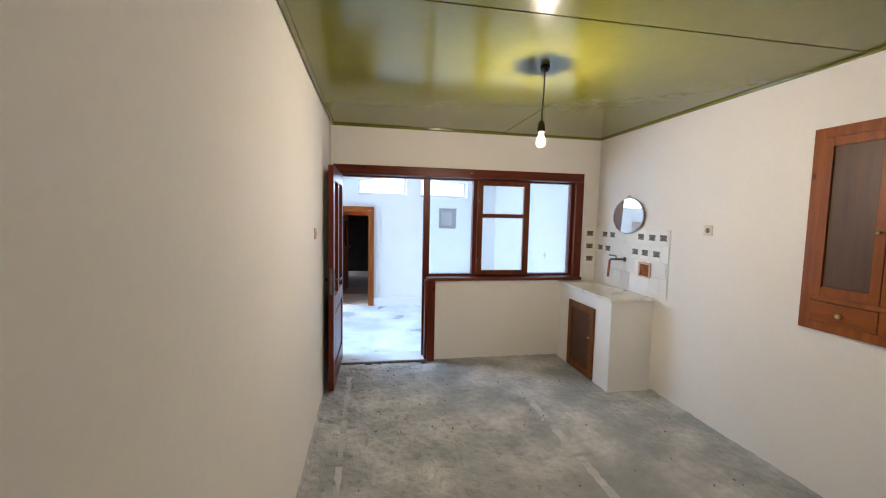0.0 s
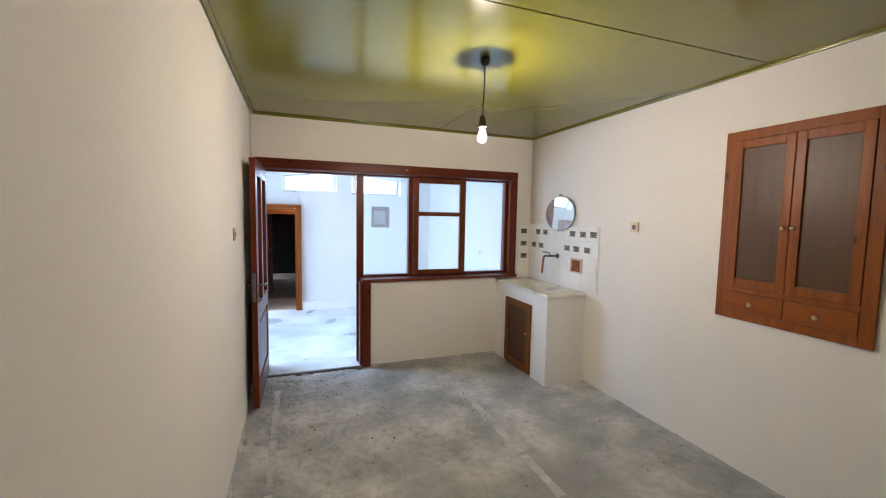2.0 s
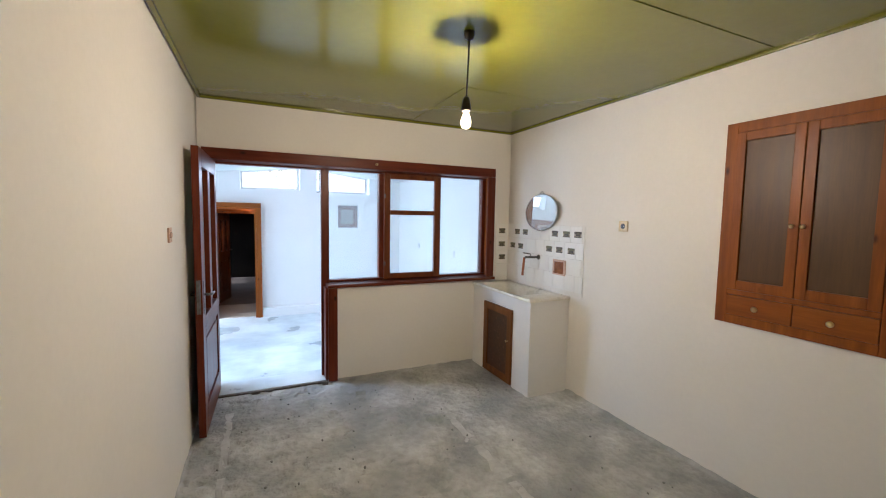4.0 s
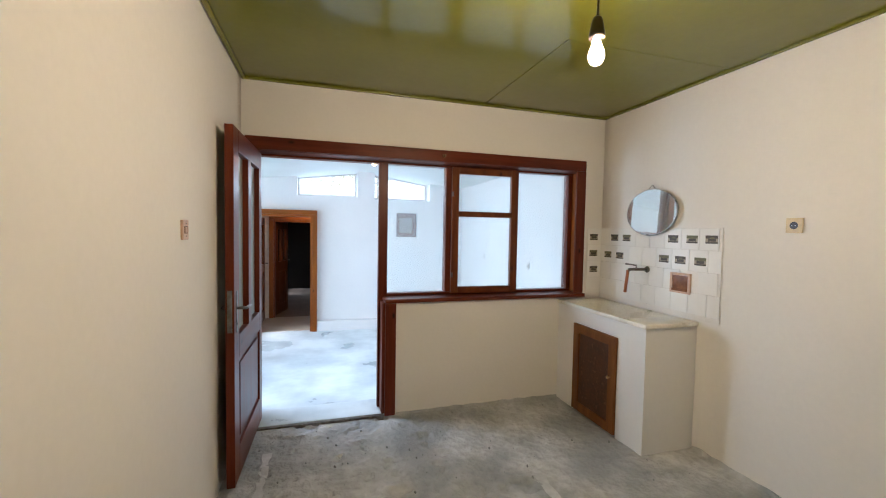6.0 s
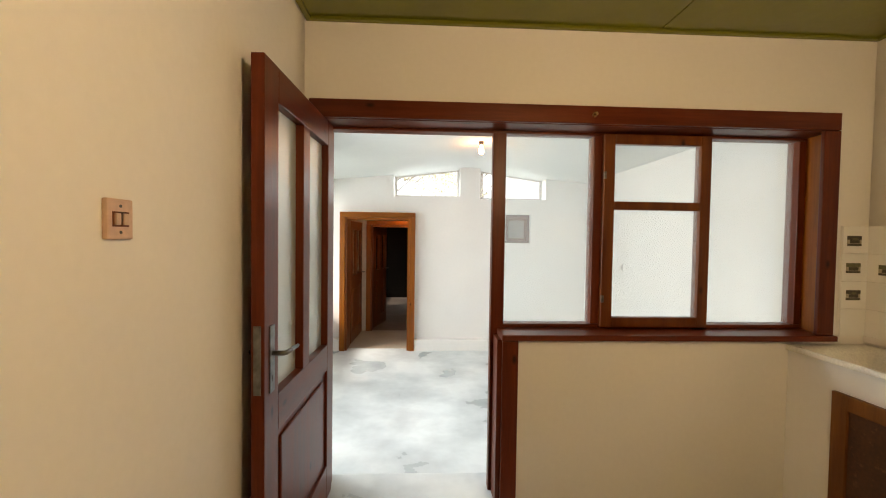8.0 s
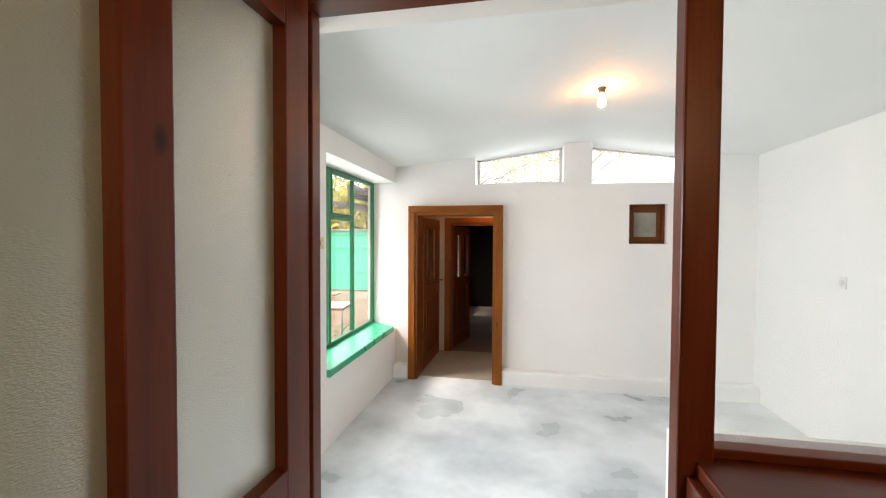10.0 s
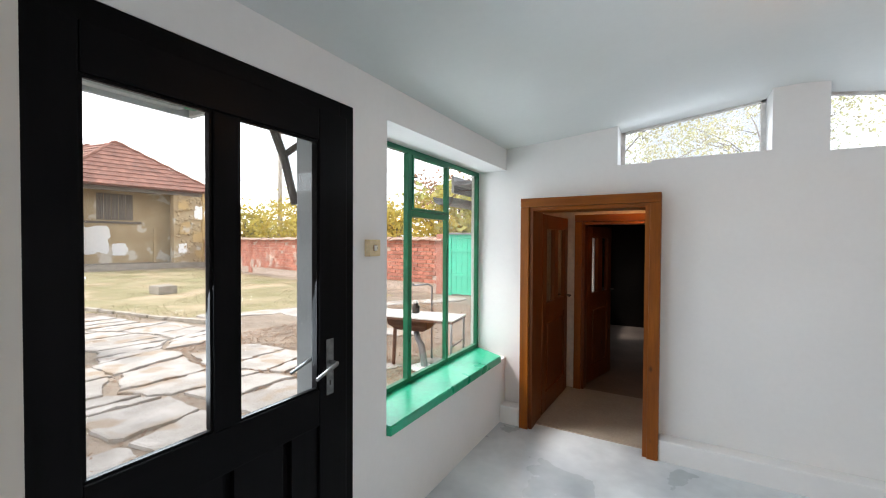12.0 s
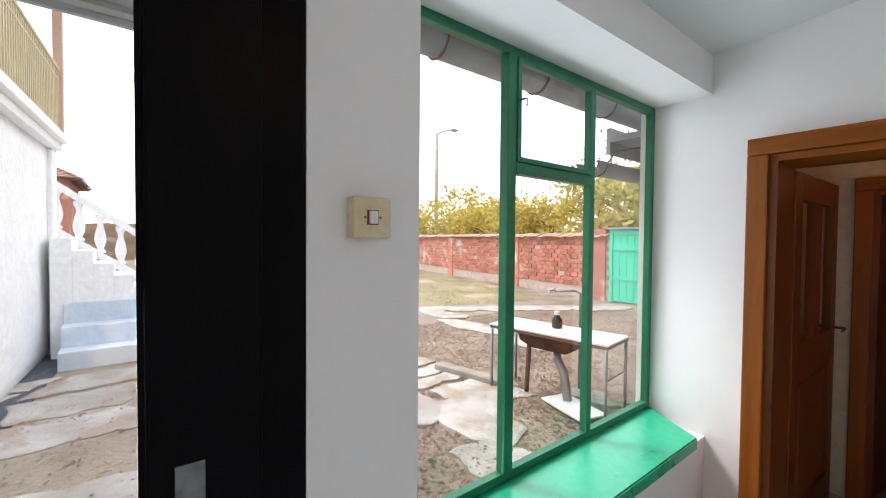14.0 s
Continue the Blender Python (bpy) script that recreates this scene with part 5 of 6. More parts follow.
def slab(cx, cy, rx, ry, rot):
    n = rng.choice((5, 6, 7))
    pts = []
    for i in range(n):
        a = 2 * math.pi * (i + rng.uniform(-0.25, 0.25)) / n
        px, py = rx * rng.uniform(0.85, 1.12) * math.cos(a), ry * rng.uniform(0.85, 1.12) * math.sin(a)
        pts.append((cx + px * math.cos(rot) - py * math.sin(rot), cy + px * math.sin(rot) + py * math.cos(rot)))
    stone(ragged(pts))


# slabs of unequal width in wandering courses
NX, NY, CW, CH = 13, 7, 0.78, 1.08
corner = [[(-1.45 - i * CW + rng.uniform(-0.2, 0.2), -2.6 + j * CH + 0.25 * math.sin(i * 0.9) + rng.uniform(-0.17, 0.17)) for j in range(NY + 1)] for i in range(NX + 1)]
for i in range(NX):
    j = 0
    while j < NY:
        q = [corner[i][j], corner[i + 1][j], corner[i + 1][j + 1], corner[i][j + 1]]
        cx, cy = sum(p[0] for p in q) / 4, sum(p[1] for p in q) / 4
        j += 1
        if (cx < -6.6 and cy < 2.9) or (cy > 3.3 and cx > -3.4) or rng.random() < 0.1:
            continue
        k = rng.uniform(0.80, 0.97)
        q = [(cx + (x - cx) * k, cy + (y - cy) * k) for x, y in q]
        if rng.random() < 0.3:
            f = rng.uniform(0.35, 0.65)
            m0 = (q[0][0] + (q[1][0] - q[0][0]) * f, q[0][1] + (q[1][1] - q[0][1]) * f)
            m1 = (q[3][0] + (q[2][0] - q[3][0]) * f, q[3][1] + (q[2][1] - q[3][1]) * f)
            g = 0.03
            stone(ragged([q[0], (m0[0] + g, m0[1]), (m1[0] + g, m1[1]), q[3]]))
            stone(ragged([(m0[0] - g, m0[1]), q[1], q[2], (m1[0] - g, m1[1])]))
        else:
            stone(ragged(q))
for i in range(9):      # path across to the gate
    f = i / 8
    slab(-9.2 + 3.6 * f + rng.uniform(-0.1, 0.1), 6.2 + 5.4 * f, 0.62, 0.42, 0.95 + rng.uniform(-0.2, 0.2))
for x, y, rx, ry, r in ((-2.2, 3.75, 0.55, 0.36, 0.2), (-1.75, 4.5, 0.34, 0.3, 0.5), (-2.9, 4.15, 0.6, 0.36, -0.2), (-2.55, 5.6, 0.34, 0.22, 0.1), (-6.0, 7.0, 1.0, 0.34, 0.1), (-7.6, 7.3, 0.9, 0.36, 0.1), (-4.5, 6.9, 0.7, 0.3, 0.05)):
    slab(x, y, rx, ry, r)
bm = bmesh.new()
for i in range(7):
    x = -12.6 + i * 0.62
    m = Matrix.Translation((x, 4.75 + 0.10 * i + rng.uniform(-0.03, 0.03), G)) @ pose(0, 0, 0, 0, 0, 8 + rng.uniform(-5, 5))
    b2 = box(bmesh.new(), -0.29, -0.06, -0.05, 0.29, 0.06, 0.06 + rng.uniform(0, 0.03), bevel=0.012)
    bmesh.ops.transform(b2, matrix=m, verts=b2.verts)
    part("kerb_stone", b2, M["rubble"], pav, "rough low grey kerb stone")
bm.free()
b2 = box(bmesh.new(), -0.5, -0.09, 0, 0.5, 0.09, 0.12, bevel=0.02)
bmesh.ops.transform(b2, matrix=pose(-3.9, 4.9, G - 0.03, 0, 0, 12), verts=b2.verts)
tagged(part("stone_block", b2, M["rubble"]), "long weathered stone block lying on the earth", "stone")
b2 = boxes((-15.25, 7.2, G - 0.03, -14.55, 7.8, G + 0.3), bevel=0.05)
tagged(part("well_cover", b2, M["rubble"]), "low concrete well head in the grass", "well")

# ---- brick boundary wall with tile coping, and the gate ----
W0, W1 = Vector((-6.35, 12.75, 0)), Vector((-28.3, 16.6, 0))
wd = (W1 - W0).normalized()
wl_, wang = (W1 - W0).length, math.degrees(math.atan2(wd.y, wd.x))
wm = Matrix.Translation(W0) @ pose(0, 0, 0, 0, 0, wang)
bw = thing("wall_yard", "old red brick boundary wall with a tiled coping", "brick wall", (W0.x, W0.y, G), kind="structure")


def under(ob, parent, m):
    ob.parent = parent
    ob.matrix_parent_inverse = parent.matrix_world.inverted()
    ob.matrix_world = m
    return ob


bm = boxes((0, -0.11, G - 0.1, wl_, 0.11, 1.52))
bmesh.ops.transform(bm, matrix=wm, verts=bm.verts)
part("core", bm, M["mortar"], bw)
BWD, BHT = 0.30, 0.145
b = box(bmesh.new(), 0, -0.135, 0, BWD - 0.016, 0.135, BHT - 0.016, bevel=0.012)
brick_me = bpy.data.meshes.new("brick")
b.to_mesh(brick_me)
b.free()
brick_me.materials.append(M["brick"])
far_v, far_f, made = [], [], 0
for k in range(11):
    z = -0.08 + k * BHT
    for i in range(-1, int(wl_ / BWD)):
        x = (i + 0.5 * (k % 2)) * BWD
        if x < 0 or rng.random() < 0.03:
            continue
        jy, jz = rng.uniform(-0.012, 0.012), rng.uniform(-0.004, 0.004)
        if x < 8.4 and made < 300:
            under(new("brick", brick_me), bw, wm @ Matrix.Translation((x, jy, z + jz)) @ pose(0, 0, 0, 0, rng.uniform(-1, 1), rng.uniform(-1.5, 1.5)))
            made += 1
        else:
            n0 = len(far_v)
            far_v += [wm @ Vector((x + a * (BWD - 0.016), jy + c * 0.135, z + e * (BHT - 0.016))) for a in (0, 1) for c in (-1, 1) for e in (0, 1)]
            far_f += [tuple(n0 + q for q in f) for f in ((0, 1, 3, 2), (4, 6, 7, 5), (0, 4, 5, 1), (2, 3, 7, 6), (0, 2, 6, 4), (1, 5, 7, 3))]
me = bpy.data.meshes.new("bricks")
me.from_pydata(far_v, [], far_f)
me.materials.append(M["brick"])
tagged(under(new("bricks", me), bw, Matrix()), "", kind="stuff")
# rubble footing
bm = bmesh.new()
for i in range(int(wl_ / 0.28)):
    for k in range(2):
        x = i * 0.28 + rng.uniform(0, 0.1)
        m = wm @ Matrix.Translation((x, -0.13 + rng.uniform(-0.02, 0.02), G + 0.08 + k * 0.16)) @ pose(0, 0, 0, rng.uniform(0, 90), rng.uniform(0, 90), rng.uniform(0, 90)) @ Matrix.Diagonal((0.15, 0.11, 0.1, 1))
        bmesh.ops.create_icosphere(bm, subdivisions=1, radius=1.0, matrix=m)
part("footing_stones", bm, M["rubble"], bw, kind="stuff")
# coping tiles, two slopes
b = bmesh.new()
prism(b, [(-0.27, -0.03), (0.0, 0.075), (0.0, 0.105), (-0.28, 0.0)], 0, 0.235, pose(0, 0, 0, 90, 0, 90))
prism(b, [(0.0, 0.075), (0.27, -0.03), (0.28, 0.0), (0.0, 0.105)], 0, 0.235, pose(0, 0, 0, 90, 0, 90))
cop_me = bpy.data.meshes.new("coping_tile")
bmesh.ops.recalc_face_normals(b, faces=b.faces)
b.to_mesh(cop_me)
b.free()
cop_me.materials.append(M["coping"])
for i in range(int(wl_ / 0.25)):
    under(new("coping_tile", cop_me), bw, wm @ Matrix.Translation((i * 0.25, rng.uniform(-0.02, 0.02), 1.52 + rng.uniform(-0.015, 0.02))) @ pose(0, 0, 0, rng.uniform(-3, 3), rng.uniform(-3, 3), rng.uniform(-3, 3)))
for x in (0.1, 4.2, 9.4, 15.0):
    bm = boxes((x, -0.2, G - 0.1, x + 0.42, 0.16, 1.545 if x > 1 else 1.72), bevel=0.015)
    bmesh.ops.transform(bm, matrix=wm, verts=bm.verts)
    part("pier", bm, M["brick"], bw)

gate = thing("gate", "bright green painted board gate in the boundary wall", "gate", (-5.2, 12.6, G))
part("gate_frame", boxes((-6.3, 12.52, G, -6.2, 12.62, 1.70), (-4.1, 12.52, G, -4.0, 12.62, 1.70), (-6.2, 12.53, 1.55, -4.1, 12.61, 1.70), bevel=0.01), M["gate_green"], gate)
for i in range(10):
    x = -6.19 + i * 0.208
    part("board", boxes((x, 12.545, G + 0.05, x + 0.2, 12.575, 1.545), bevel=0.004), M["gate_green"], gate)
for z in (0.25, 1.1):
    part("ledge", boxes((-6.19, 12.515, z, -4.11, 12.544, z + 0.1), bevel=0.004), M["gate_green"], gate)
part("gate_cap", boxes((-6.45, 12.45, 1.702, -3.9, 12.75, 1.76), bevel=0.01), M["zinc"], gate, "weathered grey sheet cap")
setting("wall_yard_end", boxes((-4.0, 12.6, G - 0.1, 6.0, 12.75, 1.6)), M["brick"], "red brick boundary wall beyond the gate", "wall")

# ---- old adobe barn ----
barn = thing("barn", "old ochre mud-plastered barn with a red tiled hipped roof", "barn", (-31, 12, G))
Cn, Rn, Ln = Vector((-30, 9.1, 0)), Vector((-28.5, 16.8, 0)), Vector((-37.4, 7.5, 0))
Bn = Rn + (Ln - Cn)
EZ = 4.75


def wall_run(name, a, b, z0, z1, t, m_, parent):
    d = (b - a).normalized()
    nrm = Vector((-d.y, d.x, 0)) * t
    bm = bmesh.new()
    vs = [bm.verts.new((p.x, p.y, z)) for z in (z0, z1) for p in (a, b, b + nrm, a + nrm)]
    for q in ((3, 2, 1, 0), (4, 5, 6, 7), (0, 1, 5, 4), (1, 2, 6, 5), (2, 3, 7, 6), (3, 0, 4, 7)):
        bm.faces.new([vs[i] for i in q])
    return part(name, bm, m_, parent)


d1 = (Rn - Cn).normalized()
back = (Ln - Cn).normalized()
part("plinth", prism(bmesh.new(), [(p.x, p.y) for p in (Cn + (Cn - Bn) * 0.03, Rn + (Rn - Ln) * 0.03, Bn, Ln)], G - 0.2, G + 0.35), M["rubble"], barn)
wall_run("wall", Ln, Cn, G, EZ, 0.4, M["adobe"], barn)
wall_run("wall", Bn, Ln, G, EZ, 0.4, M["adobe"], barn)
wall_run("wall", Rn, Bn, G, EZ, 0.4, M["adobe"], barn)
i0 = Cn + back * 1.9
i1 = Rn + back * 1.9
wall_run("recess_wall", i0, i1, G, EZ, 0.3, M["adobe_pale"], barn)


def lime_patch(s, z, rs, rz, base, material, label):
    """A flaking sheet of plaster on a wall from base, with a ragged rim."""
    bm, rims = bmesh.new(), []
    for lift in (0.0, 0.03):
        ring = []
        for i in range(28):
            a = 2 * math.pi * i / 28
            q = 0.8 + 0.3 * noise.noise(Vector((math.cos(a) * 2 + s, math.sin(a) * 2, z))) + 0.14 * noise.noise(Vector((math.cos(a) * 7, math.sin(a) * 7, s)))
            sq = 1 / max(abs(math.cos(a)), abs(math.sin(a))) ** 0.7
            p_ = base - back * lift + d1 * (s + rs * q * sq * math.cos(a))
            ring.append(bm.verts.new((p_.x, p_.y, z + rz * q * sq * math.sin(a))))
        rims.append(ring)
    for i in range(28):
        bm.faces.new((rims[0][i], rims[0][(i + 1) % 28], rims[1][(i + 1) % 28], rims[1][i]))
    bm.faces.new(rims[1])
    bmesh.ops.recalc_face_normals(bm, faces=bm.faces)
    part("limewash", bm, material, barn, label)


for s_, z_, rs_, rz_ in ((0.75, 1.7, 0.32, 0.85), (2.6, 1.45, 0.95, 1.1), (3.9, 0.8, 0.5, 0.5), (0.7, 0.4, 0.3, 0.3)):
    lime_patch(s_, z_, rs_, rz_, i0, M["whitewash"], "flaking white limewash")
for k in range(5):
    wall_run("plank", i0 - back * 0.06 + d1 * (2.7 + 0.38 * k), i0 - back * 0.06 + d1 * (3.05 + 0.38 * k), 2.75, 4.45, 0.05, M["old_wood"], barn)
wall_run("beam", i0 - back * 0.14 + d1 * 2.0, i0 - back * 0.14 + d1 * 5.0, 2.52, 2.66, 0.12, M["old_wood"], barn)
wall_run("front_wall", Cn, Cn + d1 * 0.35, G, EZ, 0.35, M["adobe_pale"], barn)
pr = Rn - d1 * 2.1
wall_run("stone_pier", pr, Rn, G, EZ, 0.8, M["adobe_pale"], barn)
bm = bmesh.new()
for k in range(110):
    q = pr.lerp(Rn, rng.uniform(0.03, 0.97)) - back * 0.0 + Vector((0.02, -0.0, 0))
    bmesh.ops.create_icosphere(bm, subdivisions=1, radius=1.0, matrix=Matrix.Translation((q.x, q.y, rng.uniform(G + 0.2, EZ - 0.2))) @ pose(0, 0, 0, rng.uniform(0, 90), rng.uniform(0, 90), rng.uniform(0, 90)) @ Matrix.Diagonal((rng.uniform(0.12, 0.26), 0.14, 0.1, 1)))
part("pier_stones", bm, M["adobe_pale"], barn, kind="stuff")
for s_, z_, rs_, rz_, m_ in ((0.5, 3.9, 0.4, 0.45, "adobe"), (1.5, 3.4, 0.45, 0.6, "whitewash"), (0.6, 2.3, 0.35, 0.5, "adobe"), (1.45, 1.7, 0.5, 0.5, "adobe"), (0.45, 0.9, 0.3, 0.4, "whitewash"), (1.5, 0.5, 0.4, 0.35, "adobe")):
    lime_patch(s_, z_, rs_, rz_, pr - back * 0.1, M[m_], "flaking patch of old plaster")
part("post", boxes((Cn.x + 0.1, Cn.y + 0.5, G, Cn.x + 0.4, Cn.y + 0.80, EZ), bevel=0.03), M["rubble"], barn)
part("post", boxes((pr.x - 1.3, pr.y - 0.7, G, pr.x - 1.15, pr.y - 0.55, 2.2), bevel=0.02), M["adobe_pale"], barn)
wall_run("eaves_beam", Cn + Vector((0.1, 0, 0)), Rn + Vector((0.1, 0, 0)), EZ - 0.25, EZ, 0.25, M["old_wood"], barn)
for f, z0, z1, w in ((0.30, 3.3, 3.9, 0.5), (0.72, 3.0, 4.2, 0.5)):
    p = Cn.lerp(Ln, f) + Vector((0.03, -0.03, 0)) * 2
    wall_run("opening", p + back * w, p, z0, z1, 0.1, M["bakelite"], barn)
p = Cn.lerp(Ln, 0.58) + Vector((0.06, -0.06, 0))
wall_run("plank_door", p + back * 1.0, p, G + 0.3, 2.2, 0.08, M["old_wood"], barn)


def tiled_slope(parent, quad, rows, cols, m_):
    """A roof slope of stepped rows of tiles; quad: lower left, lower right, upper right, upper left."""
    a, b, c, d = [Vector(q) for q in quad]
    verts, faces = [], []
    nrm = (b - a).cross(d - a).normalized()
    if nrm.z < 0:
        nrm = -nrm
    for r in range(rows):
        f0, f1 = r / rows, (r + 1) / rows
        l0, r0, l1, r1 = a.lerp(d, f0), b.lerp(c, f0), a.lerp(d, min(1, f1 + 0.02)), b.lerp(c, min(1, f1 + 0.02))
        for k in range(cols):
            g0, g1 = k / cols, (k + 0.93) / cols
            j = rng.uniform(-0.015, 0.02)
            lift = nrm * (0.07 + j)
            n0 = len(verts)
            verts += [l0.lerp(r0, g0) + lift, l0.lerp(r0, g1) + lift, l1.lerp(r1, g1) + nrm * 0.02, l1.lerp(r1, g0) + nrm * 0.02, l0.lerp(r0, g0), l0.lerp(r0, g1)]
            faces += [(n0, n0 + 1, n0 + 2, n0 + 3), (n0 + 4, n0 + 5, n0 + 1, n0)]
    n0 = len(verts)
    verts += [a - nrm * 0.1, b - nrm * 0.1, c - nrm * 0.1, d - nrm * 0.1]
    faces.append((n0, n0 + 1, n0 + 2, n0 + 3))
    me = bpy.data.meshes.new("roof_tiles")
    me.from_pydata([tuple(v) for v in verts], [], faces)
    me.materials.append(m_)
    ob = under(new("roof_tiles", me), parent, Matrix())
    return tagged(ob, kind="stuff")


ov = 0.75
cen = (Cn + Rn + Ln + Bn) / 4


def out(p, z):
    v = p - cen
    return tuple(cen + v * (1 + ov / v.length)) [:2] + (z,)


e = {k: out(v, EZ + 0.05) for k, v in (("C", Cn), ("R", Rn), ("L", Ln), ("B", Bn))}
rA = Cn.lerp(Rn, 0.52) + back * 2.6
rB = Ln.lerp(Bn, 0.52) - back * 2.4
A1, B1 = (rA.x, rA.y, 7.95), (rB.x, rB.y, 7.9)
roof = part("roof", boxes((min(rA.x, rB.x), rA.y - 0.08, 7.86, max(rA.x, rB.x), rA.y + 0.08, 8.02), bevel=0.04), M["roof_tile"], barn)
tiled_slope(roof, (e["C"], e["R"], A1, A1), 11, 26, M["roof_tile"])
tiled_slope(roof, (e["L"], e["C"], A1, B1), 11, 24, M["roof_tile"])
tiled_slope(roof, (e["R"], e["B"], B1, A1), 15, 24, M["roof_tile"])
tiled_slope(roof, (e["B"], e["L"], B1, B1), 12, 20, M["roof_tile"])

for q in ("C", "R", "L", "B"):
    top = Vector(A1 if q in "CR" else B1)
    low = Vector(e[q])
    steps = [low.lerp(top, k / 14) + Vector((0, 0, 0.06 + 0.05 * (k % 2))) for k in range(15)]
    part("hip_tiles", tube(bmesh.new(), steps, 0.085, 7), M["roof_tile"], roof)

# ---- far houses and mud wall ----
def small_house(name, label, x0, y0, x1, y1, ze, zr, wall_m):
    h = thing(name, label, "house", ((x0 + x1) / 2, (y0 + y1) / 2, G))
    part("wall", boxes((x0, y0, G - 0.1, x1, y1, ze)), wall_m, h)
    o = 0.6
    ym = (y0 + y1) / 2
    xm = (x0 + x1) / 2
    rf = part("roof", boxes((xm - 0.1, y0 + (y1 - y0) * 0.3, zr - 0.08, xm + 0.1, y1 - (y1 - y0) * 0.3, zr + 0.06), bevel=0.03), M["roof_tile"], h)
    q = [(x1 + o, y0 - o, ze), (x1 + o, y1 + o, ze), (x0 - o, y1 + o, ze), (x0 - o, y0 - o, ze)]
    ra, rb = (xm, y0 + (y1 - y0) * 0.3, zr), (xm, y1 - (y1 - y0) * 0.3, zr)
    tiled_slope(rf, (q[0], q[1], rb, ra), 12, 26, M["roof_tile"])
    tiled_slope(rf, (q[2], q[3], ra, rb), 12, 26, M["roof_tile"])
    tiled_slope(rf, (q[1], q[2], rb, rb), 12, 18, M["roof_tile"])
    tiled_slope(rf, (q[3], q[0], ra, ra), 12, 18, M["roof_tile"])
    part("chimney", boxes((xm - 1.0, y0 + 2.0, ze, xm - 0.5, y0 + 2.5, zr + 0.6), bevel=0.03), M["brick"], rf)
    return h


small_house("house", "white house with a red tiled roof behind a mud wall", -60, 3.6, -51, 11.0, 4.1, 6.6, M["whitewash"])
small_house("house", "small red brick house with a tiled roof", -36, -7.0, -30, -1.2, 4.5, 5.9, M["brick"])
setting("wall_mud", uneven(boxes((-41, -30, G - 0.1, -40.5, 7.2, 2.4)), 0.12, 30), mat("mud", (0.40, 0.30, 0.20), (0.25, 0.18, 0.12), rough=0.95, scale=0.9, fine=6, bump=0.6, dist=0.05, stretch=(1, 1, 2.5), spots=((0.50, 0.43, 0.34), 0.7, 0.52, 0.1)), "eroded ochre mud brick boundary wall", "wall")


# ---- trees ----
def tree(name, label, x, y, h, r, leaf, leaves, zc=0.55, leaf_size=0.16, squash=0.8, limbs=7):
    t = thing(name, label, "tree", (x, y, G))
    bm = bmesh.new()
    top = Vector((x + rng.uniform(-0.2, 0.2), y, G + h * 0.7))
    base = Vector((x, y, G - 0.1))
    tube(bm, [base, base.lerp(top, 0.4) + Vector((0.1, 0.05, 0)), base.lerp(top, 0.75), top], [0.035 * h * 0.5 + 0.05, 0.012 * h + 0.05, 0.009 * h + 0.03, 0.02], 8)
    tips = []
    for i in range(limbs):
        f = rng.uniform(0.35, 0.95)
        s = base.lerp(top, f)
        a = rng.uniform(0, 6.28)
        L = r * rng.uniform(0.6, 1.0)
        en = s + Vector((math.cos(a) * L, math.sin(a) * L, L * rng.uniform(0.3, 0.9)))
        tube(bm, [s, s.lerp(en, 0.5) + Vector((0, 0, 0.1 * L)), en], [0.05, 0.03, 0.008], 5)
        tips.append(en)
        for k in range(2):
            b2 = a + rng.uniform(-1, 1)
            e2 = s.lerp(en, 0.55) + Vector((math.cos(b2), math.sin(b2), rng.uniform(0.2, 0.9))) * L * 0.5
            tube(bm, [s.lerp(en, 0.5), e2], [0.022, 0.005], 4)
            tips.append(e2)
    part("trunk", bm, M["bark"], t)
    verts, faces = [], []
    c = Vector((x, y, G + h * zc + r * 0.2))
    clumps = [(p, r * rng.uniform(0.22, 0.4)) for p in tips] + [(c + Vector((rng.gauss(0, r * 0.5), rng.gauss(0, r * 0.5), rng.gauss(0, r * 0.42) * squash)), r * rng.uniform(0.2, 0.42)) for _ in range(14)]
    for i in range(leaves):
        p, cr = clumps[rng.randrange(len(clumps))]
        q = p + Vector((rng.gauss(0, 0.5), rng.gauss(0, 0.5), rng.gauss(0, 0.42))) * cr
        u = Vector((rng.gauss(0, 1), rng.gauss(0, 1), rng.gauss(0, 1))).normalized()
        v = u.cross(Vector((rng.gauss(0, 1), rng.gauss(0, 1), rng.gauss(0, 1)))).normalized()
        s = leaf_size * rng.uniform(0.6, 1.3)
        n0 = len(verts)
        verts += [tuple(q), tuple(q + u * s * 0.5 + v * s * 0.35), tuple(q + u * s), tuple(q + u * s * 0.5 - v * s * 0.35)]
        faces.append((n0, n0 + 1, n0 + 2, n0 + 3))
    me = bpy.data.meshes.new("crown")
    me.from_pydata(verts, [], faces)
    me.materials.append(leaf)
    under(new("crown", me), t, Matrix())
    return t


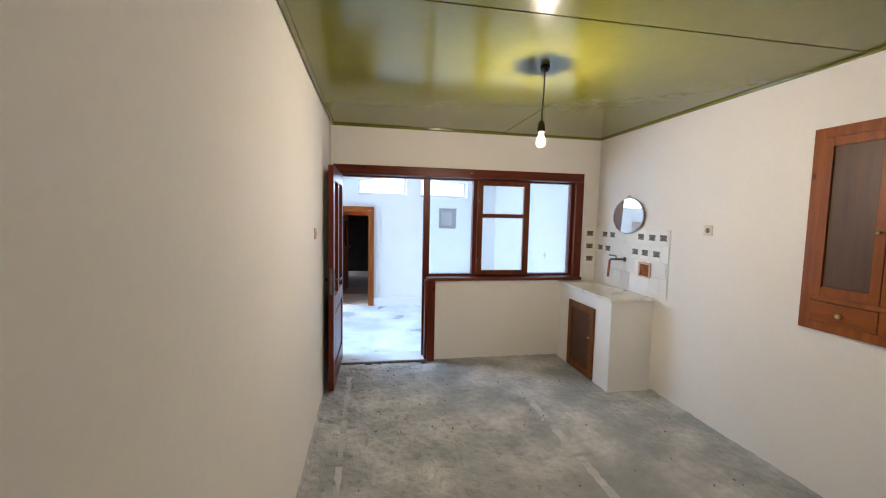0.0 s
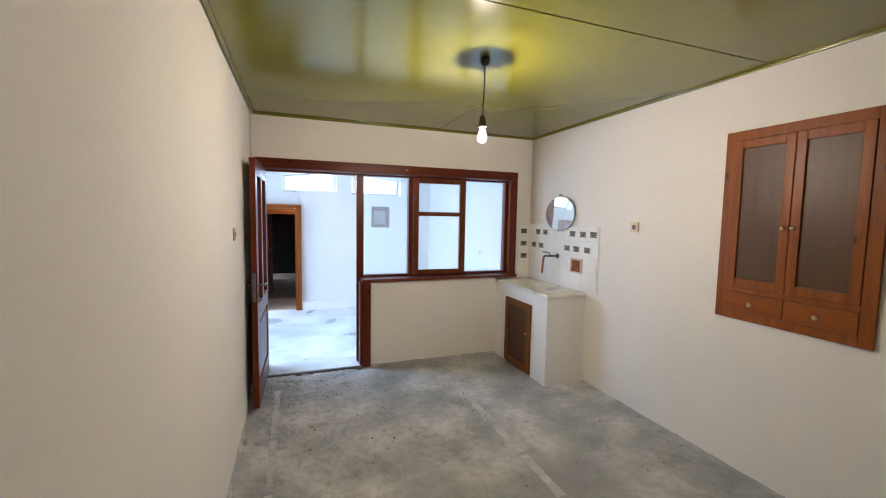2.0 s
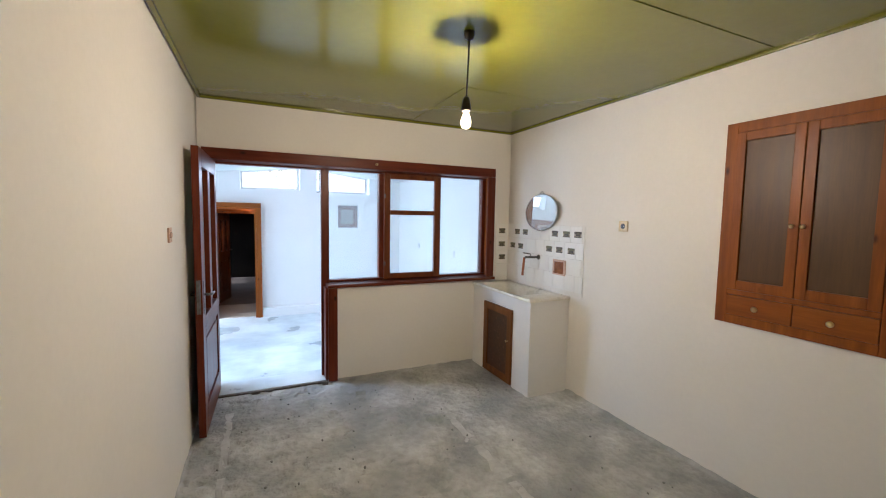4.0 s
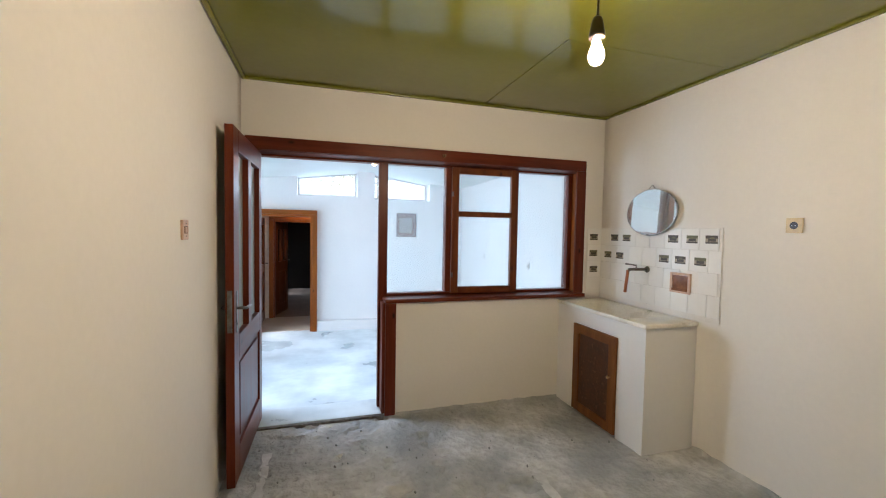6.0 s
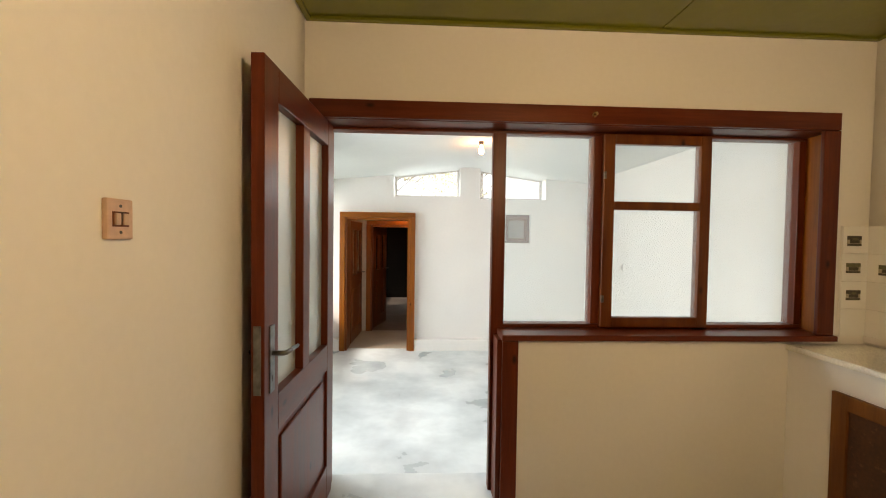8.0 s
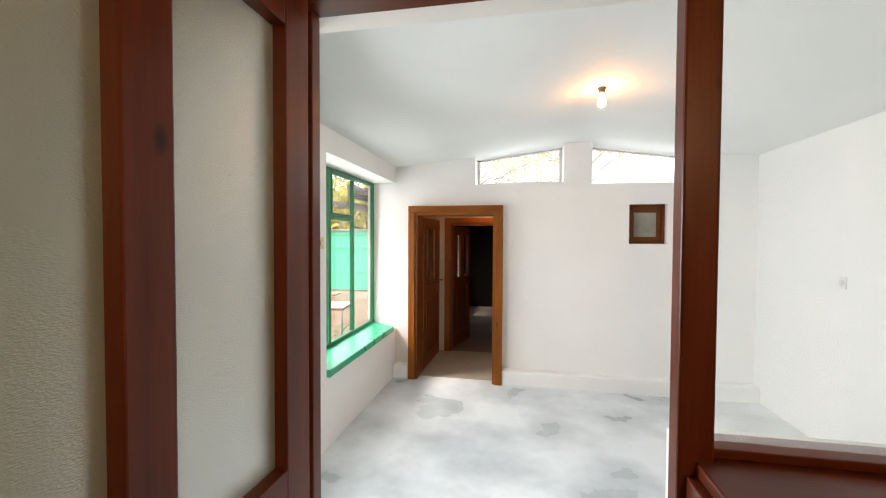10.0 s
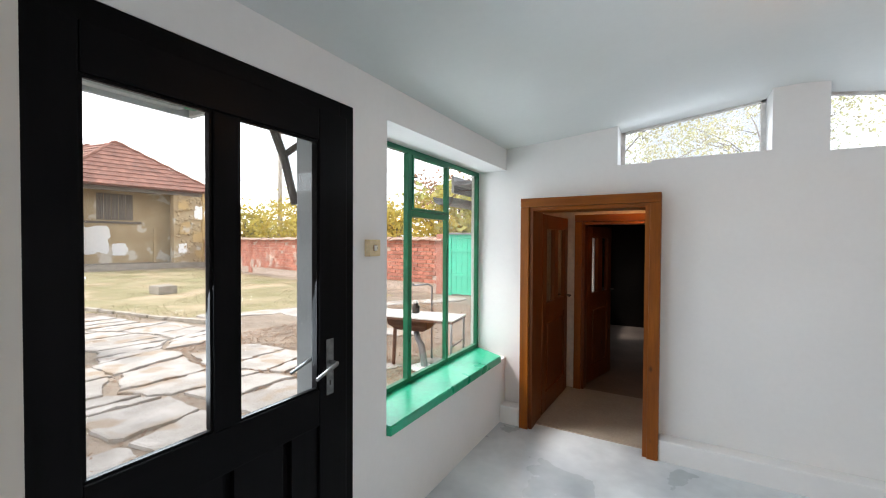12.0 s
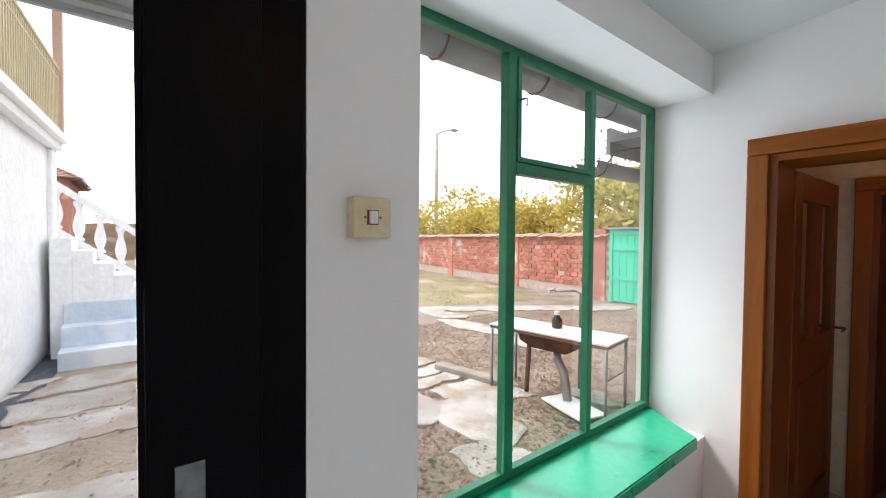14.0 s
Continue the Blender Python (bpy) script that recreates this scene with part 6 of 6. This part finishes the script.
def conifer(x, y, h, r):
    t = thing("conifer", "green conifer tree in the distance, haze mixed into its colour", "tree", (x, y, G))
    part("trunk", tube(bmesh.new(), [(x, y, G - 0.1), (x, y, G + h * 0.95)], [0.2, 0.03], 7), M["bark"], t)
    verts, faces = [], []
    for i in range(6500):
        f = rng.random() ** 0.9
        a = rng.uniform(0, 6.28)
        lobe = 0.8 + 0.35 * noise.noise(Vector((math.cos(a) * 1.6, math.sin(a) * 1.6, f * 6)))
        rr = r * (1 - f ** 1.5) * rng.uniform(0.25, 1.0) * lobe * (0.88 + 0.16 * math.sin(f * 26)) + 0.15
        q = Vector((x + math.cos(a) * rr, y + math.sin(a) * rr, G + h * (0.12 + 0.86 * f)))
        u = Vector((math.cos(a), math.sin(a), -0.3)) * 0.5
        v = Vector((-math.sin(a), math.cos(a), rng.uniform(-0.5, 0.5))) * 0.2
        n0 = len(verts)
        verts += [tuple(q - v), tuple(q + u), tuple(q + v)]
        faces.append((n0, n0 + 1, n0 + 2))
    me = bpy.data.meshes.new("crown")
    me.from_pydata(verts, [], faces)
    me.materials.append(M["conifer"])
    under(new("crown", me), t, Matrix())


for x, y, h, r, lf, n in ((-17.5, 19.5, 4.6, 2.6, "leaf_yellow", 2600), (-22.5, 20.5, 4.4, 2.8, "leaf_yellow", 2600), (-26.0, 23.0, 4.8, 2.6, "leaf_yellow", 2200), (-14.0, 20.0, 3.8, 2.2, "leaf_yellow", 1800),
                          (-12.0, 24.0, 8.0, 2.8, "leaf_red", 1300), (-9.2, 20.5, 4.2, 2.2, "leaf_green", 1800), (-6.6, 16.2, 4.6, 2.1, "leaf_green", 3400), (-31.0, 24.0, 4.4, 2.4, "leaf_green", 1600),
                          (-20.0, 26.0, 4.6, 2.6, "leaf_green", 1500), (-9.5, 17.0, 4.0, 1.6, "leaf_yellow", 1000),
                          (-30.0, 20.6, 4.4, 2.4, "leaf_yellow", 2000), (-33.5, 23.0, 5.0, 2.8, "leaf_green", 1800), (-28.0, 27.0, 5.6, 2.8, "leaf_yellow", 1600)):
    tree("tree", {"leaf_yellow": "bushy tree with yellow autumn leaves behind the wall", "leaf_red": "thin tree with sparse reddish leaves behind the wall", "leaf_green": "low olive green tree behind the wall"}[lf], x, y, h, r, M[lf], n, leaf_size=0.26)
for x, y, h, r in ((-2.0, 24.0, 11.5, 4.4), (4.6, 27.0, 12.5, 4.6)):
    tree("tree", "leafy tree with green and yellow leaves behind the house", x, y, h, r, M["leaf_pale"], 2600, leaf_size=0.17)
conifer(-66, 11.5, 13.5, 6.0)

pole = thing("street_lamp", "grey concrete street lamp pole with a short arm", "street lamp", (-26.7, 21.5, G))
part("pole", tube(bmesh.new(), [(-26.7, 21.5, G), (-26.7, 21.5, 10.1)], [0.22, 0.12], 10), M["rubble"], pole)
part("arm", tube(bmesh.new(), [(-26.7, 21.5, 10.0), (-26.4, 21.9, 10.3), (-25.9, 22.5, 10.36)], 0.05, 8), M["zinc"], pole)
part("lamp_head", boxes((-26.05, 22.3, 10.3, -25.55, 22.9, 10.42), bevel=0.03), M["zinc"], pole)

# ---- white stair and big house ----
stair = thing("staircase", "white balustraded outdoor stair with pale blue painted steps", "stairs", (-8, 1.6, G), kind="structure")
for i, (x0, zt) in enumerate(((-7.3, -0.18), (-7.62, 0.10), (-7.95, 0.40))):
    part("step", boxes((-9.05 if i == 2 else x0 - 0.36, 0.66, G - 0.05, x0, 2.52, zt), bevel=0.015), M["step_blue"], stair)
for i in range(5):
    z = 0.40 + 0.19 * (i + 1)
    part("step", boxes((-8.95, 1.72 - 0.24 * (i + 1), G, -8.0, 1.72 - 0.24 * i, z), bevel=0.01), M["whitewash"], stair)


def baluster(bm, x, y, z, h):
    lathe(bm, [(0.07, 0), (0.07, 0.06 * h), (0.04, 0.1 * h), (0.072, 0.26 * h), (0.082, 0.36 * h), (0.064, 0.55 * h), (0.036, 0.72 * h), (0.042, 0.82 * h), (0.07, 0.9 * h), (0.07, h)], (x, y, z), seg=12)


def rail(pts, r=0.09):
    bm = bmesh.new()
    for a, b in zip(pts, pts[1:]):
        a, b = Vector(a), Vector(b)
        d = (b - a)
        s = Vector((-d.y, d.x, 0)).normalized() * r
        up = Vector((0, 0, 0.065))
        vs = [bm.verts.new(p) for p in (a - s - up, a + s - up, a + s + up, a - s + up, b - s - up, b + s - up, b + s + up, b - s + up)]
        for q in ((0, 1, 2, 3), (7, 6, 5, 4), (0, 4, 5, 1), (1, 5, 6, 2), (2, 6, 7, 3), (3, 7, 4, 0)):
            bm.faces.new([vs[i] for i in q])
    return bm


part("handrail", rail([(-9.0, 2.68, 1.28), (-9.0, 1.74, 1.28)]), M["whitewash"], stair)
part("handrail", rail([(-9.0, 1.74, 1.28), (-9.0, -1.2, 3.47)]), M["whitewash"], stair)
part("handrail", rail([(-9.0, 2.66, 1.28), (-8.6, 2.68, 1.24), (-7.62, 2.74, 0.74)]), M["whitewash"], stair)
part("plinth_rail", boxes((-9.07, 1.72, 0.36, -8.93, 2.72, 0.56), bevel=0.01), M["whitewash"], stair)
part("plinth_rail", rail([(-9.0, 1.74, 0.52), (-9.0, -1.2, 2.72)]), M["whitewash"], stair)
part("side_wall", prism(bmesh.new(), [(-9.05, G - 0.1), (-7.5, G - 0.1), (-7.5, -0.1), (-8.5, 0.56), (-9.05, 0.58)], -2.76, -2.56, pose(0, 0, 0, 90)), M["whitewash"], stair)
for i in range(3):
    bm = bmesh.new()
    baluster(bm, -9.0, 1.92 + 0.24 * i, 0.56, 0.68)
    part("baluster", bm, M["whitewash"], stair)
for i in range(10):
    bm = bmesh.new()
    y = 1.58 - 0.27 * i
    baluster(bm, -9.0, y, 0.57 + (1.74 - y) * 0.748, 0.66)
    part("baluster", bm, M["whitewash"], stair)
for i in range(4):
    bm = bmesh.new()
    x = -8.8 + 0.27 * i
    f = max(0, min(1, (x + 8.6) / 1.0))
    baluster(bm, x, 2.69, 0.57 - 0.62 * f, 0.66 - 0.03 * f)
    part("baluster", bm, M["whitewash"], stair)
newel = part("newel", boxes((-7.60, 2.68, G - 0.05, -7.42, 2.86, 0.70), bevel=0.012), M["whitewash"], stair)
part("finial", lathe(bmesh.new(), [(0.06, 0), (0.07, 0.02), (0.13, 0.12), (0.15, 0.15), (0.14, 0.17), (0.05, 0.175)], (-7.51, 2.77, 0.701)), M["whitewash"], newel)

house = thing("main_house", "whitewashed two-storey house with a balcony over a ground floor wall", "house", (-7, -2, G))
hm = pose(-8.82, 0.57, 0, 0, 0, -3.5)


def hpart(name, bm, m_, parent=None, label=""):
    bmesh.ops.transform(bm, matrix=hm, verts=bm.verts)
    return part(name, bm, m_, parent or house, label)


hpart("wall", uneven(boxes((0.30, -5.2, G - 0.1, 3.4, -0.10, 2.718)), 0.015, 12), M["whitewash"])
hpart("corner_pillar", boxes((0.0, -0.40, G - 0.1, 0.30, -0.04, 2.718), bevel=0.02), M["whitewash"])
hpart("foot_strip", boxes((0.5, -0.12, G - 0.08, 3.4, 0.18, G + 0.014), bevel=0.004), mat("dark_base", (0.05, 0.06, 0.08), (0.035, 0.04, 0.055), rough=0.7), None, "dark blue-grey strip at the wall's foot")
hpart("balcony_slab", boxes((-0.06, -5.2, 2.84, 3.5, 0.10, 2.96), (-0.03, -5.2, 2.72, 3.46, 0.02, 2.84), bevel=0.012), M["whitewash"])
bal = hpart("balcony_rail", boxes((0.10, -0.02, 3.94, 3.5, 0.03, 3.99), (0.10, -0.01, 3.80, 3.5, 0.02, 3.83), (0.10, -0.01, 3.04, 3.5, 0.02, 3.07), bevel=0.006), M["rail_gold"], None, "ochre painted balcony railing")
for k in range(38):
    hpart("railing_bar", boxes((0.14 + k * 0.088, -0.012, 2.961, 0.17 + k * 0.088, 0.018, 3.94)), M["rail_gold"], bal)
hpart("veranda_post", boxes((-0.02, -0.06, 2.961, 0.10, 0.06, 5.3), bevel=0.01), M["pink_plastic"])
hpart("upper_wall", boxes((0.2, -5.2, 2.961, 3.2, -1.6, 5.3)), M["whitewash"])
hpart("roof", boxes((-0.3, -5.5, 5.301, 3.6, 0.3, 5.45), bevel=0.02), M["roof_tile"])

# ---- canopy, gutters, eaves ----
can = thing("door_canopy", "grey painted sheet canopy over the entrance on old timber braces", "canopy", (-1.7, 1.0, 2.25))
part("canopy_sheet", boxes((-2.115, -0.3, 2.29, -1.112, 1.66, 2.33)), M["canopy_paint"], can)
part("fascia", boxes((-2.14, -0.3, 2.235, -2.115, 1.69, 2.36), (-2.115, 1.66, 2.235, -1.112, 1.69, 2.36), bevel=0.004), M["canopy_paint"], can)
part("edge_batten", boxes((-2.113, -0.3, 2.262, -2.05, 1.60, 2.289), bevel=0.003), M["canopy_paint"], can)
part("corner_trim", boxes((-2.05, 1.60, 2.262, -1.5, 1.658, 2.289), bevel=0.003), M["green_dark"], can)
part("brace", tube(bmesh.new(), [(-1.112, 1.65, 1.64), (-1.16, 1.62, 1.88), (-1.20, 1.56, 2.08), (-1.24, 1.52, 2.29)], 0.022, 6), M["old_wood"], can)
part("strut", tube(bmesh.new(), [(-1.16, 1.62, 1.89), (-1.112, 1.70, 1.97)], 0.018, 6), M["old_wood"], can)


def gutter(name, label, p, length, r):
    """A half-round gutter along y with brackets."""
    g = thing(name, label, "gutter", p)
    bm = bmesh.new()
    n = 12
    for rr in (r, r - 0.006):
        a = [[bm.verts.new((p[0] + rr * math.cos(math.pi + math.pi * i / n), p[1] + y, p[2] + rr * math.sin(math.pi + math.pi * i / n))) for i in range(n + 1)] for y in (0, length)]
        for i in range(n):
            bm.faces.new((a[0][i], a[0][i + 1], a[1][i + 1], a[1][i])).smooth = True
    part("channel", bm, M["zinc"], g)
    for k in range(int(length / 0.75) + 1):
        y = p[1] + 0.12 + k * 0.75
        part("bracket", tube(bmesh.new(), [(p[0] + (r + 0.004) * math.cos(math.pi + math.pi * i / 8), y, p[2] + (r + 0.004) * math.sin(math.pi + math.pi * i / 8)) for i in range(9)] + [(p[0] + r + 0.06, y, p[2] + 0.062), (p[0] + r + 0.5, y, p[2] + 0.07)], 0.007, 5), M["rust"], g)
    return g


gutter("gutter", "dull grey half-round gutter on rusty brackets under the eaves", (-1.58, 1.75, 2.352), 3.3, 0.09)
gutter("gutter", "dull grey gutter of the lower roof", (-1.66, 4.04, 1.945), 5.1, 0.09)
setting("eaves", boxes((-1.50, 1.75, 2.40, -1.105, 5.0, 2.46), (-1.105, 1.75, 2.63, 3.3, 4.06, 2.67), (-1.6, -7.0, 2.85, 3.6, 1.74, 2.9)), M["roof_tile"], "tiled eaves above the wall", "roof")
setting("roof_annex", boxes((-1.50, 4.065, 2.06, 2.6, 9.2, 2.10), (-1.53, 4.065, 1.98, -1.501, 9.2, 2.16)), M["zinc"], "low sheet roof over the inner rooms", "roof")

# ---- outdoor washstand ----
ws = thing("washstand", "white sheet-topped outdoor sink table with a rusty basin on pipe legs", "outdoor sink", (-2.8, 5.25, G))
tm = pose(-2.80, 5.24, 0, 0, 0, 8)


def wpart(name, bm, m_, parent=None, label=""):
    bmesh.ops.transform(bm, matrix=tm, verts=bm.verts)
    return part(name, bm, m_, parent or ws, label)


wpart("table_top", boxes((-0.72, -0.28, 0.347, 0.72, 0.28, 0.366), bevel=0.004), M["enamel"])
wpart("frame", boxes((-0.71, -0.275, 0.315, 0.71, -0.25, 0.344), (-0.71, 0.25, 0.315, 0.71, 0.275, 0.344), (-0.71, -0.25, 0.315, -0.685, 0.25, 0.344), (0.685, -0.25, 0.315, 0.71, 0.25, 0.344)), M["rust"])
for x in (-0.69, 0.69):
    for y in (-0.26, 0.26):
        wpart("leg", tube(bmesh.new(), [(x, y, G), (x, y, 0.315)], 0.016, 8), M["zinc"])
wpart("stretcher", tube(bmesh.new(), [(0.69, -0.26, 0.0), (0.69, 0.26, 0.0)], 0.012, 6), M["zinc"])
bm = bmesh.new()
prev = None
for hx0, hx1, hy, z in ((-0.37, 0.31, 0.21, 0.345), (-0.34, 0.28, 0.19, 0.22), (-0.22, 0.2, 0.13, 0.14)):
    r = [bm.verts.new((x, y, z)) for x, y in ((hx0, -hy), (hx1, -hy), (hx1, hy), (hx0, hy))]
    if prev:
        for i in range(4):
            bm.faces.new((prev[i], prev[(i + 1) % 4], r[(i + 1) % 4], r[i]))
    prev = r
bm.faces.new(prev)
bmesh.ops.solidify(bm, geom=bm.faces[:], thickness=0.008)
wpart("basin", bm, M["rust"], None, "rusty brown metal basin")
wpart("drain_pipe", tube(bmesh.new(), [(0.02, 0, 0.145), (0.06, -0.02, 0.02), (0.14, -0.05, -0.08), (0.2, -0.06, -0.40)], [0.04, 0.045, 0.05, 0.05], 10), M["zinc"])
wpart("support", tube(bmesh.new(), [(-0.30, -0.1, G), (-0.27, -0.1, 0.2)], 0.028, 8), M["rust"])
wpart("standpipe", tube(bmesh.new(), [(0.1, 0.42, G), (0.1, 0.42, 0.74), (0.06, 0.36, 0.78), (-0.12, 0.2, 0.77)], 0.015, 8), M["zinc"])
wpart("tap", tube(bmesh.new(), [(-0.12, 0.2, 0.79), (-0.16, 0.16, 0.78), (-0.17, 0.15, 0.73)], 0.02, 8), M["enamel"])
bd = boxes((-0.33, -0.17, 0, 0.33, 0.17, 0.018), bevel=0.003)
bmesh.ops.transform(bd, matrix=pose(-2.48, 5.12, G + 0.03, 2, -2, -18), verts=bd.verts)
tagged(part("sheet_offcut", bd, M["enamel"]), "white sheet offcut lying on leaf litter under the washstand", "board")
mug = thing("soap_bottle", "small black plastic bottle on the washstand", "bottle", (-2.83, 5.32, 0.366))
part("bottle_body", lathe(bmesh.new(), [(0.045, 0), (0.06, 0.01), (0.06, 0.10), (0.032, 0.135), (0.03, 0.15)], (-2.83, 5.32, 0.366), seg=8), M["bakelite"], mug)
part("cap", lathe(bmesh.new(), [(0.034, 0), (0.034, 0.04), (0.014, 0.048)], (-2.83, 5.32, 0.5165)), M["enamel"], mug)
